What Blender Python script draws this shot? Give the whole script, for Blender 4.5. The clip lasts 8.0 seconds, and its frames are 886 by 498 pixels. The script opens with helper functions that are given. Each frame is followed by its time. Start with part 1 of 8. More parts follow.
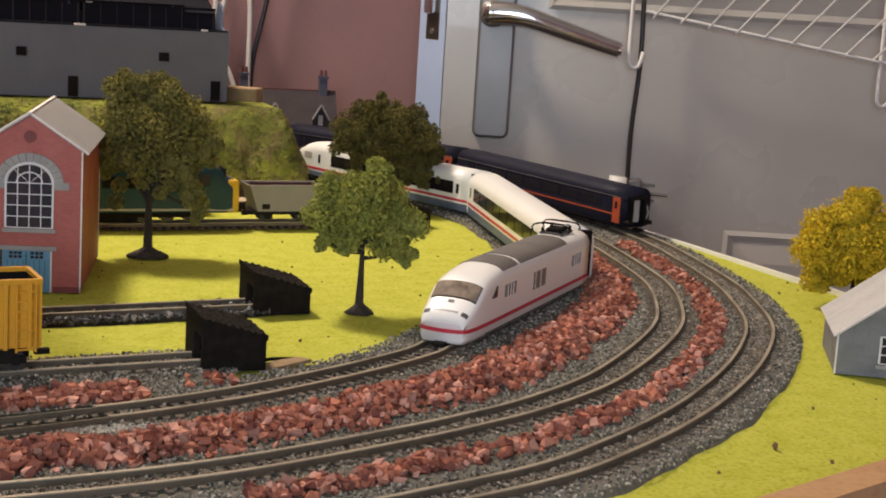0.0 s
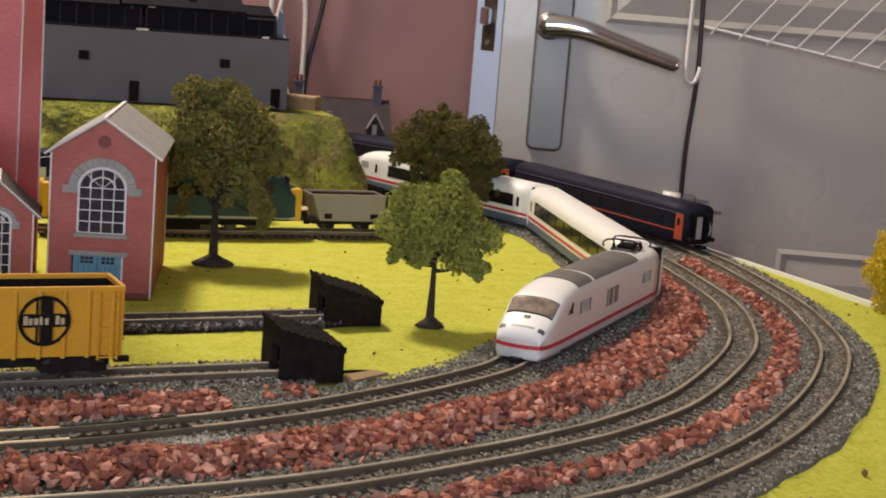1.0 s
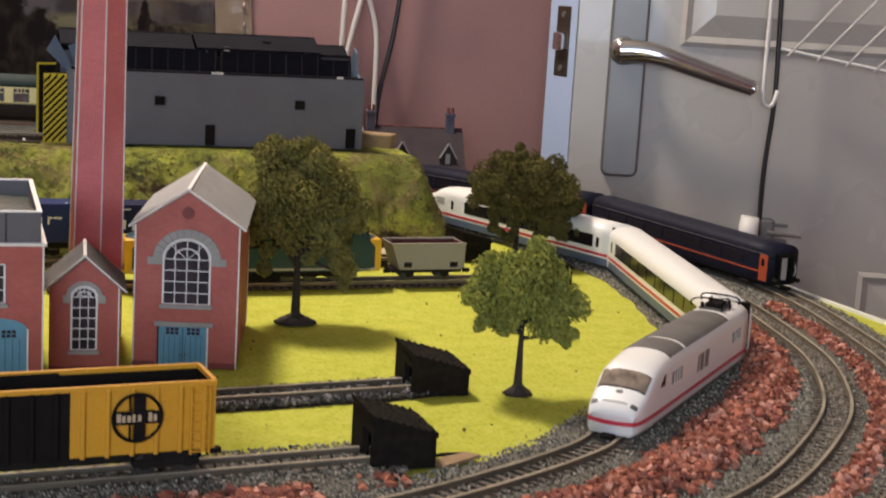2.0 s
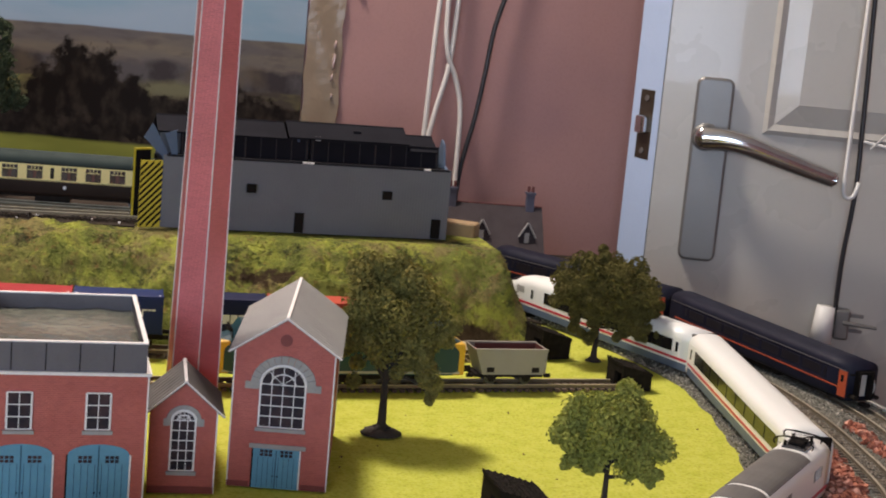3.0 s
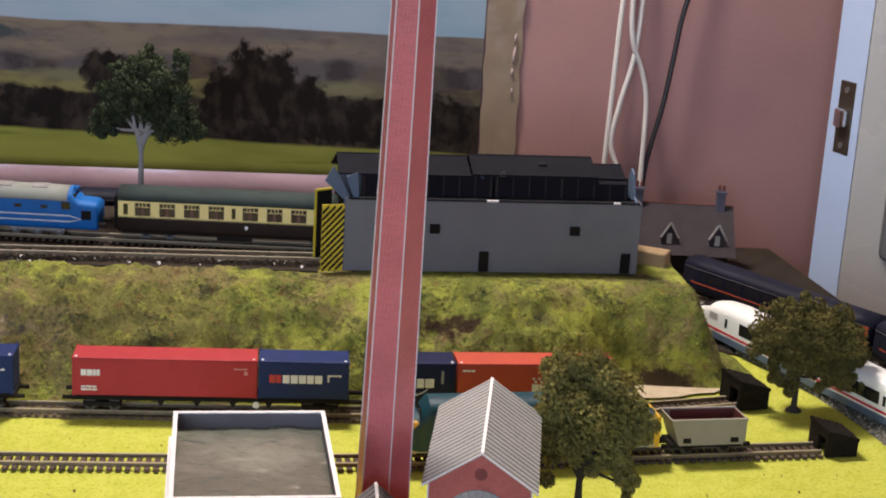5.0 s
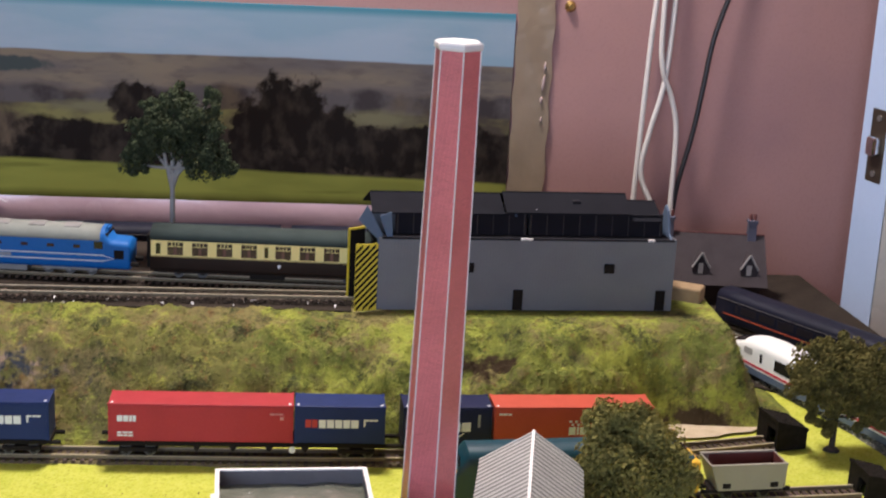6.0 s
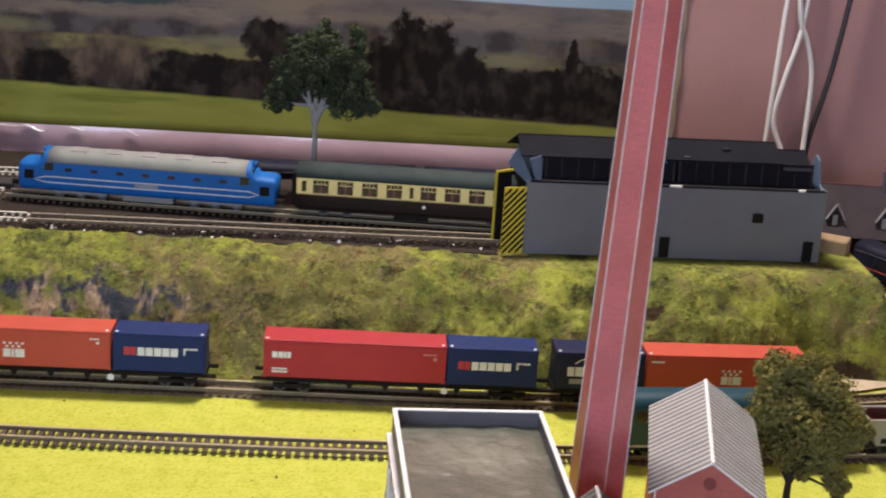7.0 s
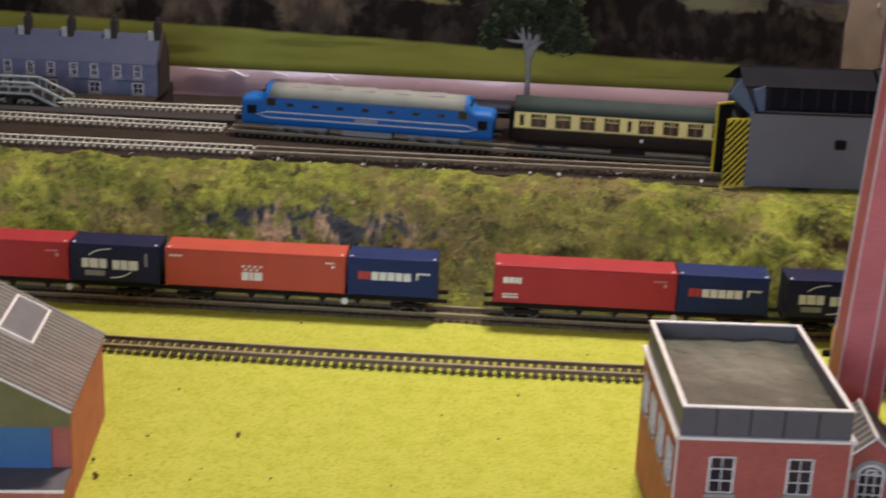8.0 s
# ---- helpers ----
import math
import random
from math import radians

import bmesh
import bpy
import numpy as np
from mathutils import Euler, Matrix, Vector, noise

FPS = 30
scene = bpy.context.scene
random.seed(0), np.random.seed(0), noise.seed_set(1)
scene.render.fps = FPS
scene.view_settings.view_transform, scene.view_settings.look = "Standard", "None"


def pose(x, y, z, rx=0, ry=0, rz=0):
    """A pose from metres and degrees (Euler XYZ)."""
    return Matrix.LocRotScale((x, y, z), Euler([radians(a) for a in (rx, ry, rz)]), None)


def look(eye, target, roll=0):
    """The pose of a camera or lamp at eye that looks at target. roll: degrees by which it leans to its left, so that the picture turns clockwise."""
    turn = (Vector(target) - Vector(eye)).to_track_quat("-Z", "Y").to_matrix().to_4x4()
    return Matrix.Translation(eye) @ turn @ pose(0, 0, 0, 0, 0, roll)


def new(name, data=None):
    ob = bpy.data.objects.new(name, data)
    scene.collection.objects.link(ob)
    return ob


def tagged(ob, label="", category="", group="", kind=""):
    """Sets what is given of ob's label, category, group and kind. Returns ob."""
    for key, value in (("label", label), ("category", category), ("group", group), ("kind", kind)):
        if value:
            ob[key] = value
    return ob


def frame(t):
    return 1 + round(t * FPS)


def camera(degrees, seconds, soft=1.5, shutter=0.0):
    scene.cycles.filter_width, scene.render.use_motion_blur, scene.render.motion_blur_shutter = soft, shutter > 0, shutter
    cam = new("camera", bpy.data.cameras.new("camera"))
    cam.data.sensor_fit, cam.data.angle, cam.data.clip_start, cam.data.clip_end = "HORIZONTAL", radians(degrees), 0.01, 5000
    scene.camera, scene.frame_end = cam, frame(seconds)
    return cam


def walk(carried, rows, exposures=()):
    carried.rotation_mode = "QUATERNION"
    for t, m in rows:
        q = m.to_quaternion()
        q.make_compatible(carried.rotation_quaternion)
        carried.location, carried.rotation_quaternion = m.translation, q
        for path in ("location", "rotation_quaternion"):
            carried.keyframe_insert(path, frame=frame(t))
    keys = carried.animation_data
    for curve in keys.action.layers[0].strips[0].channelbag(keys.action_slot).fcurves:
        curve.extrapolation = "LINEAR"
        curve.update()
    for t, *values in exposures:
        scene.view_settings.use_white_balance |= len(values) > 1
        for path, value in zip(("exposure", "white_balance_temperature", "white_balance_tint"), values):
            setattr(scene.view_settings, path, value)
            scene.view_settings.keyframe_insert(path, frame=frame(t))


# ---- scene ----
# A model railway on a table in a small pink room, seen from low over its front edge.
# The green baseboard is z = 0; x runs along the back sidings, y towards the back wall.
cam = camera(33.3, 8.0, soft=1.9, shutter=0.3)
PATH = [
    (0, (-0.1506, -0.4170, 0.2180), (-18.643, -9.753, 3.620)),
    (0.5, (-0.1597, -0.3996, 0.2164), (-18.309, -9.631, 3.776)),
    (1, (-0.1769, -0.3994, 0.2171), (-17.520, -9.458, 4.673)),
    (1.5, (-0.1849, -0.3701, 0.2272), (-16.012, -10.030, 4.960)),
    (1.7, (-0.1840, -0.3743, 0.2395), (-15.417, -10.254, 3.388)),
    (2.8, (-0.2177, -0.3740, 0.3397), (-13.265, -9.466, 4.888)),
    (3, (-0.2196, -0.3754, 0.3511), (-12.700, -9.814, 5.252)),
    (3.5, (-0.2312, -0.3514, 0.3759), (-11.134, -11.789, 6.003)),
    (4, (-0.2451, -0.3326, 0.4202), (-9.372, -13.676, 6.185)),
    (4.5, (-0.2365, -0.2845, 0.4791), (-7.787, -15.349, 4.942)),
    (4.7, (-0.2348, -0.2824, 0.4932), (-7.096, -15.484, 4.189)),
    (5.8, (-0.2453, -0.2730, 0.5359), (-5.945, -14.662, 2.848)),
    (6, (-0.2541, -0.2632, 0.5420), (-5.810, -15.429, 2.988)),
    (6.5, (-0.2833, -0.2455, 0.5415), (-4.698, -17.081, 3.233)),
    (7, (-0.3364, -0.2513, 0.5349), (-3.436, -17.746, 3.815)),
    (7.5, (-0.3622, -0.2695, 0.5167), (-1.002, -18.249, 2.868)),
    (8, (-0.4246, -0.2737, 0.4880), (1.709, -18.787, 2.411)),
]


def shot(eye, angles):
    """Pose from the eye and (heading, pitch, lean to the left)."""
    heading, pitch, lean = [radians(a) for a in angles]
    ahead = Vector((-math.sin(heading) * math.cos(pitch), math.cos(heading) * math.cos(pitch), math.sin(pitch)))
    return look(eye, Vector(eye) + ahead, math.degrees(lean))


walk(cam, [(t, shot(e, a)) for t, e, a in PATH], exposures=[(0.0, -0.2, 6500, 14), (1.7, -0.2, 6300, 14), (3.0, -0.22, 6000, 14), (3.5, -0.15, 5980, 14), (4.0, -0.10, 5920, 14), (4.7, -0.13, 5850, 14), (6.0, -0.02, 5650, 16), (6.5, 0.0, 5700, 16), (7.0, -0.07, 5750, 16), (7.5, -0.19, 5800, 15), (8.0, -0.36, 5950, 15)])

# ---- world and light: one ceiling lamp towards the back, a window behind the camera ----
world = bpy.data.worlds.new("room_world")
scene.world = world
world.use_nodes = True
world.node_tree.nodes["Background"].inputs[0].default_value = (0.75, 0.82, 1.0, 1)
world.node_tree.nodes["Background"].inputs[1].default_value = 0.2


def area_lamp(name, m, w, h, watts, colour):
    data = bpy.data.lights.new(name, "AREA")
    data.shape, data.size, data.size_y, data.energy, data.color = "RECTANGLE", w, h, watts, colour
    ob = new(name, data)
    ob.matrix_world = m
    return ob


area_lamp("ceiling_light_glow", look((-0.28, 1.33, 1.42), (-0.15, 0.60, 0.0)), 0.26, 0.26, 45.0, (1.0, 0.87, 0.70))
area_lamp("window_daylight", look((-0.95, -1.94, 0.55), (-0.1, 0.85, 0.05)), 1.5, 0.95, 42.0, (0.74, 0.87, 1.0))

# ---- materials ----


def mat(name, colour, rough=0.6, metal=0.0, scale=60.0, amount=0.25, fine=600.0, fine_amount=0.15, bump=0.15, tint=None, island=0.0, pieces=0.0, spec=0.5, coat=0.0, ribs=0.0, shades=(), thin=0.0, bricks=0.0):
    """Painted or plain surface: base colour, patches at one scale, grain at a finer one, fine relief.
    thin: share of light that passes through. shades: other tones that single chips take. ribs: spacing of printed dark rib lines. island / pieces: how far single chips / single objects differ in tone."""
    m = bpy.data.materials.new(name)
    m.use_nodes = True
    nt = m.node_tree
    bsdf = nt.nodes["Principled BSDF"]
    co = nt.nodes.new("ShaderNodeTexCoord")
    c = Vector(colour)
    other = Vector(tint) if tint else c * 0.55

    def noise_tex(s, detail):
        n = nt.nodes.new("ShaderNodeTexNoise")
        n.inputs["Scale"].default_value, n.inputs["Detail"].default_value = s, detail
        nt.links.new(co.outputs["Object"], n.inputs["Vector"])
        return n

    def mix(a, b, fac, blend="MIX"):
        n = nt.nodes.new("ShaderNodeMix")
        n.data_type, n.blend_type = "RGBA", blend
        for sock, v in ((n.inputs[6], a), (n.inputs[7], b)):
            if isinstance(v, Vector):
                sock.default_value = (*v, 1)
            else:
                nt.links.new(v, sock)
        if isinstance(fac, float):
            n.inputs[0].default_value = fac
        else:
            nt.links.new(fac, n.inputs[0])
        return n.outputs[2]

    def ramp(sock, lo, hi, top):
        n = nt.nodes.new("ShaderNodeMapRange")
        n.inputs[1].default_value, n.inputs[2].default_value, n.inputs[4].default_value = lo, hi, top
        nt.links.new(sock, n.inputs[0])
        return n.outputs[0]

    big, small = noise_tex(scale, 4), noise_tex(fine, 3)
    col = mix(c, other, ramp(big.outputs[0], 0.42, 0.72, amount))
    col = mix(col, c * 0.35, ramp(small.outputs[0], 0.5, 0.8, fine_amount))
    col = mix(col, c * 0.5 + Vector((0.5, 0.5, 0.5)) * max(c), ramp(small.outputs[0], 0.5, 0.2, fine_amount * 0.4))
    if shades:
        g = nt.nodes.new("ShaderNodeNewGeometry")
        o = nt.nodes.new("ShaderNodeObjectInfo")
        s = nt.nodes.new("ShaderNodeMath")
        s.operation = "ADD"
        nt.links.new(g.outputs["Random Per Island"], s.inputs[0])
        nt.links.new(o.outputs["Random"], s.inputs[1])
        f = nt.nodes.new("ShaderNodeMath")
        f.operation = "FRACT"
        nt.links.new(s.outputs[0], f.inputs[0])
        step = 1.0 / (len(shades) + 1)
        for i, shade in enumerate(shades):
            col = mix(col, Vector(shade), ramp(f.outputs[0], step * (i + 1) - 0.1, step * (i + 1) + 0.1, 0.85))
    if ribs:
        w = nt.nodes.new("ShaderNodeTexWave")
        w.bands_direction = "Y"
        w.inputs["Scale"].default_value, w.inputs["Distortion"].default_value = math.pi / (10 * ribs), 0.3
        nt.links.new(co.outputs["Object"], w.inputs["Vector"])
        col = mix(col, c * 0.22, ramp(w.outputs[0], 0.55, 0.15, 0.9))
    if bricks:
        sp = nt.nodes.new("ShaderNodeSeparateXYZ")
        ad = nt.nodes.new("ShaderNodeMath")
        cb = nt.nodes.new("ShaderNodeCombineXYZ")
        br = nt.nodes.new("ShaderNodeTexBrick")
        nt.links.new(co.outputs["Object"], sp.inputs[0])
        nt.links.new(sp.outputs[0], ad.inputs[0])
        nt.links.new(sp.outputs[1], ad.inputs[1])
        nt.links.new(ad.outputs[0], cb.inputs[0])
        nt.links.new(sp.outputs[2], cb.inputs[1])
        nt.links.new(cb.outputs[0], br.inputs["Vector"])
        br.inputs["Scale"].default_value = 1.0
        br.inputs["Brick Width"].default_value, br.inputs["Row Height"].default_value, br.inputs["Mortar Size"].default_value = 0.0032, 0.00125, 0.00016
        br.inputs["Color1"].default_value, br.inputs["Color2"].default_value, br.inputs["Mortar"].default_value = (1, 1, 1, 1), (0.62, 0.62, 0.62, 1), (1.5, 1.6, 1.6, 1)
        col = mix(col, br.outputs["Color"], bricks, "MULTIPLY")
    for source, output, k in (("ShaderNodeNewGeometry", "Random Per Island", island), ("ShaderNodeObjectInfo", "Random", pieces)):
        if k:
            g = nt.nodes.new(source)
            v = nt.nodes.new("ShaderNodeMapRange")
            v.inputs[3].default_value, v.inputs[4].default_value = 1 - k, 1 + k
            nt.links.new(g.outputs[output], v.inputs[0])
            h = nt.nodes.new("ShaderNodeHueSaturation")
            nt.links.new(v.outputs[0], h.inputs["Value"])
            nt.links.new(col, h.inputs["Color"])
            col = h.outputs[0]
    nt.links.new(col, bsdf.inputs["Base Color"])
    bsdf.inputs["Metallic"].default_value = metal
    bsdf.inputs["Specular IOR Level"].default_value = spec
    bsdf.inputs["Coat Weight"].default_value = coat
    r = nt.nodes.new("ShaderNodeMapRange")
    r.inputs[3].default_value, r.inputs[4].default_value = max(0.03, rough - 0.12), min(1.0, rough + 0.12)
    nt.links.new(big.outputs[0], r.inputs[0])
    nt.links.new(r.outputs[0], bsdf.inputs["Roughness"])
    if thin:
        through_leaf = nt.nodes.new("ShaderNodeBsdfTranslucent")
        blend = nt.nodes.new("ShaderNodeMixShader")
        blend.inputs[0].default_value = thin
        nt.links.new(col, through_leaf.inputs[0])
        nt.links.new(bsdf.outputs[0], blend.inputs[1])
        nt.links.new(through_leaf.outputs[0], blend.inputs[2])
        nt.links.new(blend.outputs[0], nt.nodes["Material Output"].inputs[0])
    if bump:
        b = nt.nodes.new("ShaderNodeBump")
        b.inputs["Strength"].default_value, b.inputs["Distance"].default_value = bump, 0.4 / fine
        nt.links.new(small.outputs[0], b.inputs["Height"])
        nt.links.new(b.outputs[0], bsdf.inputs["Normal"])
    return m


M = {}
M["flock"] = mat("green_flock", (0.51, 0.52, 0.070), 0.95, scale=55, amount=0.75, tint=(0.41, 0.44, 0.04), fine=400, fine_amount=0.6, bump=1.0, spec=0.1)
M["cinder"] = mat("dark_cinder", (0.17, 0.135, 0.065), 0.95, scale=70, amount=0.7, tint=(0.075, 0.058, 0.034), fine=700, fine_amount=0.5, bump=0.7, spec=0.1)
M["dirt"] = mat("bare_earth", (0.16, 0.10, 0.055), 0.95, scale=90, fine=900, bump=0.6, spec=0.1)
M["ballast_bed"] = mat("grey_ballast_bed", (0.145, 0.139, 0.114), 0.95, scale=30, amount=0.7, tint=(0.22, 0.20, 0.16), fine=600, fine_amount=0.6, bump=0.9, spec=0.15)
M["chip"] = mat("grey_ballast_chip", (0.225, 0.215, 0.178), 0.9, scale=18, amount=0.8, tint=(0.105, 0.104, 0.086), fine=900, island=0.45, shades=((0.14, 0.136, 0.114), (0.26, 0.248, 0.207), (0.42, 0.39, 0.33)), spec=0.15)
M["coal_chip"] = mat("grey_black_coal_chip", (0.045, 0.042, 0.042), 0.6, scale=30, fine=900, island=0.5, shades=((0.018, 0.016, 0.016), (0.07, 0.066, 0.066), (0.16, 0.15, 0.15)))
M["red_stone"] = mat("red_stone", (0.40, 0.128, 0.077), 0.8, scale=150, amount=0.6, tint=(0.46, 0.22, 0.145), fine=500, fine_amount=0.4, island=0.35, shades=((0.16, 0.058, 0.048), (0.45, 0.165, 0.095), (0.52, 0.28, 0.21)), bump=0.6, spec=0.2)
M["dusty_sleeper"] = mat("dusty_brown_sleeper", (0.085, 0.068, 0.052), 0.9, scale=50, amount=0.7, tint=(0.19, 0.155, 0.115), fine=800, pieces=0.35, island=0.35)
M["sleeper"] = mat("brown_sleeper", (0.050, 0.030, 0.021), 0.85, scale=60, amount=0.7, tint=(0.105, 0.075, 0.052), fine=800, pieces=0.3, island=0.3)
M["rail_side"] = mat("weathered_rail", (0.20, 0.155, 0.085), 0.5, metal=0.2, scale=50, amount=0.5, tint=(0.06, 0.045, 0.03), fine=700)
M["dull_rail"] = mat("dull_brown_rail", (0.145, 0.115, 0.078), 0.6, metal=0.15, scale=50, amount=0.6, tint=(0.06, 0.048, 0.035), fine=700)
M["dull_head"] = mat("dull_rail_head", (0.44, 0.38, 0.275), 0.4, metal=0.25, scale=22, amount=0.8, tint=(0.125, 0.105, 0.078), fine=500, bump=0.05)
# brassy rail stretch; its gleam is put into the pale base colour
M["bright_head"] = mat("gleaming_brassy_rail", (0.90, 0.78, 0.52), 0.3, metal=0.35, scale=40, amount=0.4, fine=500, bump=0.05)
M["rail_top"] = mat("polished_rail_top", (0.50, 0.42, 0.29), 0.35, metal=0.3, scale=40, amount=0.4, fine=500, bump=0.05)
# lamp glare on the upper rails, put into a near-white base colour
M["glare_rail"] = mat("glare_rail", (0.95, 0.91, 0.74), 0.25, metal=0.0, scale=40, amount=0.3, fine=500, bump=0.05)
M["wood"] = mat("bare_pine", (0.52, 0.30, 0.14), 0.6, scale=25, amount=0.5, tint=(0.38, 0.19, 0.08), fine=250, fine_amount=0.3)
M["table_edge"] = mat("white_table_edge", (0.78, 0.77, 0.70), 0.5, scale=20, amount=0.15)
M["brick_red"] = mat("printed_red_brick_card", (0.40, 0.098, 0.078), 0.6, scale=45, amount=0.4, tint=(0.29, 0.06, 0.05), fine=420, fine_amount=0.14, bump=0.1, bricks=0.5)
M["brick_dark"] = mat("printed_dark_brick_card", (0.20, 0.04, 0.035), 0.6, scale=45, amount=0.4, fine=420, fine_amount=0.14, bump=0.1)
M["brick_orange"] = mat("printed_orange_brick_card", (0.48, 0.135, 0.080), 0.65, scale=50, amount=0.35, fine=420, fine_amount=0.3, bump=0.1, bricks=0.5)
M["card_edge"] = mat("white_card_edge", (0.78, 0.74, 0.72), 0.7, scale=80, amount=0.2, fine=700)
M["stone_card"] = mat("grey_stone_card", (0.34, 0.325, 0.31), 0.7, scale=90, amount=0.35, fine=600, fine_amount=0.25)
M["slate_card"] = mat("grey_corrugated_card", (0.42, 0.415, 0.395), 0.4, scale=60, amount=0.45, tint=(0.30, 0.295, 0.285), fine=500, fine_amount=0.2)
M["dark_rib"] = mat("dark_grey_corrugated_card", (0.21, 0.205, 0.20), 0.6, scale=60, amount=0.5, tint=(0.13, 0.125, 0.12), fine=500, fine_amount=0.2, spec=0.25)
M["cottage_rib"] = mat("beige_grey_corrugated_card", (0.34, 0.315, 0.27), 0.75, scale=60, amount=0.45, tint=(0.22, 0.20, 0.175), fine=500, fine_amount=0.2, spec=0.2)
M["cottage_groove"] = mat("dark_beige_groove_print", (0.115, 0.105, 0.095), 0.8, scale=60, amount=0.4, fine=500, spec=0.2)
M["slate_groove"] = mat("dark_groove_print", (0.17, 0.165, 0.158), 0.5, scale=60, amount=0.45, tint=(0.13, 0.125, 0.12), fine=500, fine_amount=0.2)
M["grey_parapet"] = mat("dark_grey_card", (0.115, 0.105, 0.115), 0.55, scale=40, amount=0.35, fine=500)
M["flat_roof"] = mat("brown_glued_paper_roof", (0.115, 0.118, 0.088), 0.22, scale=13, amount=0.95, tint=(0.215, 0.215, 0.165), fine=60, fine_amount=0.2, bump=0.5, coat=0.3)
M["door_blue"] = mat("blue_printed_door", (0.11, 0.29, 0.42), 0.55, scale=60, amount=0.25, fine=600)
M["dark_glass"] = mat("dark_window_print", (0.022, 0.018, 0.026), 0.5, scale=70, amount=0.7, tint=(0.09, 0.05, 0.05), fine=300, bump=0.0, spec=0.15)
M["window_white"] = mat("white_window_bar", (0.76, 0.74, 0.74), 0.5, scale=90, amount=0.15)
M["shed_grey"] = mat("grey_corrugated_shed", (0.135, 0.140, 0.156), 0.6, scale=25, amount=0.3, tint=(0.10, 0.10, 0.115), fine=500, fine_amount=0.15)
# shed card ends; the window's blue daylight is put into their colour
M["shed_light"] = mat("daylight_blue_shed_end", (0.085, 0.120, 0.185), 0.8, scale=30, amount=0.3)
M["shed_roof"] = mat("charcoal_roof", (0.021, 0.020, 0.024), 0.9, scale=30, amount=0.4, spec=0.06)
M["shed_bar"] = mat("dark_brown_glazing_bar", (0.030, 0.024, 0.024), 0.7, scale=60, amount=0.4)
M["shed_slate"] = mat("slate_grey_roof_card", (0.013, 0.013, 0.017), 0.85, scale=30, amount=0.45, tint=(0.009, 0.009, 0.011), fine=500, spec=0.05)
M["skylight"] = mat("smoked_skylight", (0.010, 0.009, 0.013), 0.7, scale=40, amount=0.4, bump=0.0, spec=0.1)
M["yellow_stripe"] = mat("hazard_yellow", (0.62, 0.50, 0.03), 0.5, scale=60, amount=0.2)
M["black"] = mat("matt_black", (0.012, 0.010, 0.009), 0.75, scale=60, amount=0.4, tint=(0.022, 0.019, 0.016), spec=0.06)
M["black_card"] = mat("sooty_black", (0.012, 0.010, 0.008), 0.85, scale=150, amount=0.6, tint=(0.028, 0.022, 0.018), fine=900, bump=0.7, spec=0.06)
M["underframe"] = mat("dirty_underframe", (0.017, 0.014, 0.012), 0.8, scale=90, amount=0.5, tint=(0.036, 0.029, 0.023), spec=0.06)
M["wheel"] = mat("blackened_wheel", (0.09, 0.085, 0.08), 0.4, metal=0.7, scale=90)
M["ivory"] = mat("ivory_train_paint", (0.85, 0.84, 0.80), 0.35, scale=25, amount=0.12, tint=(0.74, 0.71, 0.66), fine=500, fine_amount=0.04, bump=0.02, coat=0.2)
M["ice_stripe"] = mat("red_band", (0.55, 0.03, 0.06), 0.35, scale=40, amount=0.2, bump=0.02)
M["ice_roof"] = mat("mid_grey_roof_panel", (0.135, 0.125, 0.115), 0.55, scale=40, amount=0.35)
M["ice_grey"] = mat("grey_roof_panel", (0.085, 0.08, 0.08), 0.5, scale=40, amount=0.3)
M["skirt_blue"] = mat("bluish_grey_skirt", (0.095, 0.125, 0.19), 0.45, scale=40, amount=0.3)
M["train_glass"] = mat("black_train_glass", (0.016, 0.014, 0.014), 0.12, scale=40, amount=0.3, bump=0.0)
M["cab_glass"] = mat("cab_windscreen", (0.30, 0.23, 0.17), 0.08, scale=110, amount=0.9, tint=(0.05, 0.035, 0.03), fine=300, bump=0.0)
M["pale_print"] = mat("pale_grey_print", (0.42, 0.40, 0.37), 0.4, scale=90, amount=0.2)
M["soft_grey"] = mat("soft_grey_print", (0.22, 0.195, 0.175), 0.6, scale=90, amount=0.3)
M["navy_train"] = mat("navy_train_paint", (0.010, 0.011, 0.024), 0.6, scale=30, amount=0.3, fine=500, bump=0.03, spec=0.2)
M["navy_glass"] = mat("dull_dark_window", (0.014, 0.012, 0.016), 0.35, scale=40, amount=0.3, bump=0.0, spec=0.3)
M["orange_train"] = mat("orange_red_band", (0.40, 0.075, 0.028), 0.4, scale=50, amount=0.25)
M["teal"] = mat("teal_green_loco_paint", (0.004, 0.046, 0.068), 0.4, scale=30, amount=0.3)
M["warn_yellow"] = mat("warning_yellow", (0.72, 0.42, 0.02), 0.4, scale=60, amount=0.2)
M["wagon_yellow"] = mat("wagon_yellow", (0.66, 0.33, 0.022), 0.4, scale=40, amount=0.15, bump=0.03)
M["hopper_grey"] = mat("warm_grey_wagon", (0.27, 0.245, 0.20), 0.55, scale=50, amount=0.35, tint=(0.24, 0.20, 0.16))
M["hopper_red"] = mat("oxide_wagon_inside", (0.11, 0.028, 0.022), 0.6, scale=50, amount=0.4)
M["box_red"] = mat("red_container", (0.36, 0.028, 0.034), 0.5, spec=0.25, scale=40, amount=0.2, bump=0.03)
M["box_orange"] = mat("orange_red_container", (0.46, 0.075, 0.042), 0.5, spec=0.25, scale=40, amount=0.2, bump=0.03)
M["box_blue"] = mat("blue_container", (0.008, 0.022, 0.105), 0.5, spec=0.25, scale=40, amount=0.25, bump=0.03)
M["box_navy"] = mat("navy_container", (0.009, 0.012, 0.050), 0.5, spec=0.25, scale=40, amount=0.25, bump=0.03)
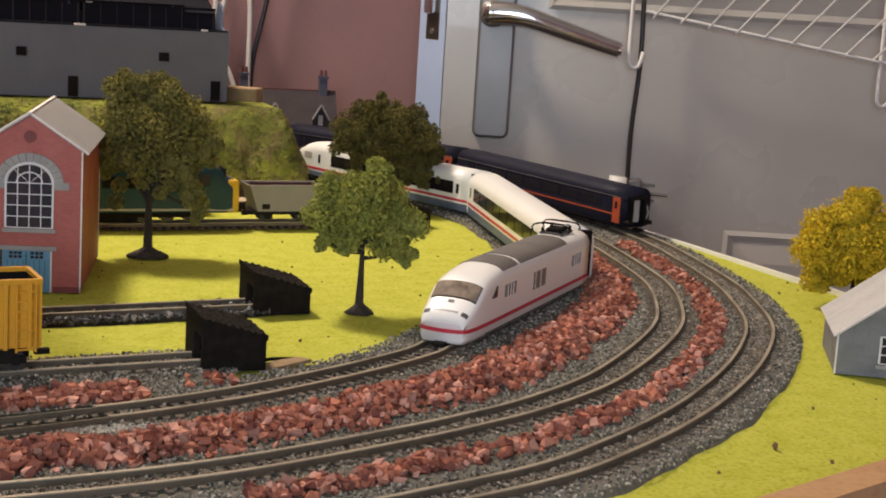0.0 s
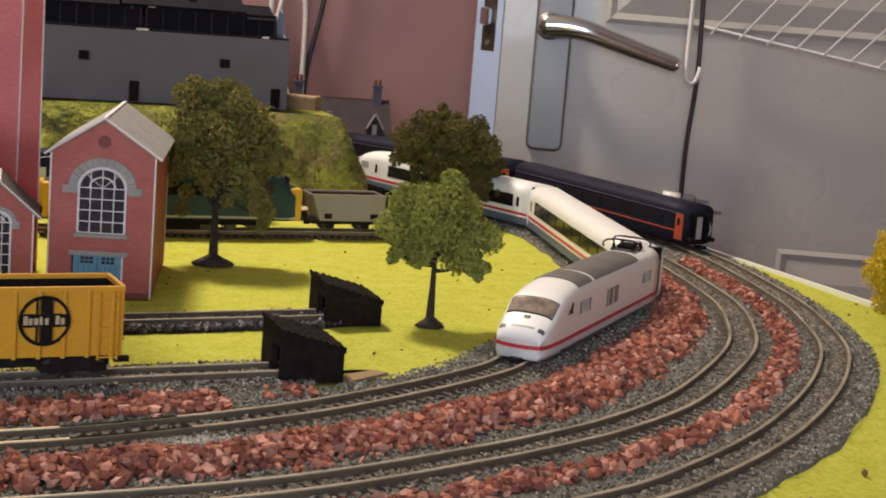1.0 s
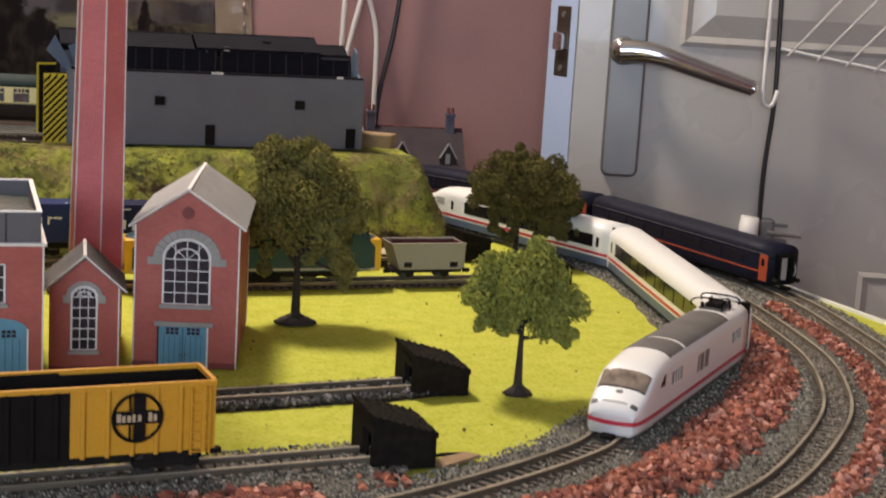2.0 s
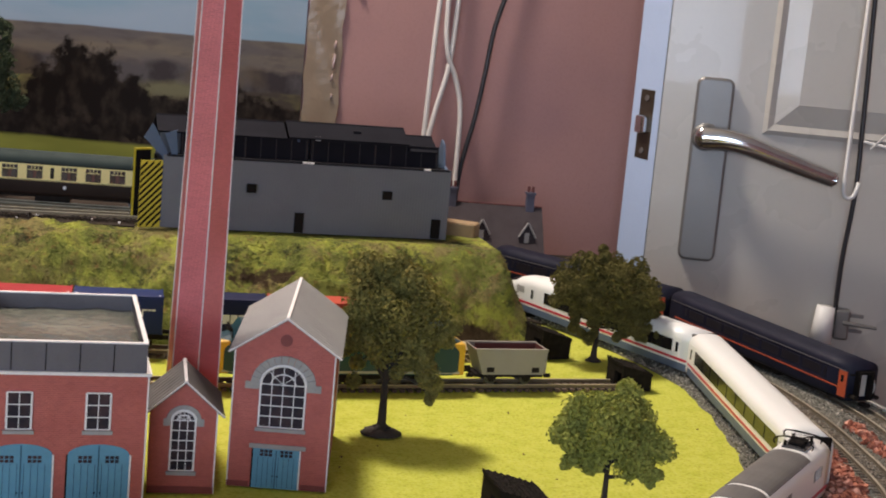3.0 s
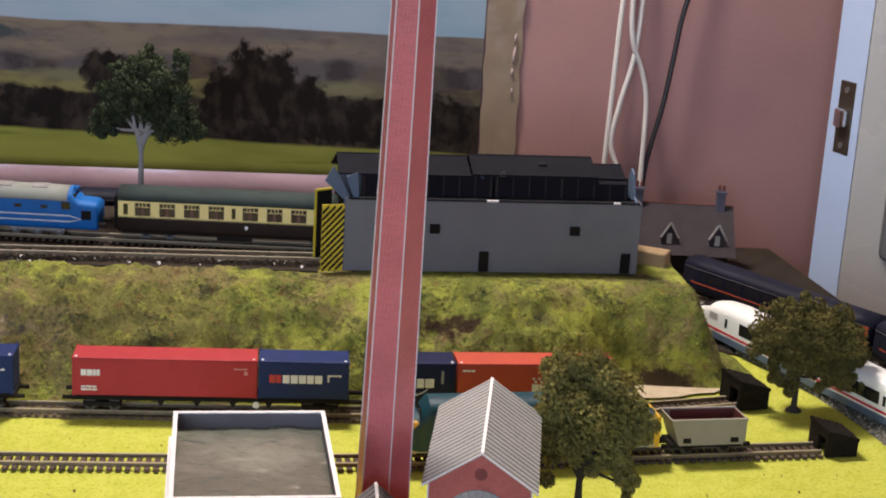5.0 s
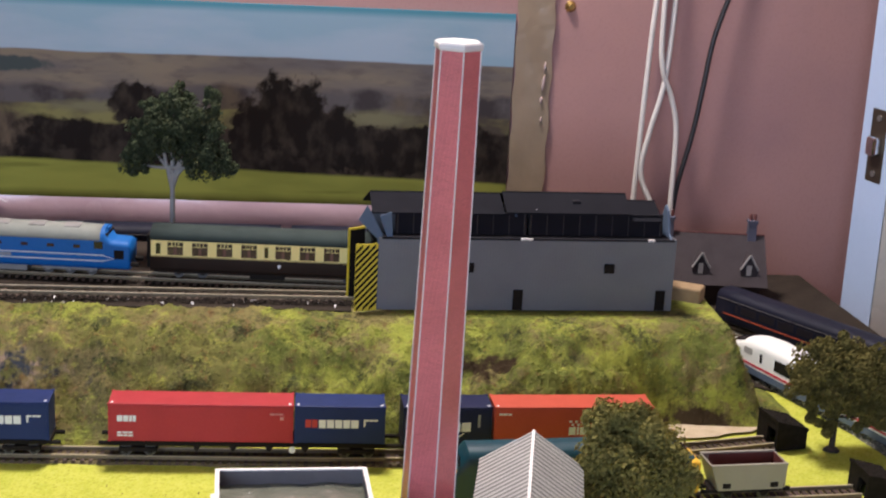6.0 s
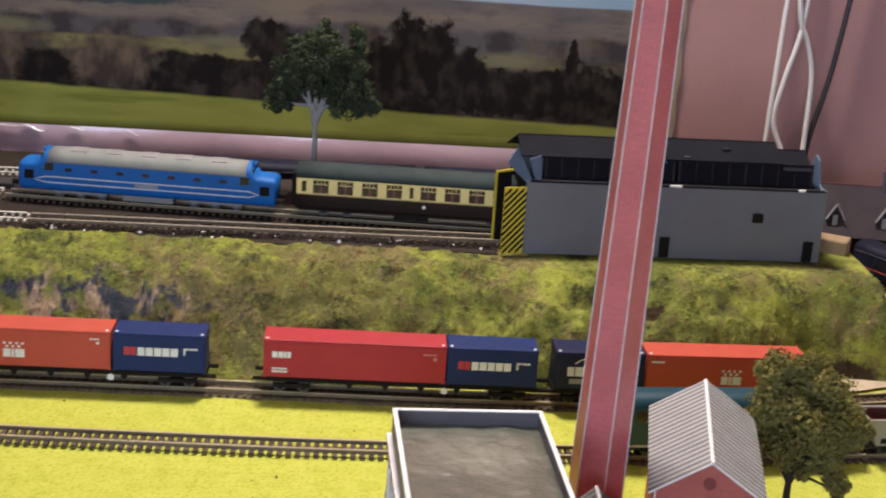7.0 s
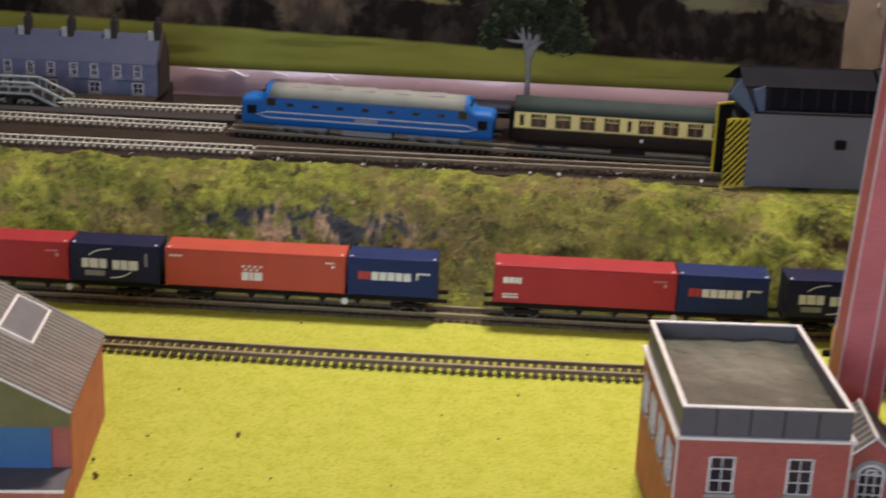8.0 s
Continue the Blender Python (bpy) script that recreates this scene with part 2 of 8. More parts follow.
M["print_white"] = mat("white_print", (0.74, 0.74, 0.74), 0.5, scale=200, amount=0.25)
M["print_red"] = mat("red_print", (0.45, 0.03, 0.03), 0.5, scale=200, amount=0.25)
M["print_pink"] = mat("faded_pink_print", (0.52, 0.22, 0.22), 0.5, scale=200, amount=0.25)
M["print_grey"] = mat("grey_print", (0.25, 0.26, 0.29), 0.5, scale=200, amount=0.25)
M["deltic_blue"] = mat("bright_blue_loco_paint", (0.009, 0.108, 0.37), 0.55, scale=40, amount=0.25, bump=0.03, spec=0.25)
M["line_print"] = mat("pale_line_print", (0.55, 0.57, 0.58), 0.5, scale=90, amount=0.2)
M["deltic_roof"] = mat("pale_grey_loco_roof", (0.215, 0.225, 0.20), 0.85, scale=50, amount=0.25)
M["chrome_grey"] = mat("grey_bogie", (0.23, 0.22, 0.21), 0.5, scale=90, amount=0.4)
M["cream"] = mat("cream_coach_paint", (0.80, 0.67, 0.24), 0.4, scale=40, amount=0.2)
M["chocolate"] = mat("chocolate_coach_paint", (0.024, 0.015, 0.011), 0.6, scale=40, amount=0.3, spec=0.15)
M["coach_roof"] = mat("grey_green_coach_roof", (0.034, 0.046, 0.043), 0.85, scale=40, amount=0.35, spec=0.15)
M["coach_glass"] = mat("brown_coach_window", (0.035, 0.024, 0.020), 0.2, scale=120, amount=0.6, tint=(0.09, 0.055, 0.04), bump=0.0)
M["curtain"] = mat("brown_curtain", (0.12, 0.055, 0.04), 0.8, scale=200, amount=0.4)
M["gold"] = mat("gold_print", (0.42, 0.33, 0.10), 0.45, scale=60, amount=0.2)
M["bark"] = mat("dark_bark", (0.035, 0.026, 0.02), 0.9, scale=90, amount=0.5, fine=900, bump=0.8)
M["pale_bark"] = mat("pale_twisted_wire_bark", (0.30, 0.29, 0.28), 0.8, scale=120, amount=0.5, fine=900, bump=0.6)
M["leaf_olive"] = mat("olive_foliage", (0.36, 0.32, 0.10), 0.9, scale=60, amount=0.7, tint=(0.19, 0.175, 0.055), fine=900, island=0.22, spec=0.05, thin=0.45)
M["leaf_green"] = mat("mid_green_foliage", (0.46, 0.47, 0.12), 0.9, scale=60, amount=0.6, tint=(0.28, 0.31, 0.075), fine=900, island=0.22, spec=0.05, thin=0.45)
M["leaf_brown"] = mat("brown_green_foliage", (0.22, 0.19, 0.062), 0.9, scale=60, amount=0.6, tint=(0.07, 0.062, 0.022), fine=900, island=0.22, spec=0.05, thin=0.45)
M["leaf_dark"] = mat("dark_green_foliage", (0.105, 0.125, 0.07), 0.9, scale=60, amount=0.6, tint=(0.040, 0.052, 0.030), fine=900, island=0.22, spec=0.05, thin=0.45)
M["leaf_yellow"] = mat("mustard_foliage", (0.84, 0.68, 0.06), 0.9, scale=60, amount=0.5, tint=(0.50, 0.40, 0.03), fine=900, island=0.22, spec=0.05, thin=0.45)
M["pink_film"] = mat("glossy_pink_film", (0.60, 0.42, 0.47), 0.24, scale=7, amount=0.4, tint=(0.47, 0.32, 0.37), fine=30, fine_amount=0.05, bump=0.10, coat=0.4)
M["film_glint"] = mat("white_film_glint", (0.88, 0.86, 0.88), 0.12, scale=60, amount=0.1, bump=0.0, coat=1.0)
M["clear_film"] = mat("glossy_clear_plastic", (0.46, 0.34, 0.32), 0.12, scale=60, amount=0.2, bump=0.0, coat=1.0)
M["dark_ground"] = mat("dark_oily_ballast", (0.034, 0.026, 0.020), 0.95, scale=40, amount=0.5, tint=(0.062, 0.048, 0.037), fine=600, fine_amount=0.5, bump=0.9, spec=0.1)
M["pale_chip"] = mat("pale_dusty_chip", (0.55, 0.53, 0.47), 0.9, scale=40, amount=0.6, tint=(0.30, 0.28, 0.23), fine=900, island=0.4, spec=0.2)
M["brown_chip"] = mat("brown_ballast_chip", (0.31, 0.265, 0.20), 0.9, scale=30, amount=0.5, tint=(0.15, 0.125, 0.095), fine=900, island=0.55, spec=0.2)
M["brown_end"] = mat("dark_brown_card", (0.024, 0.015, 0.011), 0.7, scale=60, amount=0.4, fine=500)
M["pink_wall"] = mat("pink_painted_wall", (0.41, 0.222, 0.202), 0.7, scale=4.5, amount=0.6, tint=(0.30, 0.168, 0.175), fine=260, fine_amount=0.12, bump=0.12)
M["ceiling"] = mat("white_ceiling", (0.78, 0.76, 0.72), 0.9, scale=4, amount=0.1)
M["carpet"] = mat("brown_carpet", (0.16, 0.12, 0.09), 0.95, scale=20, amount=0.4)
M["door_white"] = mat("white_gloss_door", (0.50, 0.475, 0.43), 0.28, scale=6, amount=0.15, fine=150, fine_amount=0.04, bump=0.04, coat=0.3)
# white door edge; the window's blue daylight is put into the base colour
M["door_edge"] = mat("daylight_tinted_door_edge", (0.42, 0.52, 0.72), 0.4, scale=10, amount=0.12)
M["satin_metal"] = mat("satin_silver_plate", (0.215, 0.205, 0.195), 0.36, metal=0.55, scale=12, amount=0.15, fine=900, bump=0.02)
M["chrome"] = mat("chrome_lever", (0.72, 0.72, 0.72), 0.14, metal=1.0, scale=20, amount=0.1, bump=0.0)
M["brass_dark"] = mat("dull_brass_latch", (0.10, 0.08, 0.06), 0.4, metal=0.7, scale=60)
M["white_wire"] = mat("white_plastic_coated_wire", (0.78, 0.76, 0.72), 0.4, scale=30, amount=0.1)
M["cable_white"] = mat("white_cable", (0.66, 0.62, 0.58), 0.45, scale=30, amount=0.15)
M["cable_black"] = mat("black_cable", (0.022, 0.02, 0.022), 0.4, scale=30, amount=0.2)
M["parcel_tape"] = mat("brown_parcel_tape", (0.31, 0.235, 0.165), 0.2, scale=8, amount=0.3, fine=40, fine_amount=0.05, bump=0.15)
M["brass"] = mat("brass_pin", (0.55, 0.38, 0.12), 0.25, metal=0.9, scale=60)
M["emblem_pale"] = mat("pale_gold_print", (0.52, 0.40, 0.24), 0.5, scale=200, amount=0.2)
M["plaster"] = mat("pale_bare_plaster", (0.52, 0.42, 0.28), 0.85, scale=60, amount=0.5, tint=(0.36, 0.26, 0.15), fine=400, fine_amount=0.3, bump=0.3)
M["tan"] = mat("tan_card_block", (0.30, 0.20, 0.10), 0.8, scale=90, amount=0.4)
M["terrace_wall"] = mat("grey_printed_stone_front", (0.150, 0.148, 0.235), 0.65, scale=80, amount=0.45, fine=500, fine_amount=0.3)
M["terrace_roof"] = mat("blue_grey_slate_card", (0.050, 0.060, 0.112), 0.6, scale=50, amount=0.35, fine=400, fine_amount=0.25)
M["grey_house"] = mat("grey_stone_house_card", (0.20, 0.20, 0.21), 0.7, scale=70, amount=0.5, fine=450, fine_amount=0.3)
M["roof_red"] = mat("red_chimney", (0.42, 0.055, 0.035), 0.6, scale=60, amount=0.3)
M["grey_plastic"] = mat("pale_grey_plastic", (0.40, 0.41, 0.40), 0.5, scale=60, amount=0.25)
M["bridge_grey"] = mat("pale_green_grey_plastic", (0.33, 0.37, 0.34), 0.5, scale=60, amount=0.25)
M["platform"] = mat("dark_platform", (0.030, 0.026, 0.024), 0.9, scale=60, amount=0.4)


def hill_material(name="scattered_hillside", uneven=0.0):
    """Scatter over plaster: lime, olive, brown and straw patches, a rock patch, and dark brown painted into the hollows
    as their shade.
    """
    m = bpy.data.materials.new(name)
    m.use_nodes = True
    nt = m.node_tree
    bsdf = nt.nodes["Principled BSDF"]
    bsdf.inputs["Roughness"].default_value, bsdf.inputs["Specular IOR Level"].default_value = 0.95, 0.1
    co = nt.nodes.new("ShaderNodeTexCoord")

    def noise_tex(s, detail, rough=0.6):
        n = nt.nodes.new("ShaderNodeTexNoise")
        n.inputs["Scale"].default_value, n.inputs["Detail"].default_value, n.inputs["Roughness"].default_value = s, detail, rough
        nt.links.new(co.outputs["Object"], n.inputs["Vector"])
        return n.outputs[0]

    def rng(sock, lo, hi, top=1.0):
        n = nt.nodes.new("ShaderNodeMapRange")
        n.inputs[1].default_value, n.inputs[2].default_value, n.inputs[4].default_value = lo, hi, top
        nt.links.new(sock, n.inputs[0])
        return n.outputs[0]

    def mix(a, b, fac):
        n = nt.nodes.new("ShaderNodeMix")
        n.data_type = "RGBA"
        for sock, v in ((n.inputs[6], a), (n.inputs[7], b)):
            if isinstance(v, tuple):
                sock.default_value = (*v, 1)
            else:
                nt.links.new(v, sock)
        nt.links.new(fac, n.inputs[0])
        return n.outputs[2]

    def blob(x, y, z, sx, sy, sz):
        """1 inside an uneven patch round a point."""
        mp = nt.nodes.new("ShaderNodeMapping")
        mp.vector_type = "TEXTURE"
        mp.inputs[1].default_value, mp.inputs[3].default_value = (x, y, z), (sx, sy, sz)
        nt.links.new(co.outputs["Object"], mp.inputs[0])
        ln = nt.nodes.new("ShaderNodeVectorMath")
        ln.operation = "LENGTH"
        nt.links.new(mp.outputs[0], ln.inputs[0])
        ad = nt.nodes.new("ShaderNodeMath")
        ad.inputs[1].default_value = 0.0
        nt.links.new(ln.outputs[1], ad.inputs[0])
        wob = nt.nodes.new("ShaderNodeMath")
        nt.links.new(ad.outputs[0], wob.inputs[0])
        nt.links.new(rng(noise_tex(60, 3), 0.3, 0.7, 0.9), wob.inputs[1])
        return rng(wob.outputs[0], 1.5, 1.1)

    col = mix((0.305, 0.325, 0.054), (0.138, 0.153, 0.034), rng(noise_tex(10, 6, 0.72), 0.42, 0.56))
    col = mix(col, (0.150, 0.142, 0.040), blob(-0.40, 1.06, 0.05, 0.17, 0.10, 0.060))
    col = mix(col, (0.195, 0.15, 0.068), rng(noise_tex(13, 7, 0.78), 0.50, 0.59, 0.8))
    col = mix(col, (0.046, 0.051, 0.023), rng(noise_tex(24, 7, 0.78), 0.53, 0.62, 0.9))
    col = mix(col, (0.36, 0.38, 0.062), rng(noise_tex(38, 7, 0.78), 0.55, 0.66, 0.7))
    col = mix(col, (0.060, 0.046, 0.022), rng(noise_tex(130, 3, 0.75), 0.54, 0.68, 0.5))
    col = mix(col, (0.19, 0.10, 0.04), rng(noise_tex(75, 4, 0.75), 0.58, 0.66, 0.6))
    col = mix(col, (0.42, 0.39, 0.10), rng(noise_tex(240, 2), 0.62, 0.76, 0.35))
    # dark brown painted into the burrow and foot hollows, deepening their shade
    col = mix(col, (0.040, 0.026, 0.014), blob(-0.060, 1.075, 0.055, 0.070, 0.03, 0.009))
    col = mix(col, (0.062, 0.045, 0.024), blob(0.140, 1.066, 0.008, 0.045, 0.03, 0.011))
    streak = nt.nodes.new("ShaderNodeMapping")
    streak.inputs[3].default_value = (1.0, 0.3, 0.3)
    nt.links.new(co.outputs["Object"], streak.inputs[0])
    grain = nt.nodes.new("ShaderNodeTexNoise")
    grain.inputs["Scale"].default_value, grain.inputs["Detail"].default_value = 75.0, 4.0
    nt.links.new(streak.outputs[0], grain.inputs["Vector"])
    rock = mix((0.040, 0.045, 0.056), (0.33, 0.235, 0.155), rng(grain.outputs[0], 0.52, 0.62))
    rock = mix(rock, col, rng(noise_tex(40, 4), 0.51, 0.58, 0.85))
    col = mix(col, rock, blob(-0.585, 1.05, 0.052, 0.115, 0.06, 0.022))
    if uneven:
        g = nt.nodes.new("ShaderNodeNewGeometry")
        h = nt.nodes.new("ShaderNodeHueSaturation")
        v = nt.nodes.new("ShaderNodeMapRange")
        v.inputs[3].default_value, v.inputs[4].default_value = 1 - uneven, 1 + uneven
        nt.links.new(g.outputs["Random Per Island"], v.inputs[0])
        nt.links.new(v.outputs[0], h.inputs["Value"])
        nt.links.new(col, h.inputs["Color"])
        col = h.outputs[0]
    nt.links.new(col, bsdf.inputs["Base Color"])
    b = nt.nodes.new("ShaderNodeBump")
    b.inputs["Strength"].default_value, b.inputs["Distance"].default_value = 0.9, 0.0024
    nt.links.new(noise_tex(260, 5, 0.7), b.inputs["Height"])
    nt.links.new(b.outputs[0], bsdf.inputs["Normal"])
    return m


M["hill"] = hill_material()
M["hill_tuft"] = hill_material("scatter_tuft", 0.16)


def poster_material():
    """A printed panorama: sky, downs, hedges and a meadow, in bands over the sheet's height."""
    m = bpy.data.materials.new("printed_landscape_poster")
    m.use_nodes = True
    nt = m.node_tree
    bsdf = nt.nodes["Principled BSDF"]
    bsdf.inputs["Roughness"].default_value = 0.75
    bsdf.inputs["Specular IOR Level"].default_value = 0.05
    co = nt.nodes.new("ShaderNodeTexCoord")
    sep = nt.nodes.new("ShaderNodeSeparateXYZ")
    nt.links.new(co.outputs["Object"], sep.inputs[0])

    def noise_tex(s, stretch=1.0, detail=4.0):
        mp = nt.nodes.new("ShaderNodeMapping")
        mp.inputs[3].default_value = (1, 1, stretch)
        nt.links.new(co.outputs["Object"], mp.inputs[0])
        n = nt.nodes.new("ShaderNodeTexNoise")
        n.inputs["Scale"].default_value, n.inputs["Detail"].default_value = s, detail
        nt.links.new(mp.outputs[0], n.inputs["Vector"])
        return n.outputs[0]

    def math_(op, a, b):
        n = nt.nodes.new("ShaderNodeMath")
        n.operation = op
        for sock, v in ((n.inputs[0], a), (n.inputs[1], b)):
            if isinstance(v, float):
                sock.default_value = v
            else:
                nt.links.new(v, sock)
        return n.outputs[0]

    def below(edge, wobble, amount, soft=0.0015):
        h = math_("ADD", sep.outputs[2], math_("MULTIPLY", math_("SUBTRACT", wobble, 0.5), amount))
        n = nt.nodes.new("ShaderNodeMapRange")
        n.inputs[1].default_value, n.inputs[2].default_value = edge + soft, edge - soft
        nt.links.new(h, n.inputs[0])
        return n.outputs[0]

    def rng(sock, lo, hi, top=1.0):
        n = nt.nodes.new("ShaderNodeMapRange")
        n.inputs[1].default_value, n.inputs[2].default_value, n.inputs[4].default_value = lo, hi, top
        nt.links.new(sock, n.inputs[0])
        return n.outputs[0]

    def mix(a, b, fac):
        n = nt.nodes.new("ShaderNodeMix")
        n.data_type = "RGBA"
        for sock, v in ((n.inputs[6], a), (n.inputs[7], b)):
            if isinstance(v, tuple):
                sock.default_value = (*v, 1)
            else:
                nt.links.new(v, sock)
        nt.links.new(fac, n.inputs[0])
        return n.outputs[2]

    def clump(x, z, rx, rz, rag=0.7, soft=0.12):
        """1 inside a ragged printed tree or field round (x, z)."""
        mp = nt.nodes.new("ShaderNodeMapping")
        mp.vector_type = "TEXTURE"
        mp.inputs[1].default_value, mp.inputs[3].default_value = (x, 1.614, z), (rx, 10.0, rz)
        nt.links.new(co.outputs["Object"], mp.inputs[0])
        ln = nt.nodes.new("ShaderNodeVectorMath")
        ln.operation = "LENGTH"
        nt.links.new(mp.outputs[0], ln.inputs[0])
        away = math_("ADD", ln.outputs[1], math_("MULTIPLY", math_("SUBTRACT", noise_tex(70, 1.0, 5.0), 0.5), rag * 2))
        return rng(away, 1.0 + soft, 1.0 - soft)

    level = math_("ADD", sep.outputs[2], math_("MULTIPLY", math_("ADD", sep.outputs[0], 0.66), 0.0265))

    def under(edge, wobble, amount, soft):
        h = math_("ADD", level, math_("MULTIPLY", math_("SUBTRACT", wobble, 0.5), amount))
        n = nt.nodes.new("ShaderNodeMapRange")
        n.inputs[1].default_value, n.inputs[2].default_value = edge + soft, edge - soft
        nt.links.new(h, n.inputs[0])
        return n.outputs[0]

    sky = mix((0.24, 0.34, 0.42), (0.30, 0.37, 0.45), rng(noise_tex(5, 4.0), 0.4, 0.6))
    sky = mix((0.09, 0.24, 0.31), sky, below(0.325, noise_tex(3), 0.004, 0.004))
    hills = mix((0.185, 0.150, 0.112), (0.120, 0.105, 0.102), rng(noise_tex(8, 5.0), 0.36, 0.66))
    hills = mix(hills, (0.085, 0.072, 0.072), rng(noise_tex(26, 3.0), 0.50, 0.68, 0.6))
    woods = mix((0.098, 0.086, 0.086), (0.048, 0.040, 0.041), rng(noise_tex(24, 0.8), 0.44, 0.6))
    woods = mix(woods, (0.125, 0.096, 0.066), rng(noise_tex(11), 0.54, 0.66, 0.7))
    fields = mix((0.190, 0.172, 0.070), (0.070, 0.056, 0.044), rng(noise_tex(9, 2.0), 0.46, 0.58))
    hedge = mix((0.014, 0.011, 0.010), (0.045, 0.035, 0.028), rng(noise_tex(40, 0.7, 6.0), 0.45, 0.66))
    hedge = mix(hedge, (0.072, 0.054, 0.040), rng(noise_tex(8, 0.8), 0.54, 0.66, 0.7))
    meadow = mix((0.275, 0.285, 0.060), (0.205, 0.215, 0.045), rng(noise_tex(6, 5.0), 0.38, 0.62))
    meadow = mix(meadow, (0.125, 0.128, 0.026), rng(noise_tex(5, 9.0), 0.58, 0.66, 0.6))
    meadow = mix(meadow, (0.085, 0.086, 0.020), below(0.084, noise_tex(30), 0.006, 0.006))
    col = mix(sky, hills, below(0.266, noise_tex(7), 0.010, 0.0012))
    col = mix(col, (0.055, 0.066, 0.066), clump(-0.68, 0.248, 0.12, 0.011, 0.5))
    col = mix(col, woods, below(0.222, noise_tex(13, 0.8, 6.0), 0.045, 0.004))
    col = mix(col, fields, below(0.197, noise_tex(14), 0.012, 0.0015))
    col = mix(col, hedge, below(0.178, noise_tex(14, 0.8, 6.0), 0.045, 0.003))
    shrub = mix((0.135, 0.102, 0.070), (0.050, 0.038, 0.030), rng(noise_tex(38, 0.6, 6.0), 0.42, 0.64))
    for x, z, rx, rz in ((-0.66, 0.165, 0.055, 0.034), (-0.82, 0.175, 0.05, 0.045), (-0.95, 0.170, 0.045, 0.040)):
        col = mix(col, shrub, clump(x, z, rx, rz, 0.8, 0.3))
    for x, z, rx, rz in ((-0.155, 0.192, 0.050, 0.010), (-0.505, 0.197, 0.060, 0.007), (-0.79, 0.205, 0.045, 0.008)):
        col = mix(col, (0.160, 0.146, 0.085), clump(x, z, rx, rz, 0.5, 0.5))
    dark = mix((0.013, 0.010, 0.009), (0.036, 0.028, 0.022), rng(noise_tex(60, 0.6, 5.0), 0.46, 0.66))
    for x, z, rx, rz in ((-0.155, 0.150, 0.110, 0.030), (-0.06, 0.155, 0.060, 0.034), (-0.284, 0.195, 0.030, 0.048), (-0.250, 0.190, 0.028, 0.047), (-0.318, 0.170, 0.026, 0.040), (-0.212, 0.172, 0.030, 0.032), (-0.462, 0.200, 0.034, 0.028), (-0.075, 0.190, 0.008, 0.032), (-0.115, 0.150, 0.060, 0.026), (-0.535, 0.160, 0.055, 0.020), (-0.74, 0.150, 0.035, 0.022), (-0.88, 0.165, 0.024, 0.045), (-1.05, 0.170, 0.05, 0.045)):
        col = mix(col, dark, clump(x, z, rx, rz))
    col = mix(col, meadow, under(0.129, noise_tex(20), 0.006, 0.002))
    nt.links.new(col, bsdf.inputs["Base Color"])
    return m


M["poster"] = poster_material()

# ---- shape helpers ----


def box(bm, x0, x1, y0, y1, z0, z1, bevel=0.0):
    made = bmesh.ops.create_cube(bm, size=1.0)["verts"]
    bmesh.ops.transform(bm, matrix=Matrix.Translation(((x0 + x1) / 2, (y0 + y1) / 2, (z0 + z1) / 2)) @ Matrix.Diagonal((x1 - x0, y1 - y0, z1 - z0, 1)), verts=made)
    if bevel:
        edges = list({e for v in made for e in v.link_edges})
        bmesh.ops.bevel(bm, geom=edges, offset=bevel, segments=2, affect="EDGES", profile=0.5)
    return bm


def boxed(*args, bevel=0.0):
    return box(bmesh.new(), *args, bevel=bevel)


def prism(bm, outline, a, b, axis="y"):
    """Extrude a closed outline: (x, z) pairs along y, (y, z) along x, or (x, y) along z."""
    def at(p, q, s):
        return {"y": (p, s, q), "x": (s, p, q), "z": (p, q, s)}[axis]
    lo = [bm.verts.new(at(p, q, a)) for p, q in outline]
    hi = [bm.verts.new(at(p, q, b)) for p, q in outline]
    n = len(outline)
    faces = [bm.faces.new(lo[::-1]), bm.faces.new(hi)]
    for i in range(n):
        faces.append(bm.faces.new((lo[i], lo[(i + 1) % n], hi[(i + 1) % n], hi[i])))
    bmesh.ops.recalc_face_normals(bm, faces=faces)
    return bm


def cyl(bm, p, q, r, r2=None, n=12):
    p, q = Vector(p), Vector(q)
    d = q - p
    made = bmesh.ops.create_cone(bm, cap_ends=True, segments=n, radius1=r, radius2=r if r2 is None else r2, depth=d.length)["verts"]
    bmesh.ops.transform(bm, matrix=Matrix.Translation((p + q) / 2) @ d.to_track_quat("Z", "Y").to_matrix().to_4x4(), verts=made)
    return bm


def tube(bm, pts, r, n=8, taper=1.0):
    """A round bar along points."""
    pts = [Vector(p) for p in pts]
    rings = []
    for i, p in enumerate(pts):
        d = (pts[min(i + 1, len(pts) - 1)] - pts[max(i - 1, 0)]).normalized()
        a = d.orthogonal().normalized() if not rings else (side - d * side.dot(d)).normalized()
        side = a
        b = d.cross(a)
        k = r * (1 + (taper - 1) * i / max(1, len(pts) - 1))
        rings.append([bm.verts.new(p + k * (math.cos(t) * a + math.sin(t) * b)) for t in (2 * math.pi * j / n for j in range(n))])
    for ra, rb in zip(rings, rings[1:]):
        for j in range(n):
            bm.faces.new((ra[j], ra[(j + 1) % n], rb[(j + 1) % n], rb[j]))
    bm.faces.new(rings[0][::-1])
    bm.faces.new(rings[-1])
    return bm


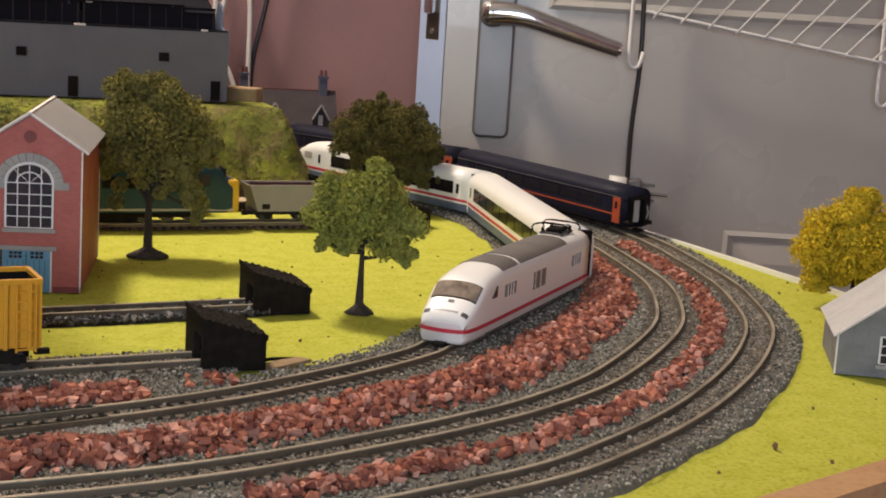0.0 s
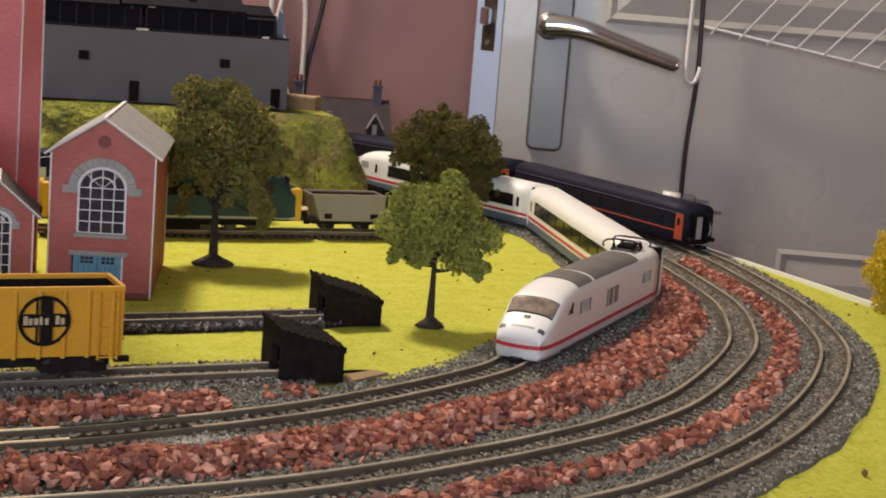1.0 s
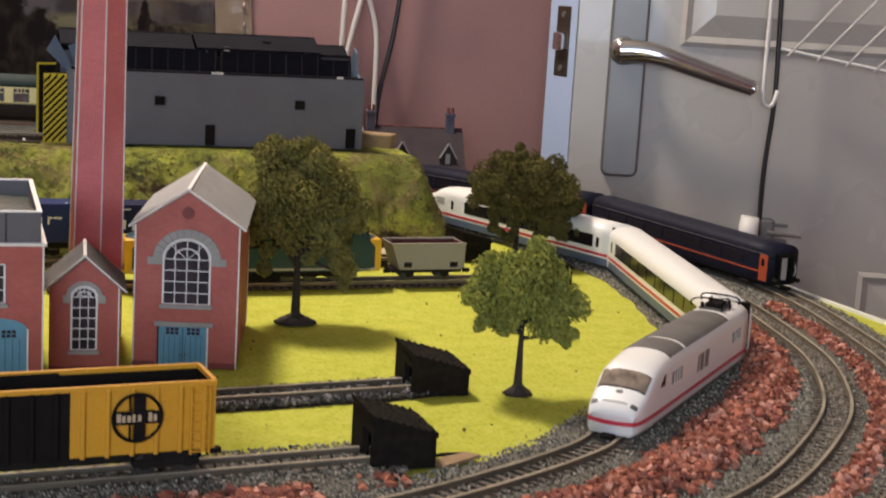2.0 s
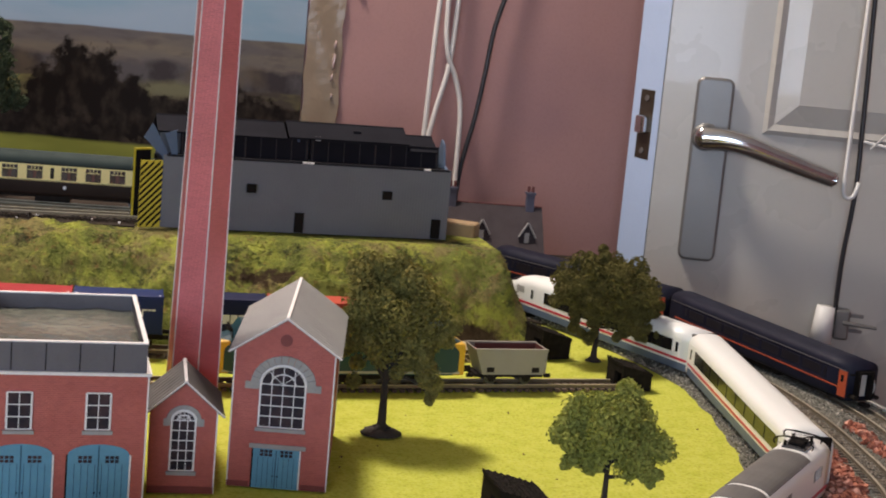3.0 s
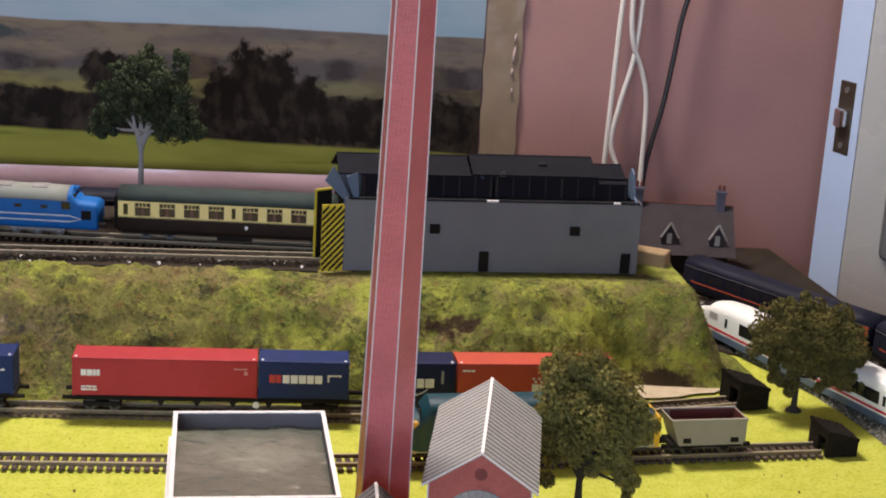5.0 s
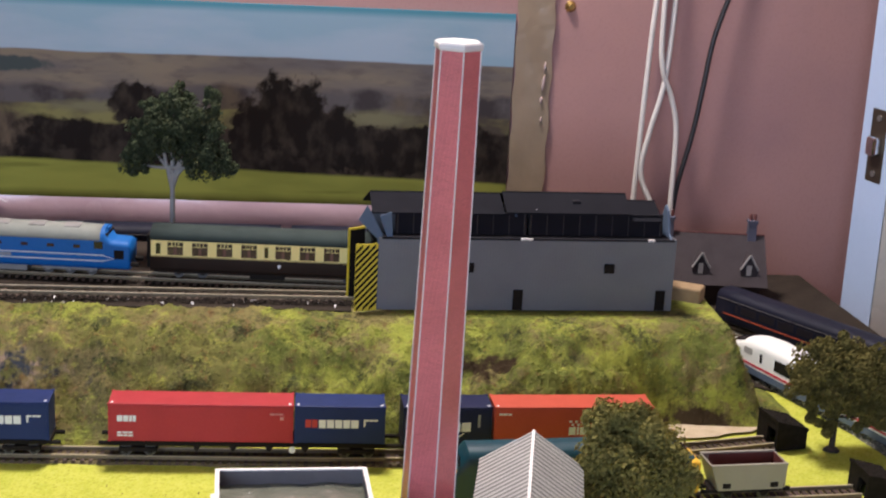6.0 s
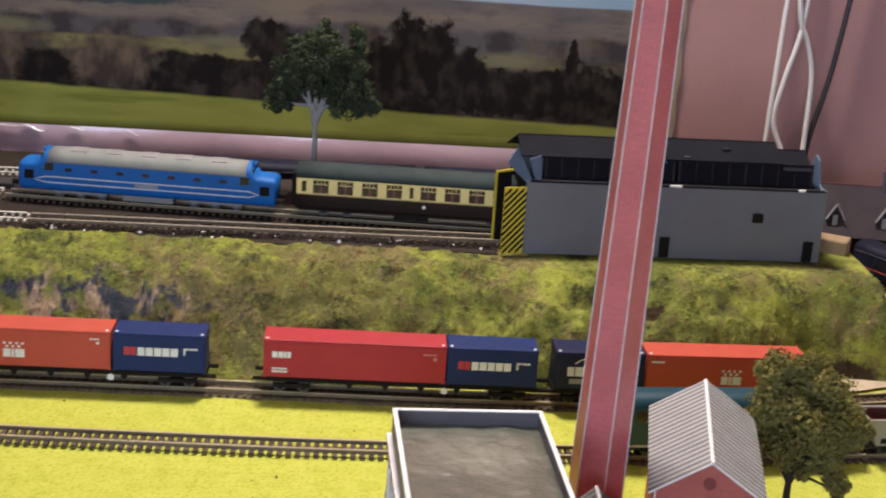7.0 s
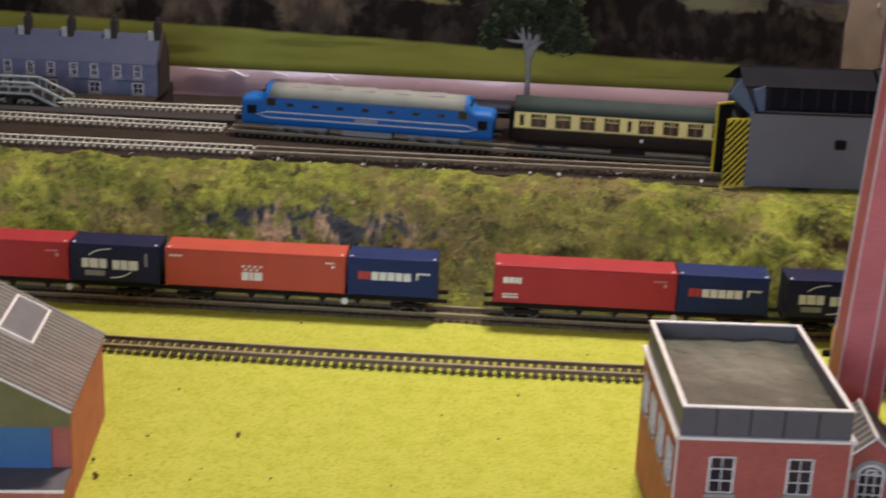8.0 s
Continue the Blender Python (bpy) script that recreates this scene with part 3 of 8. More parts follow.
def glide(pts, n=8):
    """A smooth line through points, n steps between each two."""
    pts = [Vector(p) for p in pts]
    out = []
    for i in range(len(pts) - 1):
        a, b, c, d = pts[max(i - 1, 0)], pts[i], pts[i + 1], pts[min(i + 2, len(pts) - 1)]
        for k in range(n):
            t = k / n
            out.append(0.5 * (2 * b + (c - a) * t + (2 * a - 5 * b + 4 * c - d) * t * t + (3 * b - a - 3 * c + d) * t ** 3))
    return out + [pts[-1]]


def solid(name, bm, material, smooth=False):
    me = bpy.data.meshes.new(name)
    bm.to_mesh(me)
    bm.free()
    me.materials.append(material)
    if smooth:
        for p in me.polygons:
            p.use_smooth = True
    return me


def part(name, bm, material, parent, label="", smooth=False):
    ob = new(name, solid(name, bm, material, smooth))
    ob.parent = parent
    return tagged(ob, label) if label else ob


def thing(name, m, label, category, group="", kind=""):
    ob = new(name)
    ob.matrix_world = m
    ob.empty_display_size = 0.02
    return tagged(ob, label, category, group, kind)


def setting(name, bm, material, label="", category="", smooth=False, kind="structure"):
    ob = new(name, solid(name, bm, material, smooth))
    return tagged(ob, label, category, "", kind)


def flat_pose(x, y, z, degrees):
    return pose(x, y, z, 0, 0, degrees)


def slab(bm, m, x0, x1, y0, y1, z0, z1):
    """A box put through a matrix, without operators."""
    v = [bm.verts.new(m @ Vector(p)) for p in ((x0, y0, z0), (x1, y0, z0), (x1, y1, z0), (x0, y1, z0), (x0, y0, z1), (x1, y0, z1), (x1, y1, z1), (x0, y1, z1))]
    for f in ((3, 2, 1, 0), (4, 5, 6, 7), (0, 1, 5, 4), (1, 2, 6, 5), (2, 3, 7, 6), (3, 0, 4, 7)):
        bm.faces.new([v[i] for i in f])
    return bm

# ---- the room ----
WALL = 1.62
setting("floor", boxed(-2.5, 1.6, -2.1, 1.8, -1.0, -0.9), M["carpet"], "brown carpet on the floor under the layout", "floor")
setting("ceiling", boxed(-2.5, 1.6, -2.1, 1.8, 1.5, 1.6), M["ceiling"], "plain white ceiling", "ceiling")
setting("wall_north", boxed(-2.5, 1.6, WALL, WALL + 0.12, -0.9, 1.5), M["pink_wall"], "dusky pink painted wall behind the layout", "wall")
south = boxed(-2.5, 1.6, -2.12, -2.0, -0.9, 0.05)
box(south, -2.5, 1.6, -2.12, -2.0, 1.05, 1.5)
box(south, -2.5, -1.72, -2.12, -2.0, 0.05, 1.05)
box(south, -0.18, 1.6, -2.12, -2.0, 0.05, 1.05)
setting("wall_south", south, M["pink_wall"], "dusky pink painted wall with a window opening", "wall")
setting("wall_east", boxed(1.5, 1.62, -2.0, WALL, -0.9, 1.5), M["pink_wall"], "dusky pink painted wall", "wall")
setting("wall_west", boxed(-2.52, -2.4, -2.0, WALL, -0.9, 1.5), M["pink_wall"], "dusky pink painted wall", "wall")
frame_bm = boxed(-1.72, -1.67, -2.08, -2.04, 0.05, 1.05)
for x0, x1, z0, z1 in ((-0.23, -0.18, 0.05, 1.05), (-1.67, -0.23, 0.05, 0.10), (-1.67, -0.23, 1.0, 1.05), (-0.97, -0.93, 0.10, 1.0)):
    box(frame_bm, x0, x1, -2.08, -2.04, z0, z1)
setting("window_1", frame_bm, M["window_white"], "white window frame in the wall", "window")
lamp = thing("ceiling_light", pose(-0.28, 1.33, 1.5), "plain white ceiling light", "ceiling light")
part("rim", cyl(bmesh.new(), (0, 0, 0), (0, 0, -0.03), 0.17, 0.17, 32), M["ceiling"], lamp)
glass = bpy.data.materials.new("glowing_lamp_glass")
glass.use_nodes = True
glass.node_tree.nodes["Principled BSDF"].inputs["Emission Color"].default_value = (1.0, 0.87, 0.70, 1)
glass.node_tree.nodes["Principled BSDF"].inputs["Emission Strength"].default_value = 4.0
part("diffuser", cyl(bmesh.new(), (0, 0, -0.031), (0, 0, -0.050), 0.15, 0.11, 32), glass, lamp, "glowing opal lamp glass")

# ---- the poster, tape and cables on the back wall ----
poster = thing("landscape_poster", pose(0, 0, 0), "printed countryside panorama poster taped to the pink wall", "poster")
part("sheet", boxed(-1.9, 0.015, WALL - 0.006, WALL - 0.002, 0.078, 0.333), M["poster"], poster)
film = thing("plastic_film", pose(0, 0, 0), "glossy pink plastic film along the wall under the poster", "film")
bm = bmesh.new()
rows = []
for i in range(150):
    x = -1.9 + 1.86 * i / 149
    rows.append([bm.verts.new((x, WALL - 0.006 - 0.004 * abs(math.sin(j * 0.7 + 0.2)) - 0.0012 * noise.noise(Vector((x * 9, j * 0.30, 3.0))) * (j / 8), 0.0785 - 0.078 * (1 - j / 8))) for j in range(9)])
for a, b in zip(rows, rows[1:]):
    for j in range(8):
        bm.faces.new((a[j], b[j], b[j + 1], a[j + 1]))
part("sheet", bm, M["pink_film"], film, smooth=True)
# creases along the film's edge, coloured white to stand for lamp glints
for x0, x1, drop, r in ((-0.822, -0.768, 0.002, 0.0008), (-0.770, -0.742, 0.007, 0.0015), (-0.712, -0.690, 0.003, 0.0011), (-0.640, -0.622, 0.006, 0.0006)):
    bead = bmesh.new()
    bmesh.ops.create_uvsphere(bead, u_segments=16, v_segments=10, radius=1.0)
    for v in bead.verts:
        x = v.co.x
        v.co = ((x0 + x1) / 2 + x * (x1 - x0) / 2, WALL - 0.0125 + v.co.y * r * 1.5, 0.0775 - drop * (0.5 + 0.5 * math.sin(x * 2.2)) + v.co.z * r)
    part("crease", bead, M["film_glint"], film, "film crease with the lamp's white glint put into its colour", smooth=True)
tape = thing("tape_strip", pose(0, 0, 0), "glossy brown parcel tape strip down the wall", "tape")
bm = bmesh.new()
rows = []
for i in range(30):
    z = 0.05 + 0.5 * i / 29
    w = 0.0015 * math.sin(i * 1.7)
    rows.append([bm.verts.new((0.017 + 0.048 * j / 6 + w, WALL - 0.004 - 0.0012 * math.sin(j * 1.3 + i * 0.8) - 0.0012, z)) for j in range(7)])
for a, b in zip(rows, rows[1:]):
    for j in range(6):
        bm.faces.new((a[j], a[j + 1], b[j + 1], b[j]))
part("strip", bm, M["parcel_tape"], tape, smooth=True)
for x, z, w, h in ((0.0555, 0.246, 0.0022, 0.0105), (0.0540, 0.224, 0.0018, 0.0050), (0.0560, 0.268, 0.0016, 0.0060), (0.0550, 0.199, 0.0014, 0.0040)):
    bubble = bmesh.new()
    bmesh.ops.create_uvsphere(bubble, u_segments=14, v_segments=10, radius=1.0)
    bmesh.ops.transform(bubble, matrix=Matrix.Translation((x, WALL - 0.0065, z)) @ Matrix.Rotation(radians(6), 4, "Y") @ Matrix.Diagonal((w, 0.0028, h, 1)), verts=bubble.verts)
    part("tape_crease", bubble, M["clear_film"], tape, "glossy crease in the tape", smooth=True)
pin = thing("wall_pin", pose(0.085, WALL, 0.345), "round brass pin pushed into the pink wall", "pin")
part("head", cyl(bmesh.new(), (0, -0.006, 0), (0, 0, 0), 0.003, 0.0075, 20), M["brass"], pin)
for name, material, label, pts, r in (
    ("white_cable", "cable_white", "white cable hanging down the pink wall", ((0.184, 1.60, 0.06), (0.183, 1.60, 0.10), (0.186, 1.603, 0.20), (0.190, 1.607, 0.30), (0.196, 1.61, 0.42), (0.200, 1.612, 0.62)), 0.0036),
    ("white_cable", "cable_white", "white cable crossing others on the pink wall", ((0.218, 1.59, 0.06), (0.208, 1.595, 0.09), (0.190, 1.60, 0.135), (0.197, 1.60, 0.19), (0.210, 1.60, 0.25), (0.216, 1.605, 0.32), (0.219, 1.61, 0.42), (0.222, 1.612, 0.62)), 0.0036),
    ("white_cable", "cable_white", "white cable looping down the pink wall", ((0.232, 1.59, 0.05), (0.232, 1.595, 0.10), (0.232, 1.60, 0.19), (0.222, 1.60, 0.235), (0.206, 1.598, 0.275), (0.202, 1.60, 0.35), (0.206, 1.61, 0.62)), 0.0036),
    ("black_cable", "cable_black", "black cable trailing down the pink wall", ((0.236, 1.60, 0.07), (0.240, 1.60, 0.12), (0.254, 1.60, 0.19), (0.262, 1.60, 0.25), (0.270, 1.602, 0.31), (0.286, 1.606, 0.365), (0.315, 1.612, 0.45), (0.34, 1.612, 0.62)), 0.0034),
):
    ob = thing(name, pose(0, 0, 0), label, "cable")
    part("flex", tube(bmesh.new(), glide(pts), r), M[material], ob, smooth=True)

# ---- the open door with its lever, rack and cable ----
DOOR = pose(0.458, 1.4616, 0, 0, 0, -18)
door = tagged(new("door_1"), "white gloss panelled door standing open", "door", "", "structure")
door.matrix_world = DOOR
W, LOW, TOP = 0.76, -0.88, 1.12
part("leaf", boxed(0.009, W, 0.0, 0.038, LOW, TOP, bevel=0.0015), M["door_white"], door)


def moulding(x0, x1, z0, z1):
    """A raised panel with sloping edges on the door's face."""
    bm = bmesh.new()
    outer = [(x0, z0), (x1, z0), (x1, z1), (x0, z1)]
    steps = ((0.0, 0.0), (0.006, 0.004), (0.014, 0.001), (0.042, 0.007))
    rings = []
    for inset, out in steps:
        rings.append([bm.verts.new((x + (inset if x == x0 else -inset), -out - 0.0005, z + (inset if z == z0 else -inset))) for x, z in outer])
    for a, b in zip(rings, rings[1:]):
        for i in range(4):
            bm.faces.new((a[i], a[(i + 1) % 4], b[(i + 1) % 4], b[i]))
    bm.faces.new(rings[-1])
    return bm


part("upper_panel", moulding(0.142, 0.62, 0.207, 1.0), M["door_white"], door)
part("lower_panel", moulding(0.40, 0.70, -0.75, -0.072), M["door_white"], door)
edge = part("edge_strip", prism(bmesh.new(), [(0.0085, -0.0005), (0.009, 0.037), (-0.022, 0.055), (-0.026, 0.050)], LOW, TOP, "z"), M["door_edge"], door, "pale door edge, blue daylight put into its colour")
latch = part("latch_plate", boxed(-0.0155, 0.0155, -0.0015, 0.0015, -0.046, 0.046, bevel=0.001), M["brass_dark"], door, "dull metal latch plate")
latch.matrix_basis = pose(-0.0075, 0.0245, 0.203, 0, 0, -56)
part("latch_bolt", boxed(-0.009, 0.009, -0.012, 0.0, -0.012, 0.012, bevel=0.003), M["chrome"], latch)
for z in (-0.035, 0.035):
    part("screw", cyl(bmesh.new(), (0, -0.003, z), (0, 0, z), 0.004, 0.004, 12), M["satin_metal"], latch)
outline = []
for cx, cz, a0 in ((0.0895, 0.2635, 0), (0.0625, 0.2635, 90), (0.0625, 0.0445, 180), (0.0895, 0.0445, 270)):
    outline += [(cx + 0.0105 * math.cos(radians(a0 + 15 * k)), cz + 0.0105 * math.sin(radians(a0 + 15 * k))) for k in range(7)]
plate_bm = prism(bmesh.new(), outline, -0.013, 0.0)
bmesh.ops.bevel(plate_bm, geom=[e for e in plate_bm.edges if all(v.co.y < -0.012 for v in e.verts)], offset=0.0035, segments=3, affect="EDGES", profile=0.5)
plate = part("handle_plate", plate_bm, M["satin_metal"], door, "satin silver handle plate", smooth=False)
part("boss", cyl(bmesh.new(), (0.070, -0.032, 0.197), (0.070, -0.011, 0.197), 0.0145, 0.0160, 28), M["chrome"], plate, smooth=True)
part("rose", cyl(bmesh.new(), (0.070, -0.0155, 0.197), (0.070, -0.012, 0.197), 0.0170, 0.0185, 28), M["satin_metal"], plate, smooth=True)
lever = bmesh.new()
pts = glide(((0.066, -0.034, 0.197), (0.090, -0.041, 0.198), (0.118, -0.044, 0.194), (0.155, -0.042, 0.183), (0.200, -0.038, 0.170), (0.236, -0.036, 0.160)), 6)
tube(lever, pts, 0.0155, 18, 0.66)
for v in lever.verts:
    v.co.y = -0.039 + (v.co.y + 0.039) * 0.62
part("lever", lever, M["chrome"], plate, smooth=True)
part("lever_tip", cyl(bmesh.new(), (0.2355, -0.0368, 0.1602), (0.2400, -0.0366, 0.1590), 0.0085, 0.0050, 16), M["chrome"], plate, smooth=True)

rack = thing("wire_rack", DOOR, "white coated wire rack hanging on the open door", "wire rack")
part("rail", tube(bmesh.new(), glide(((0.262, -0.03, 0.213), (0.40, -0.034, 0.192), (0.56, -0.036, 0.168), (0.70, -0.036, 0.15))), 0.0022), M["white_wire"], rack, smooth=True)
for i in range(14):
    u = 0.277 + 0.036 * i
    z = 0.206 - 0.135 * (u - 0.277)
    part("wire", tube(bmesh.new(), ((u, -0.03, z - 0.002), (u + 0.06, -0.15, z + 0.10)), 0.0017, 6), M["white_wire"], rack)
for u, z in ((0.249, 0.15), (0.577, 0.12)):
    pts = [(u, -0.03, 1.0), (u, -0.032, 0.5), (u, -0.034, z + 0.02)] + [(u + 0.008 - 0.008 * math.cos(a), -0.034, z - 0.012 * math.sin(a)) for a in (0.3, 0.9, 1.6, 2.3, 3.0)] + [(u + 0.018, -0.034, z + 0.01)]
    part("hook", tube(bmesh.new(), pts, 0.0028), M["white_wire"], rack, smooth=True)
cord = thing("black_cable", DOOR, "thin black cable hanging down in front of the door", "cable")
part("flex", tube(bmesh.new(), glide(((0.252, -0.03, 1.0), (0.254, -0.03, 0.5), (0.262, -0.03, 0.26), (0.265, -0.03, 0.15), (0.261, -0.026, 0.06), (0.262, -0.02, -0.01))), 0.0032), M["cable_black"], cord, smooth=True)
plug = thing("white_plug", DOOR @ Matrix.Translation((0.010, 0, 0.004)), "white plug with metal clip at the end of the cable", "plug")
part("cap", cyl(bmesh.new(), (0.238, -0.02, -0.058), (0.240, -0.02, -0.010), 0.0145, 0.012, 20), M["white_wire"], plug, smooth=True)
part("socket", boxed(0.253, 0.272, -0.026, -0.005, -0.052, -0.012, bevel=0.003), M["satin_metal"], plug, "dull metal plug body")
for z in (-0.020, -0.040):
    part("contact", boxed(0.272, 0.290, -0.018, -0.013, z - 0.002, z + 0.002), M["satin_metal"], plug)
part("pin", cyl(bmesh.new(), (0.262, -0.03, -0.028), (0.305, -0.034, -0.030), 0.003, 0.002, 10), M["satin_metal"], plug)

# ---- the layout's board and grass ----
BOARD = [(-1.9, 0.03), (0.0, 0.05), (0.2, 0.146), (0.58, 0.315), (0.532, 0.55), (0.489, 0.92), (0.452, 1.2), (0.42, 1.60), (-1.9, 1.60)]
table = thing("layout_table", pose(0, 0, 0), "plywood layout board with pine edge strip on legs", "table")
part("board", prism(bmesh.new(), BOARD, -0.03, -0.004, "z"), M["wood"], table)
bm = bmesh.new()
for (xa, ya), (xb, yb) in (((-1.9, 0.03), (0.0, 0.05)), ((0.0, 0.05), (0.2, 0.146)), ((0.2, 0.146), (0.58, 0.315))):
    d = Vector((xb - xa, yb - ya, 0)).normalized()
    n = Vector((d.y, -d.x, 0)) * 0.02
    prism(bm, [(xa, ya), (xa + n.x, ya + n.y), (xb + n.x, yb + n.y), (xb, yb)], -0.06, 0.003, "z")
part("front_edging", bm, M["wood"], table, "bare pine edging strip")
bm = bmesh.new()
for (xa, ya), (xb, yb) in (((0.58, 0.315), (0.532, 0.55)), ((0.532, 0.55), (0.489, 0.92)), ((0.489, 0.92), (0.452, 1.2))):
    prism(bm, [(xa, ya), (xa + 0.005, ya), (xb + 0.005, yb), (xb, yb)], -0.05, 0.002, "z")
part("side_edging", bm, M["table_edge"], table, "thin white edging")
for x, y in ((-1.8, 0.15), (0.35, 0.35), (0.35, 1.5), (-1.8, 1.5)):
    part("leg", boxed(x - 0.025, x + 0.025, y - 0.025, y + 0.025, -0.9, -0.03), M["wood"], table)


def inside(x, y, poly):
    hit = False
    for (xa, ya), (xb, yb) in zip(poly, poly[1:] + poly[:1]):
        if (ya > y) != (yb > y) and x < (xb - xa) * (y - ya) / (yb - ya) + xa:
            hit = not hit
    return hit


def grass_sheet():
    """One sheet of flock with slight swells, cut to the board."""
    bm = bmesh.new()
    top = [bm.verts.new((x, y, 0.0)) for x, y in BOARD]
    bm.faces.new(top)
    for axis, lo, hi, n in (((1, 0, 0), -1.9, 0.58, 62), ((0, 1, 0), 0.03, 1.6, 40)):
        for i in range(1, n):
            v = lo + (hi - lo) * i / n
            bmesh.ops.bisect_plane(bm, geom=bm.verts[:] + bm.edges[:] + bm.faces[:], plane_co=Vector(axis) * v, plane_no=axis)
    for v in bm.verts:
        v.co.z = -0.0012 + 0.0012 * noise.noise(v.co * 9.0) + 0.0006 * noise.noise(v.co * 40.0)
    return bm


setting("ground", grass_sheet(), M["flock"], "lime green flock grass over the layout board", "grass", smooth=True)

setting("far_ballast", prism(bmesh.new(), [(-0.055, 1.37), (0.25, 1.16), (0.455, 1.06), (0.448, 1.2), (0.418, 1.598), (-0.055, 1.598)], -0.004, 0.0012, "z"), M["dark_ground"], "dark ballast round the far curve", "ballast")

# ---- tracks ----
LINE_A = glide([(-1.3, 0.25, 0), (-0.6, 0.252, 0), (-0.35, 0.258, 0), (-0.167, 0.280, 0), (-0.0875, 0.2995, 0), (-0.014, 0.327, 0), (0.057, 0.367, 0), (0.115, 0.408, 0), (0.146, 0.442, 0), (0.22, 0.527, 0), (0.282, 0.604, 0), (0.311, 0.662, 0), (0.332, 0.745, 0), (0.345, 0.83, 0), (0.350, 0.91, 0), (0.342, 0.99, 0), (0.314, 1.09, 0), (0.268, 1.20, 0), (0.224, 1.285, 0), (0.16, 1.35, 0), (0.05, 1.405, 0), (-0.2, 1.42, 0)], 12)
LINE_B = glide([(-1.3, 0.165, 0), (-0.6, 0.17, 0), (-0.3, 0.175, 0), (-0.131, 0.192, 0), (-0.034, 0.212, 0), (0.055, 0.247, 0), (0.109, 0.273, 0), (0.15, 0.297, 0), (0.204, 0.339, 0), (0.26, 0.40, 0), (0.312, 0.468, 0), (0.345, 0.53, 0), (0.375, 0.61, 0), (0.392, 0.70, 0), (0.404, 0.80, 0), (0.406, 0.90, 0), (0.394, 0.99, 0), (0.363, 1.09, 0), (0.316, 1.20, 0), (0.265, 1.29, 0), (0.2, 1.36, 0), (0.1, 1.43, 0), (-0.1, 1.46, 0)], 12)
LINE_C = glide([(-1.3, 0.10, 0), (-0.5, 0.105, 0), (-0.2, 0.115, 0), (-0.02, 0.14, 0), (0.06, 0.165, 0), (0.118, 0.19, 0), (0.16, 0.218, 0), (0.207, 0.255, 0), (0.253, 0.298, 0), (0.309, 0.36, 0), (0.356, 0.423, 0), (0.388, 0.477, 0), (0.413, 0.54, 0), (0.435, 0.61, 0), (0.452, 0.70, 0), (0.465, 0.80, 0), (0.464, 0.90, 0), (0.452, 1.0, 0), (0.427, 1.09, 0), (0.387, 1.18, 0), (0.33, 1.26, 0), (0.27, 1.33, 0), (0.2, 1.40, 0), (0.1, 1.47, 0), (-0.1, 1.50, 0)], 12)


def spaced(line, step):
    """Points and directions along a line at an even step."""
    out, left = [], 0.0
    for a, b in zip(line, line[1:]):
        d = b - a
        n = d.length
        while left <= n:
            out.append((a + d * (left / n), d.normalized()))
            left += step
        left -= n
    return out


RAIL_TOP = 0.0056
GAUGE = 0.0182


def ribbon(bm, pts, offset, half, z0, z1):
    """A bar of rectangular section along a line, set off to its left."""
    prev = None
    for p, d in pts:
        n = Vector((-d.y, d.x, 0))
        ring = [bm.verts.new((*(p + n * (offset + s)).to_2d(), p.z + z)) for s, z in ((-half, z0), (half, z0), (half, z1), (-half, z1))]
        if prev:
            for j in range(4):
                bm.faces.new((prev[j], prev[(j + 1) % 4], ring[(j + 1) % 4], ring[j]))
        else:
            bm.faces.new(ring[::-1])
        prev = ring
    bm.faces.new(prev)
    return bm


SLEEPER_MESH = {k: solid("sleeper", boxed(-0.0016, 0.0016, -0.0155, 0.0155, 0.0, 0.0024), M[k]) for k in ("sleeper", "dusty_sleeper")}


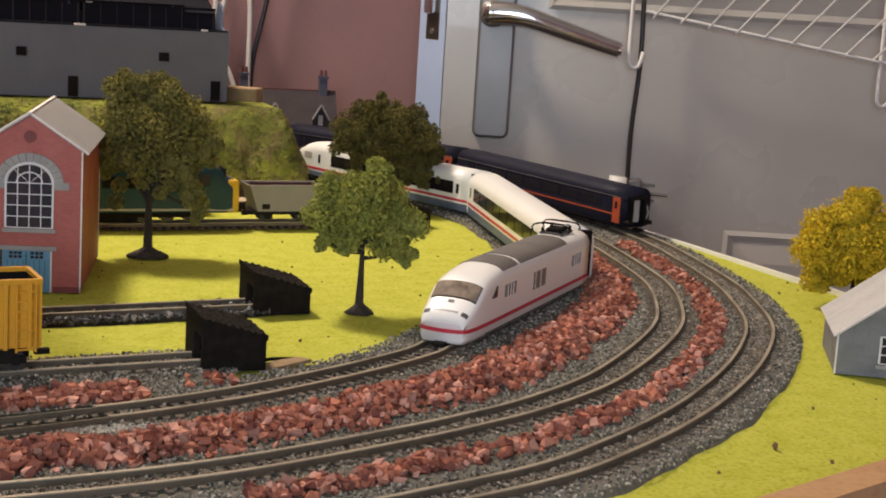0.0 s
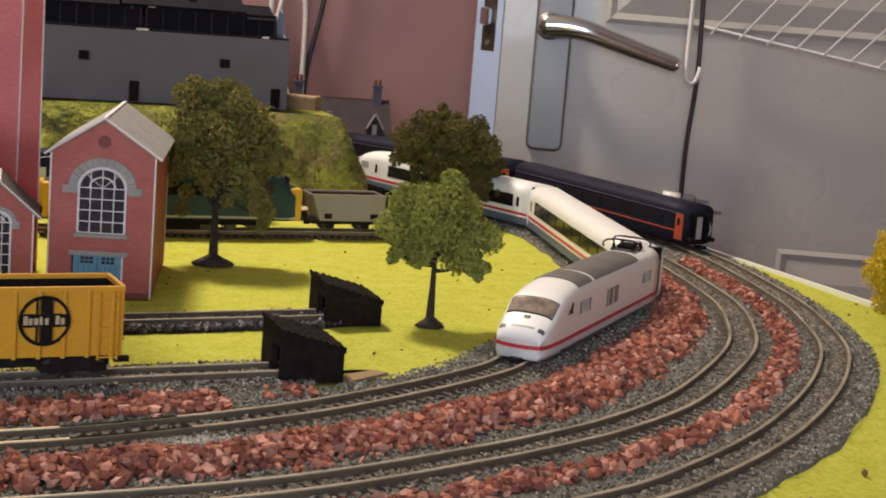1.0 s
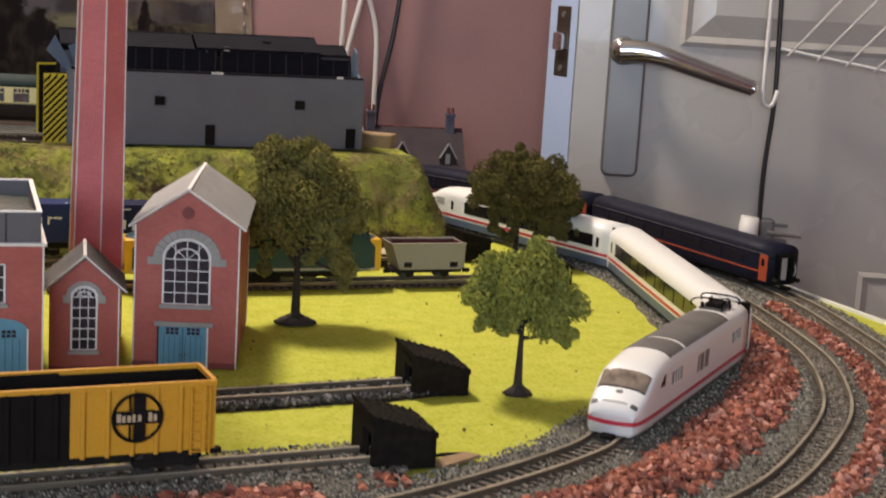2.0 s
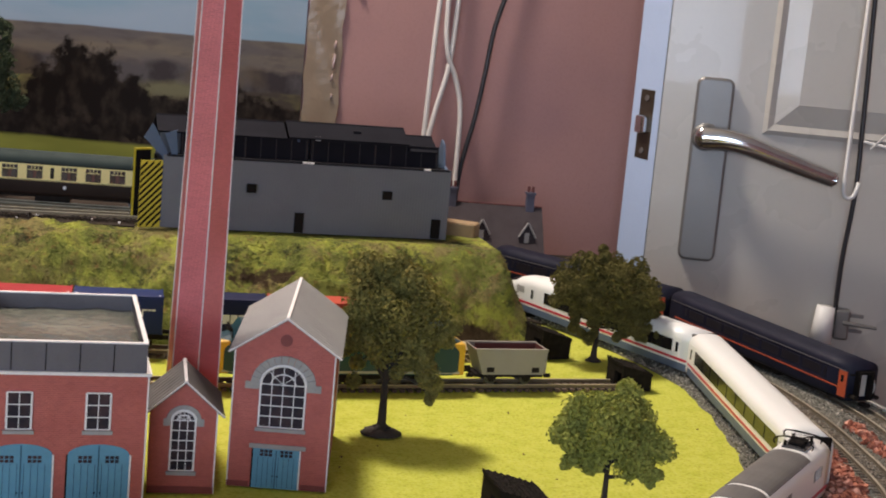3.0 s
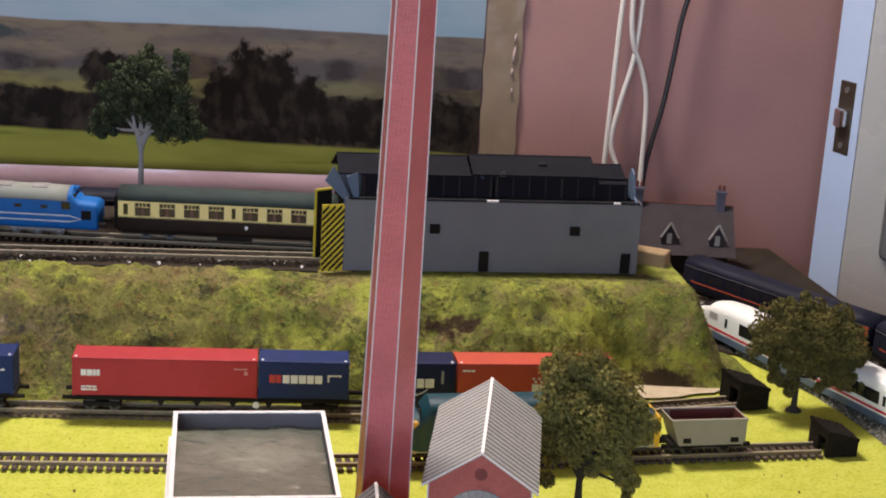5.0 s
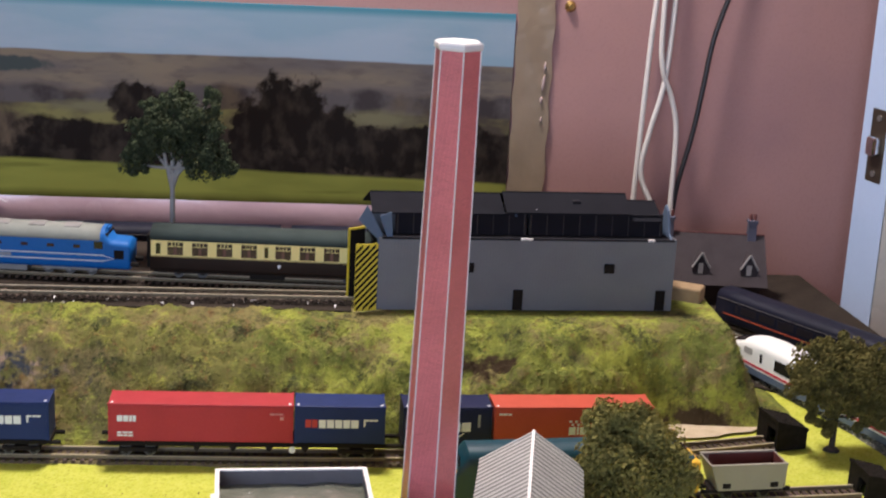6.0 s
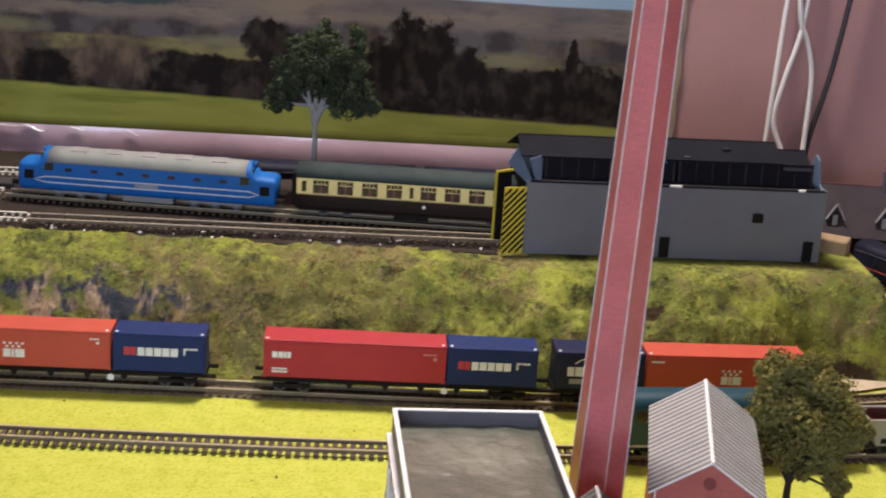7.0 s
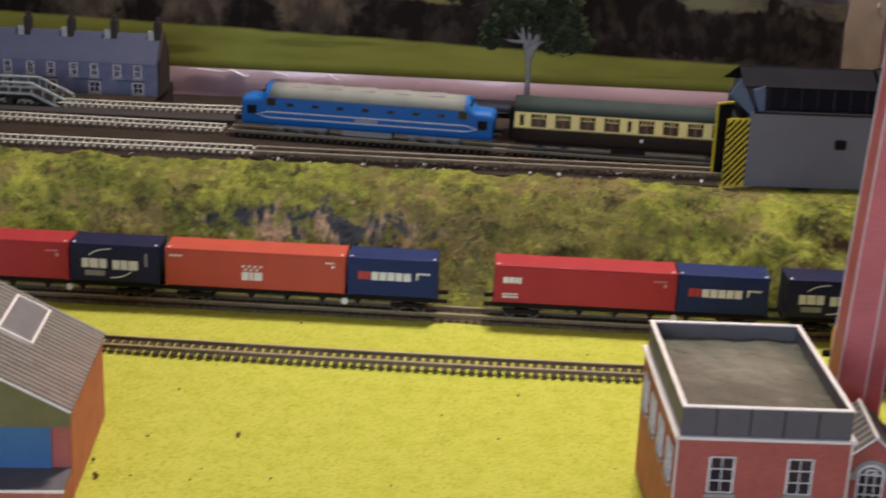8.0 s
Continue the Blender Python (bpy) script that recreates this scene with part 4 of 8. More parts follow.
def track(label, line, near=None, top="rail_top", step=0.0075, polished=None, broad=1.0):
    """Rails on sleepers; sleepers inside the stretch near (x0, x1) are single parts, the others one part."""
    ob = thing("railway_track", pose(0, 0, 0), label, "railway track", "tracks of the layout")
    pts = spaced(line, 0.006)
    for side in (-1, 1):
        rail = part("rail", ribbon(ribbon(bmesh.new(), pts, side * GAUGE / 2, 0.0013, 0.0022, 0.0030), pts, side * GAUGE / 2, 0.0008, 0.0030, RAIL_TOP - 0.0006), M["rail_side" if top == "rail_top" else "dull_rail"], ob)
        worn = [q for q in pts if polished is None or q[0].x > polished]
        part("rail_head", ribbon(bmesh.new(), worn, side * GAUGE / 2, 0.00105, RAIL_TOP - 0.0006, RAIL_TOP), M[top], rail)
        if polished is not None:
            part("rail_head", ribbon(bmesh.new(), pts[:len(pts) - len(worn) + 1] if pts[0][0].x < polished else pts[len(worn) - 1:], side * GAUGE / 2, 0.00105, RAIL_TOP - 0.0006, RAIL_TOP), M["bright_head"], rail, "brassy rail head, its gleam put into the colour")
    # pale chairs stand for the glints dotted along these rails
    if top == "glare_rail":
        chairs = bmesh.new()
        for p, d in spaced(line, step):
            m = Matrix.Translation(p) @ Matrix.Rotation(math.atan2(d.y, d.x), 4, "Z")
            for side in (-1, 1):
                slab(chairs, m, -0.0012, 0.0012, side * GAUGE / 2 - 0.0024, side * GAUGE / 2 + 0.0024, 0.0024, 0.0040)
        tagged(part("rail_chairs", chairs, M["glare_rail"], ob), "rail chairs painted pale as lamp glints", kind="stuff")
    wood = "dusty_sleeper" if top == "dull_head" else "sleeper"
    rest = bmesh.new()
    count = 0
    for p, d in spaced(line, step):
        m = Matrix.Translation(p) @ Matrix.Rotation(math.atan2(d.y, d.x), 4, "Z") @ Matrix.Diagonal((broad, 1, 1, 1))
        if near and near[0] <= p.x <= near[1] and near[2] <= p.y <= near[3] and count < 295:
            s = new("sleeper", SLEEPER_MESH[wood])
            s.parent, s.matrix_basis = ob, m
            count += 1
        else:
            slab(rest, m, -0.0016, 0.0016, -0.0155, 0.0155, 0.0, 0.0024)
    if len(rest.verts):
        tagged(part("sleepers", rest, M[wood], ob), kind="stuff")
    else:
        rest.free()
    return ob


def straight(x0, y0, x1, y1, z=0.0, n=8):
    return [Vector((x0 + (x1 - x0) * i / n, y0 + (y1 - y0) * i / n, z)) for i in range(n + 1)]


FRONT = (-0.3, 0.5, 0.0, 1.05)
track("weathered curved track carrying the white express train", LINE_A, FRONT, "dull_head", polished=-0.143)
track("weathered curved track between red stone strips", LINE_B, FRONT, "dull_head")
track("weathered outer curved track along the table edge", LINE_C, FRONT, "dull_head")
SIDING_1 = straight(-0.75, 0.287, 0.0, 0.411)
SIDING_2 = straight(-0.75, 0.414, 0.055, 0.555)
track("short siding under the yellow wagon ending at a black buffer", SIDING_1, (-0.4, 0.1, 0, 1), "dull_head")
track("short siding on black ballast ending at a black buffer", SIDING_2, (-0.4, 0.1, 0, 1), "dull_head")
HOP_LINE = glide([(-1.6, 0.861, 0), (-0.9, 0.866, 0), (-0.5, 0.861, 0), (-0.25, 0.863, 0), (-0.02, 0.877, 0), (0.10, 0.892, 0), (0.250, 0.909, 0)], 12)
BOX_LINE = glide([(-1.6, 0.975, 0), (-0.6, 0.975, 0), (-0.2, 0.974, 0), (0.05, 0.989, 0), (0.205, 1.021, 0)], 12)
track("straight siding through the green field with a loco", HOP_LINE, (-0.85, 0.3, 0, 2), broad=1.35)
track("siding at the foot of the hill carrying container wagons", BOX_LINE, (-0.95, 0.3, 0, 2))

# ---- the hill ----
PLATEAU = 0.092


def ease(v):
    v = min(1.0, max(0.0, v))
    return v * v * (3 - 2 * v)


def hill_height(x, y):
    foot = 0.998 + 0.006 * noise.noise(Vector((x * 7, 0.3, 0))) + 0.062 * ease((x - 0.015) / 0.09)
    lumps = 0.015 * noise.noise(Vector((x * 16, y * 16, 1.7))) + 0.013 * noise.noise(Vector((x * 34, y * 40, 4.1))) + 0.0058 * noise.noise(Vector((x * 85, y * 95, 8.1))) + 0.0024 * noise.noise(Vector((x * 210, y * 210, 3.3)))
    front = 1 - (1 - min(1.0, max(0.0, (y - foot) / (1.120 - foot)))) ** 2.1
    end = ease((0.222 + 0.012 * noise.noise(Vector((y * 14, 2.0, 0))) - x) / 0.05)
    back_y = 1.255 + 0.55 * max(0.0, 0.17 - x)
    back = ease((back_y - y) / 0.03)
    slope = front * end * back
    hollow = 0.0
    for hx, hy, r, dep in ((-0.06, 1.072, 0.062, 0.016), (0.14, 1.068, 0.05, 0.008), (-0.585, 1.055, 0.10, 0.012)):
        q = ((x - hx) / r) ** 2 + ((y - hy) / (r * 0.6)) ** 2
        hollow += dep * math.exp(-q * 2)
    on_top = ease((y - 1.098) / 0.03)
    lip = (0.0048 + 0.0055 * noise.noise(Vector((x * 45, 7.7, 0))) + 0.003 * noise.noise(Vector((x * 150, y * 120, 2.2)))) * math.exp(-((y - 1.119) / 0.0085) ** 2) * ease((-0.20 - x) / 0.06)
    skirt = (0.0052 + 0.003 * noise.noise(Vector((x * 60, y * 60, 5.5)))) * ease((0.262 - 0.10 * max(0.0, y - 1.06) - x) / 0.025) * ease((y - 1.048) / 0.02) * ease((1.19 - y) / 0.03) * ease((x - 0.14) / 0.03)
    return max(skirt, lip + PLATEAU * slope + lumps * (1 - 0.85 * on_top) * min(1.0, slope * 3) * min(1.0, (1.02 - slope) * 6 + 0.15) - hollow * (1 - on_top))


bm = bmesh.new()
nx, ny = 900, 160
cols = []
for i in range(nx + 1):
    x = -1.9 + 2.15 * i / nx
    cols.append([bm.verts.new((x, y, hill_height(x, y) - 0.003)) for y in (0.985 + 0.372 * j / ny for j in range(ny + 1))])
for a, b in zip(cols, cols[1:]):
    for j in range(ny):
        if max(v.co.z for v in (a[j], b[j], b[j + 1], a[j + 1])) > -0.0015:
            bm.faces.new((a[j], b[j], b[j + 1], a[j + 1]))
bmesh.ops.delete(bm, geom=[v for v in bm.verts if not v.link_faces], context="VERTS")
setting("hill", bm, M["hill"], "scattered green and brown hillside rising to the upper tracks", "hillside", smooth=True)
bm = bmesh.new()
ring = []
for i in range(28):
    a = 2 * math.pi * i / 28
    r = 1 + 0.22 * noise.noise(Vector((math.cos(a) * 2, math.sin(a) * 2, 6.0)))
    ring.append(bm.verts.new((0.115 + 0.085 * r * math.cos(a), 1.046 + 0.010 * math.cos(a) + 0.017 * r * math.sin(a), 0.0016)))
bm.faces.new(ring)
setting("bare_patch", bm, M["plaster"], "bare pale plaster at the foot of the hill", "ground")
setting("upper_ground", prism(bmesh.new(), [(-1.9, 1.36), (-0.812, 1.36), (-0.812, 1.476), (-1.9, 1.476)], 0.0, PLATEAU - 0.003, "z"), M["dark_ground"], "dark ground under the terrace", "ground")
setting("back_ledge", boxed(-1.9, -0.06, 1.4765, 1.60, 0.0, 0.0445), M["dark_ground"], "dark lower ledge along the back wall", "ground")
setting("lower_ledge", boxed(-0.8115, -0.06, 1.362, 1.476, 0.0, 0.0455), M["dark_ground"], "dark lower ledge behind the upper tracks", "ground")
setting("upper_ballast", prism(bmesh.new(), [(-1.9, 1.125), (-0.2, 1.125), (-0.2, 1.36), (-1.9, 1.36)], PLATEAU - 0.006, PLATEAU - 0.0005, "z"), M["dark_ground"], "dark ballast under the upper tracks", "ballast")
Z_UP = PLATEAU
UP_1 = straight(-0.66, 1.1576, 0.0, 1.163, Z_UP)
SHINE = (-1.0, -0.5, 0, 2)
track("weathered upper track along the hill's edge", UP_1, (-0.95, -0.2, 0, 2))
track("upper track along the hill's edge, glare painted on its rails", straight(-1.6, 1.15, -0.661, 1.1575, Z_UP), SHINE, "glare_rail")
track("upper track into the grey shed", glide([(-0.70, 1.240, Z_UP), (-0.40, 1.212, Z_UP), (-0.15, 1.196, Z_UP), (0.1, 1.20, Z_UP)], 12), (-0.95, -0.2, 0, 2))
track("upper track leading to the shed, glare painted on its rails", straight(-1.6, 1.262, -0.701, 1.240, Z_UP), SHINE, "glare_rail")
track("upper track beside the terrace, glare painted on its rails", glide([(-1.6, 1.335, Z_UP), (-0.9, 1.318, Z_UP), (-0.7, 1.322, Z_UP), (-0.55, 1.326, Z_UP)], 12), SHINE, "glare_rail")

# ---- card buildings ----


def arch_outline(x0, x1, z0, z1, rise, n=12):
    """A door or window outline with a round or flat-arched head."""
    pts = [(x0, z0), (x1, z0)]
    c, r = (x0 + x1) / 2, (x1 - x0) / 2
    for i in range(n + 1):
        a = math.pi * i / n
        pts.append((c + r * math.cos(a), z1 - rise + rise * math.sin(a)))
    return pts


def corrugated(bm, a, b, c, d, ribs, depth, thick=0.0012):
    """A ribbed sheet over the quad a b c d; ribs run from the a-b edge to the d-c edge."""
    a, b, c, d = [Vector(p) for p in (a, b, c, d)]
    n = (b - a).cross(d - a).normalized()
    rows = []
    for i in range(ribs * 4 + 1):
        t = i / (ribs * 4)
        up = n * (depth * 0.5 * math.cos(i * math.pi / 2))
        lo, hi = a.lerp(b, t), d.lerp(c, t)
        rows.append([bm.verts.new(p) for p in (lo + up, hi + up, hi - n * thick, lo - n * thick)])
    for i, (r, s) in enumerate(zip(rows, rows[1:])):
        for j in range(4):
            f = bm.faces.new((r[j], s[j], s[(j + 1) % 4], r[(j + 1) % 4]))
            f.material_index = 1 if j == 0 and i % 4 in (1, 2) else 0
    bm.faces.new(rows[0])
    bm.faces.new(rows[-1][::-1])
    return bm


def ribbed_roof(bm, parent, label, rib="slate_card", groove="slate_groove"):
    """A card roof whose grooves are printed darker than its ribs."""
    ob = part("roof", bm, M[rib], parent, label)
    ob.data.materials.append(M[groove])
    return ob


def sash(parent, x0, x1, z0, z1, y=0.0, across=3, up=4, rise=0.0, sill=True):
    """A printed window: dark panes behind white bars, with a frame and sill, on the face towards -y."""
    win = part("window", prism(bmesh.new(), arch_outline(x0, x1, z0, z1, rise) if rise else [(x0, z0), (x1, z0), (x1, z1), (x0, z1)], y - 0.0006, y + 0.0006), M["dark_glass"], parent)
    t = 0.00042
    for i in range(across + 1):
        x = x0 + (x1 - x0) * i / across
        k = (x - (x0 + x1) / 2) / ((x1 - x0) / 2)
        top = z1 - rise + rise * math.sqrt(max(0.0, 1 - k * k)) if rise else z1
        w = t * (1.5 if i in (0, across) else 0.7)
        part("glazing_bar", boxed(x - w, x + w, y - 0.0014, y - 0.0004, z0, top), M["window_white"], win)
    for j in range(up + 1):
        z = z0 + (z1 - rise - z0) * j / up
        part("glazing_bar", boxed(x0, x1, y - 0.00135, y - 0.0004, z - t * 0.7, z + t * 0.7), M["window_white"], win)
    if rise:
        c, r = (x0 + x1) / 2, (x1 - x0) / 2
        for s, w in ((1.0, 0.0010), (0.55, 0.0005)):
            arc = [(c + s * r * math.cos(a), y - 0.0009, z1 - rise + s * rise * math.sin(a)) for a in (math.pi * i / 14 for i in range(15))]
            part("arch_bar", tube(bmesh.new(), arc, w, 5), M["window_white"], win)
        for a in (0.25, 0.5, 0.75):
            part("glazing_bar", tube(bmesh.new(), [(c, y - 0.0009, z1 - rise), (c + r * math.cos(a * math.pi), y - 0.0009, z1 - rise + rise * math.sin(a * math.pi))], t * 0.6, 4), M["window_white"], win)
    else:
        part("window_head", boxed(x0, x1, y - 0.0014, y - 0.0004, z1 - t, z1 + t), M["window_white"], win)
    if sill:
        part("sill", boxed(x0 - 0.002, x1 + 0.002, y - 0.0022, y + 0.0005, z0 - 0.0032, z0 - 0.0008), M["stone_card"], win)
    return win


def double_door(parent, x0, x1, z1, rise, y=0.0, lights=True):
    dr = part("door", prism(bmesh.new(), arch_outline(x0, x1, 0.0, z1, rise) if rise else [(x0, 0.0), (x1, 0.0), (x1, z1), (x0, z1)], y - 0.0007, y + 0.0008), M["door_blue"], parent, "blue double door")
    n = 9
    for i in range(1, n):
        x = x0 + (x1 - x0) * i / n
        part("plank_line", boxed(x - 0.0002, x + 0.0002, y - 0.0009, y - 0.0006, 0.001, z1 - rise - 0.006), mat_line, dr)
    part("meeting_line", boxed((x0 + x1) / 2 - 0.0004, (x0 + x1) / 2 + 0.0004, y - 0.0012, y - 0.0006, 0.0, z1 - 0.001), mat_line, dr)
    if lights:
        for s in (0.28, 0.72):
            c = x0 + (x1 - x0) * s
            for i in range(3):
                for j in range(2):
                    part("door_light", boxed(c - 0.0042 + i * 0.003, c - 0.0018 + i * 0.003, y - 0.0010, y - 0.0006, z1 - rise - 0.0052 + j * 0.0026, z1 - rise - 0.0032 + j * 0.0026), M["dark_glass"], dr)
    for s in (-1, 1):
        part("knob", cyl(bmesh.new(), ((x0 + x1) / 2 + s * 0.0017, y - 0.0016, z1 * 0.32), ((x0 + x1) / 2 + s * 0.0017, y - 0.0006, z1 * 0.32), 0.0005, 0.0005, 8), M["black"], dr)
    part("door_jamb", boxed(x1, x1 + 0.0011, y - 0.0012, y + 0.0006, 0.0, z1 - rise), M["card_edge"], dr)
    # flat black strip painted as the shade along the door's left side
    part("shadow_gap", boxed(x0 - 0.0011, x0, y - 0.0005, y + 0.0006, 0.0, z1 - rise), M["black"], dr)
    return dr


mat_line = mat("dark_blue_line", (0.03, 0.10, 0.16), 0.6)


def voussoirs(parent, x0, x1, z, rise, wide, y=0.0, n=13):
    """A ring of printed stones over an arched window, each a piece of its own."""
    c, r = (x0 + x1) / 2, (x1 - x0) / 2 + 0.0008
    ring = part("arch_stone", boxed(c - r - wide * 1.6, c - r, y - 0.0011, y, z - 0.004, z + 0.001), M["stone_card"], parent, "grey stone arch")
    box_bm = boxed(c + r, c + r + wide * 1.6, y - 0.0011, y, z - 0.004, z + 0.001)
    part("impost", box_bm, M["stone_card"], ring)
    for i in range(n):
        a0, a1 = math.pi * (i + 0.035) / n, math.pi * (i + 0.965) / n
        o = []
        for a, k in ((a0, 0), (a0, wide), (a1, wide), (a1, 0)):
            o.append((c + (r + k) * math.cos(a), z + (rise + 0.0008 + k) * math.sin(a)))
        part("stone", prism(bmesh.new(), o, y - 0.0012, y), M["stone_card"], ring)


def gable_roof(parent, half, y0, y1, eave, apex, over, ribs, rib="slate_card", groove="slate_groove"):
    """Two ribbed slopes with a pale ridge."""
    drop = (apex - eave) / half * over
    for s in (-1, 1):
        bm = corrugated(bmesh.new(), *((( s * (half + over), y0, eave - drop), (s * (half + over), y1, eave - drop), (0, y1, apex), (0, y0, apex)) if s > 0 else ((s * (half + over), y1, eave - drop), (s * (half + over), y0, eave - drop), (0, y0, apex), (0, y1, apex))), ribs, 0.0007)
        ribbed_roof(bm, parent, "grey ribbed card roof", rib, groove)
    part("ridge", boxed(-0.0011, 0.0011, y0 - 0.0003, y1 + 0.0003, apex - 0.0008, apex + 0.0007), M["card_edge"], parent, "white card ridge")
    for s in (-1, 1):
        part("barge_board", tube(bmesh.new(), [(s * (half + over), y0 - 0.0004, eave - drop), (0, y0 - 0.0004, apex)], 0.0006, 5), M["card_edge"], parent)


def card_corners(parent, pts, z):
    for x, y in pts:
        part("corner_edge", boxed(x - 0.0005, x + 0.0005, y - 0.0005, y + 0.0005, 0.0, z), M["card_edge"], parent)


# tall engine house with a big arched window
TH = flat_pose(-0.1006, 0.6119, 0.0, -10)
house = thing("engine_house", TH, "tall red brick card engine house with arched window", "model building", "card factory buildings")
HW, EAVE, APEX, DEPTH = 0.0345, 0.0985, 0.1215, 0.138
walls = prism(bmesh.new(), [(-HW, 0), (HW, 0), (HW, EAVE), (0, APEX - 0.001), (-HW, EAVE)], 0.0, DEPTH)
part("wall", walls, M["brick_red"], house)
gable_roof(house, HW, -0.0025, DEPTH + 0.002, EAVE + 0.0010, APEX + 0.001, 0.0045, 20)
card_corners(house, ((-HW, 0), (HW, 0), (HW, DEPTH)), EAVE - 0.001)
sash(house, -0.0155, 0.0155, 0.0445, 0.0885, across=4, up=4, rise=0.0135)
voussoirs(house, -0.0155, 0.0155, 0.075, 0.0135, 0.0062)
part("round_vent", cyl(bmesh.new(), (0, -0.0007, 0.1065), (0, 0.001, 0.1065), 0.0042, 0.0042, 20), M["brick_dark"], house, "round brown vent")
double_door(house, -0.0175, 0.0145, 0.0285, 0.0)
part("lintel", boxed(-0.0205, 0.0185, -0.0014, 0.001, 0.0288, 0.0318), M["stone_card"], house, "grey stone lintel")
part("plinth", boxed(-HW - 0.0004, -0.0195, -0.0005, 0.001, 0.0, 0.004), M["brick_dark"], house)
part("plinth", boxed(0.0165, HW + 0.0004, -0.0005, 0.001, 0.0, 0.004), M["brick_dark"], house)

# small annex
AX = flat_pose(-0.1675, 0.5995, 0.0, -1)
annex = thing("annex_house", AX, "small dark red brick card annex with arched window", "model building", "card factory buildings")
AW = 0.0222
part("wall", prism(bmesh.new(), [(-AW, 0), (AW, 0), (AW, 0.0595), (0, 0.078), (-AW, 0.0595)], 0.0, 0.056), M["brick_red"], annex)
gable_roof(annex, AW, -0.0035, 0.056, 0.0600, 0.0795, 0.005, 8, "dark_rib", "cottage_groove")
card_corners(annex, ((AW, 0),), 0.059)
sash(annex, -0.0080, 0.0080, 0.0165, 0.0585, across=3, up=5, rise=0.0068)
voussoirs(annex, -0.0080, 0.0080, 0.0517, 0.0068, 0.003, n=9)
part("plinth", boxed(-AW, AW, -0.0005, 0.001, 0.0, 0.005), M["brick_dark"], annex)

# tank house with parapet and flat roof
TK = flat_pose(-0.2993, 0.5520, 0.0, 3.06)
tank = thing("tank_house", TK, "square red brick card house with grey tank roof", "model building", "card factory buildings")
TW, TD = 0.1045, 0.1415
part("wall", boxed(-0.0015, TW + 0.0015, 0.0, TD, 0.0, 0.093), M["brick_red"], tank)
part("cornice", boxed(-0.0035, TW + 0.0035, -0.002, TD + 0.002, 0.093, 0.0950), M["card_edge"], tank, "white card cornice")
for x0, x1, y0, y1 in ((0, TW, TD - 0.0022, TD), (0, 0.0022, 0.0022, TD - 0.0022), (TW - 0.0022, TW, 0.0022, TD - 0.0022), (0, TW, 0, 0.0022)):
    para = part("parapet", boxed(x0, x1, y0, y1, 0.0950, 0.1138), M["grey_parapet"], tank, "dark grey panelled parapet")
    part("coping", boxed(x0 - 0.0004, x1 + 0.0004, y0 - (0.0004 if x1 - x0 > 0.01 else -0.0004), y1 + (0.0004 if x1 - x0 > 0.01 else -0.0004), 0.1138, 0.1147), M["card_edge"], para, "white card coping")
for i in range(1, 5):
    part("panel_joint", boxed(TW * i / 5 - 0.0003, TW * i / 5 + 0.0003, -0.0004, 0.0003, 0.0955, 0.1135), M["black"], para)
bm = bmesh.new()
rows = []
for i in range(25):
    rows.append([bm.verts.new((0.002 + (TW - 0.004) * i / 24, 0.002 + (TD - 0.004) * j / 30, 0.1035 + 0.0017 * noise.noise(Vector((i * 0.22 + j * 0.05, j * 0.13, 3.0))) + 0.0006 * abs(noise.noise(Vector((i * 0.4, j * 0.35 + i * 0.1, 8.0)))))) for j in range(31)])
for a, b in zip(rows, rows[1:]):
    for j in range(30):
        bm.faces.new((a[j], b[j], b[j + 1], a[j + 1]))
part("flat_roof", bm, M["flat_roof"], tank, "wrinkled brown glued paper roof", smooth=True)
for x in (0.0195, 0.0680):
    sash(tank, x, x + 0.0150, 0.0575, 0.0815, across=2, up=3)
for x in (0.0100, 0.0580):
    double_door(tank, x, x + 0.0385, 0.0475, 0.007)
card_corners(tank, ((-0.0015, 0.0), (TW + 0.0015, 0.0)), 0.093)
for i in range(4):
    win = sash(tank, 0.0, 0.0155, 0.0575, 0.0815, across=2, up=3)
    win.matrix_basis = pose(-0.0015, 0.127 - 0.033 * i, 0, 0, 0, -90)

# chimney behind the annex: six tapering card faces, leaning a little forward
CHIM_X, CHIM_Y, CHIM_TOP = -0.1581, 0.7103, 0.4155
chim = thing("factory_chimney", pose(0, 0, 0), "very tall tapering six-sided pinkish red brick card chimney", "chimney", "card factory buildings")


def chimney_point(k, z, out=0.0):
    """Corner k of the chimney's section at height z."""
    r = 0.0205 - 0.0055 * z / 0.414 + out
    a = radians(-82 + 60 * k)
    return Vector((CHIM_X + 0.0058 * z + r * math.cos(a), CHIM_Y - 0.0916 * z + r * math.sin(a), z))


M["chimney"] = mat("pink_red_brick_card", (0.60, 0.165, 0.165), 0.36, scale=22, amount=0.55, tint=(0.42, 0.105, 0.10), fine=430, fine_amount=0.1, bump=0.1, bricks=0.45)
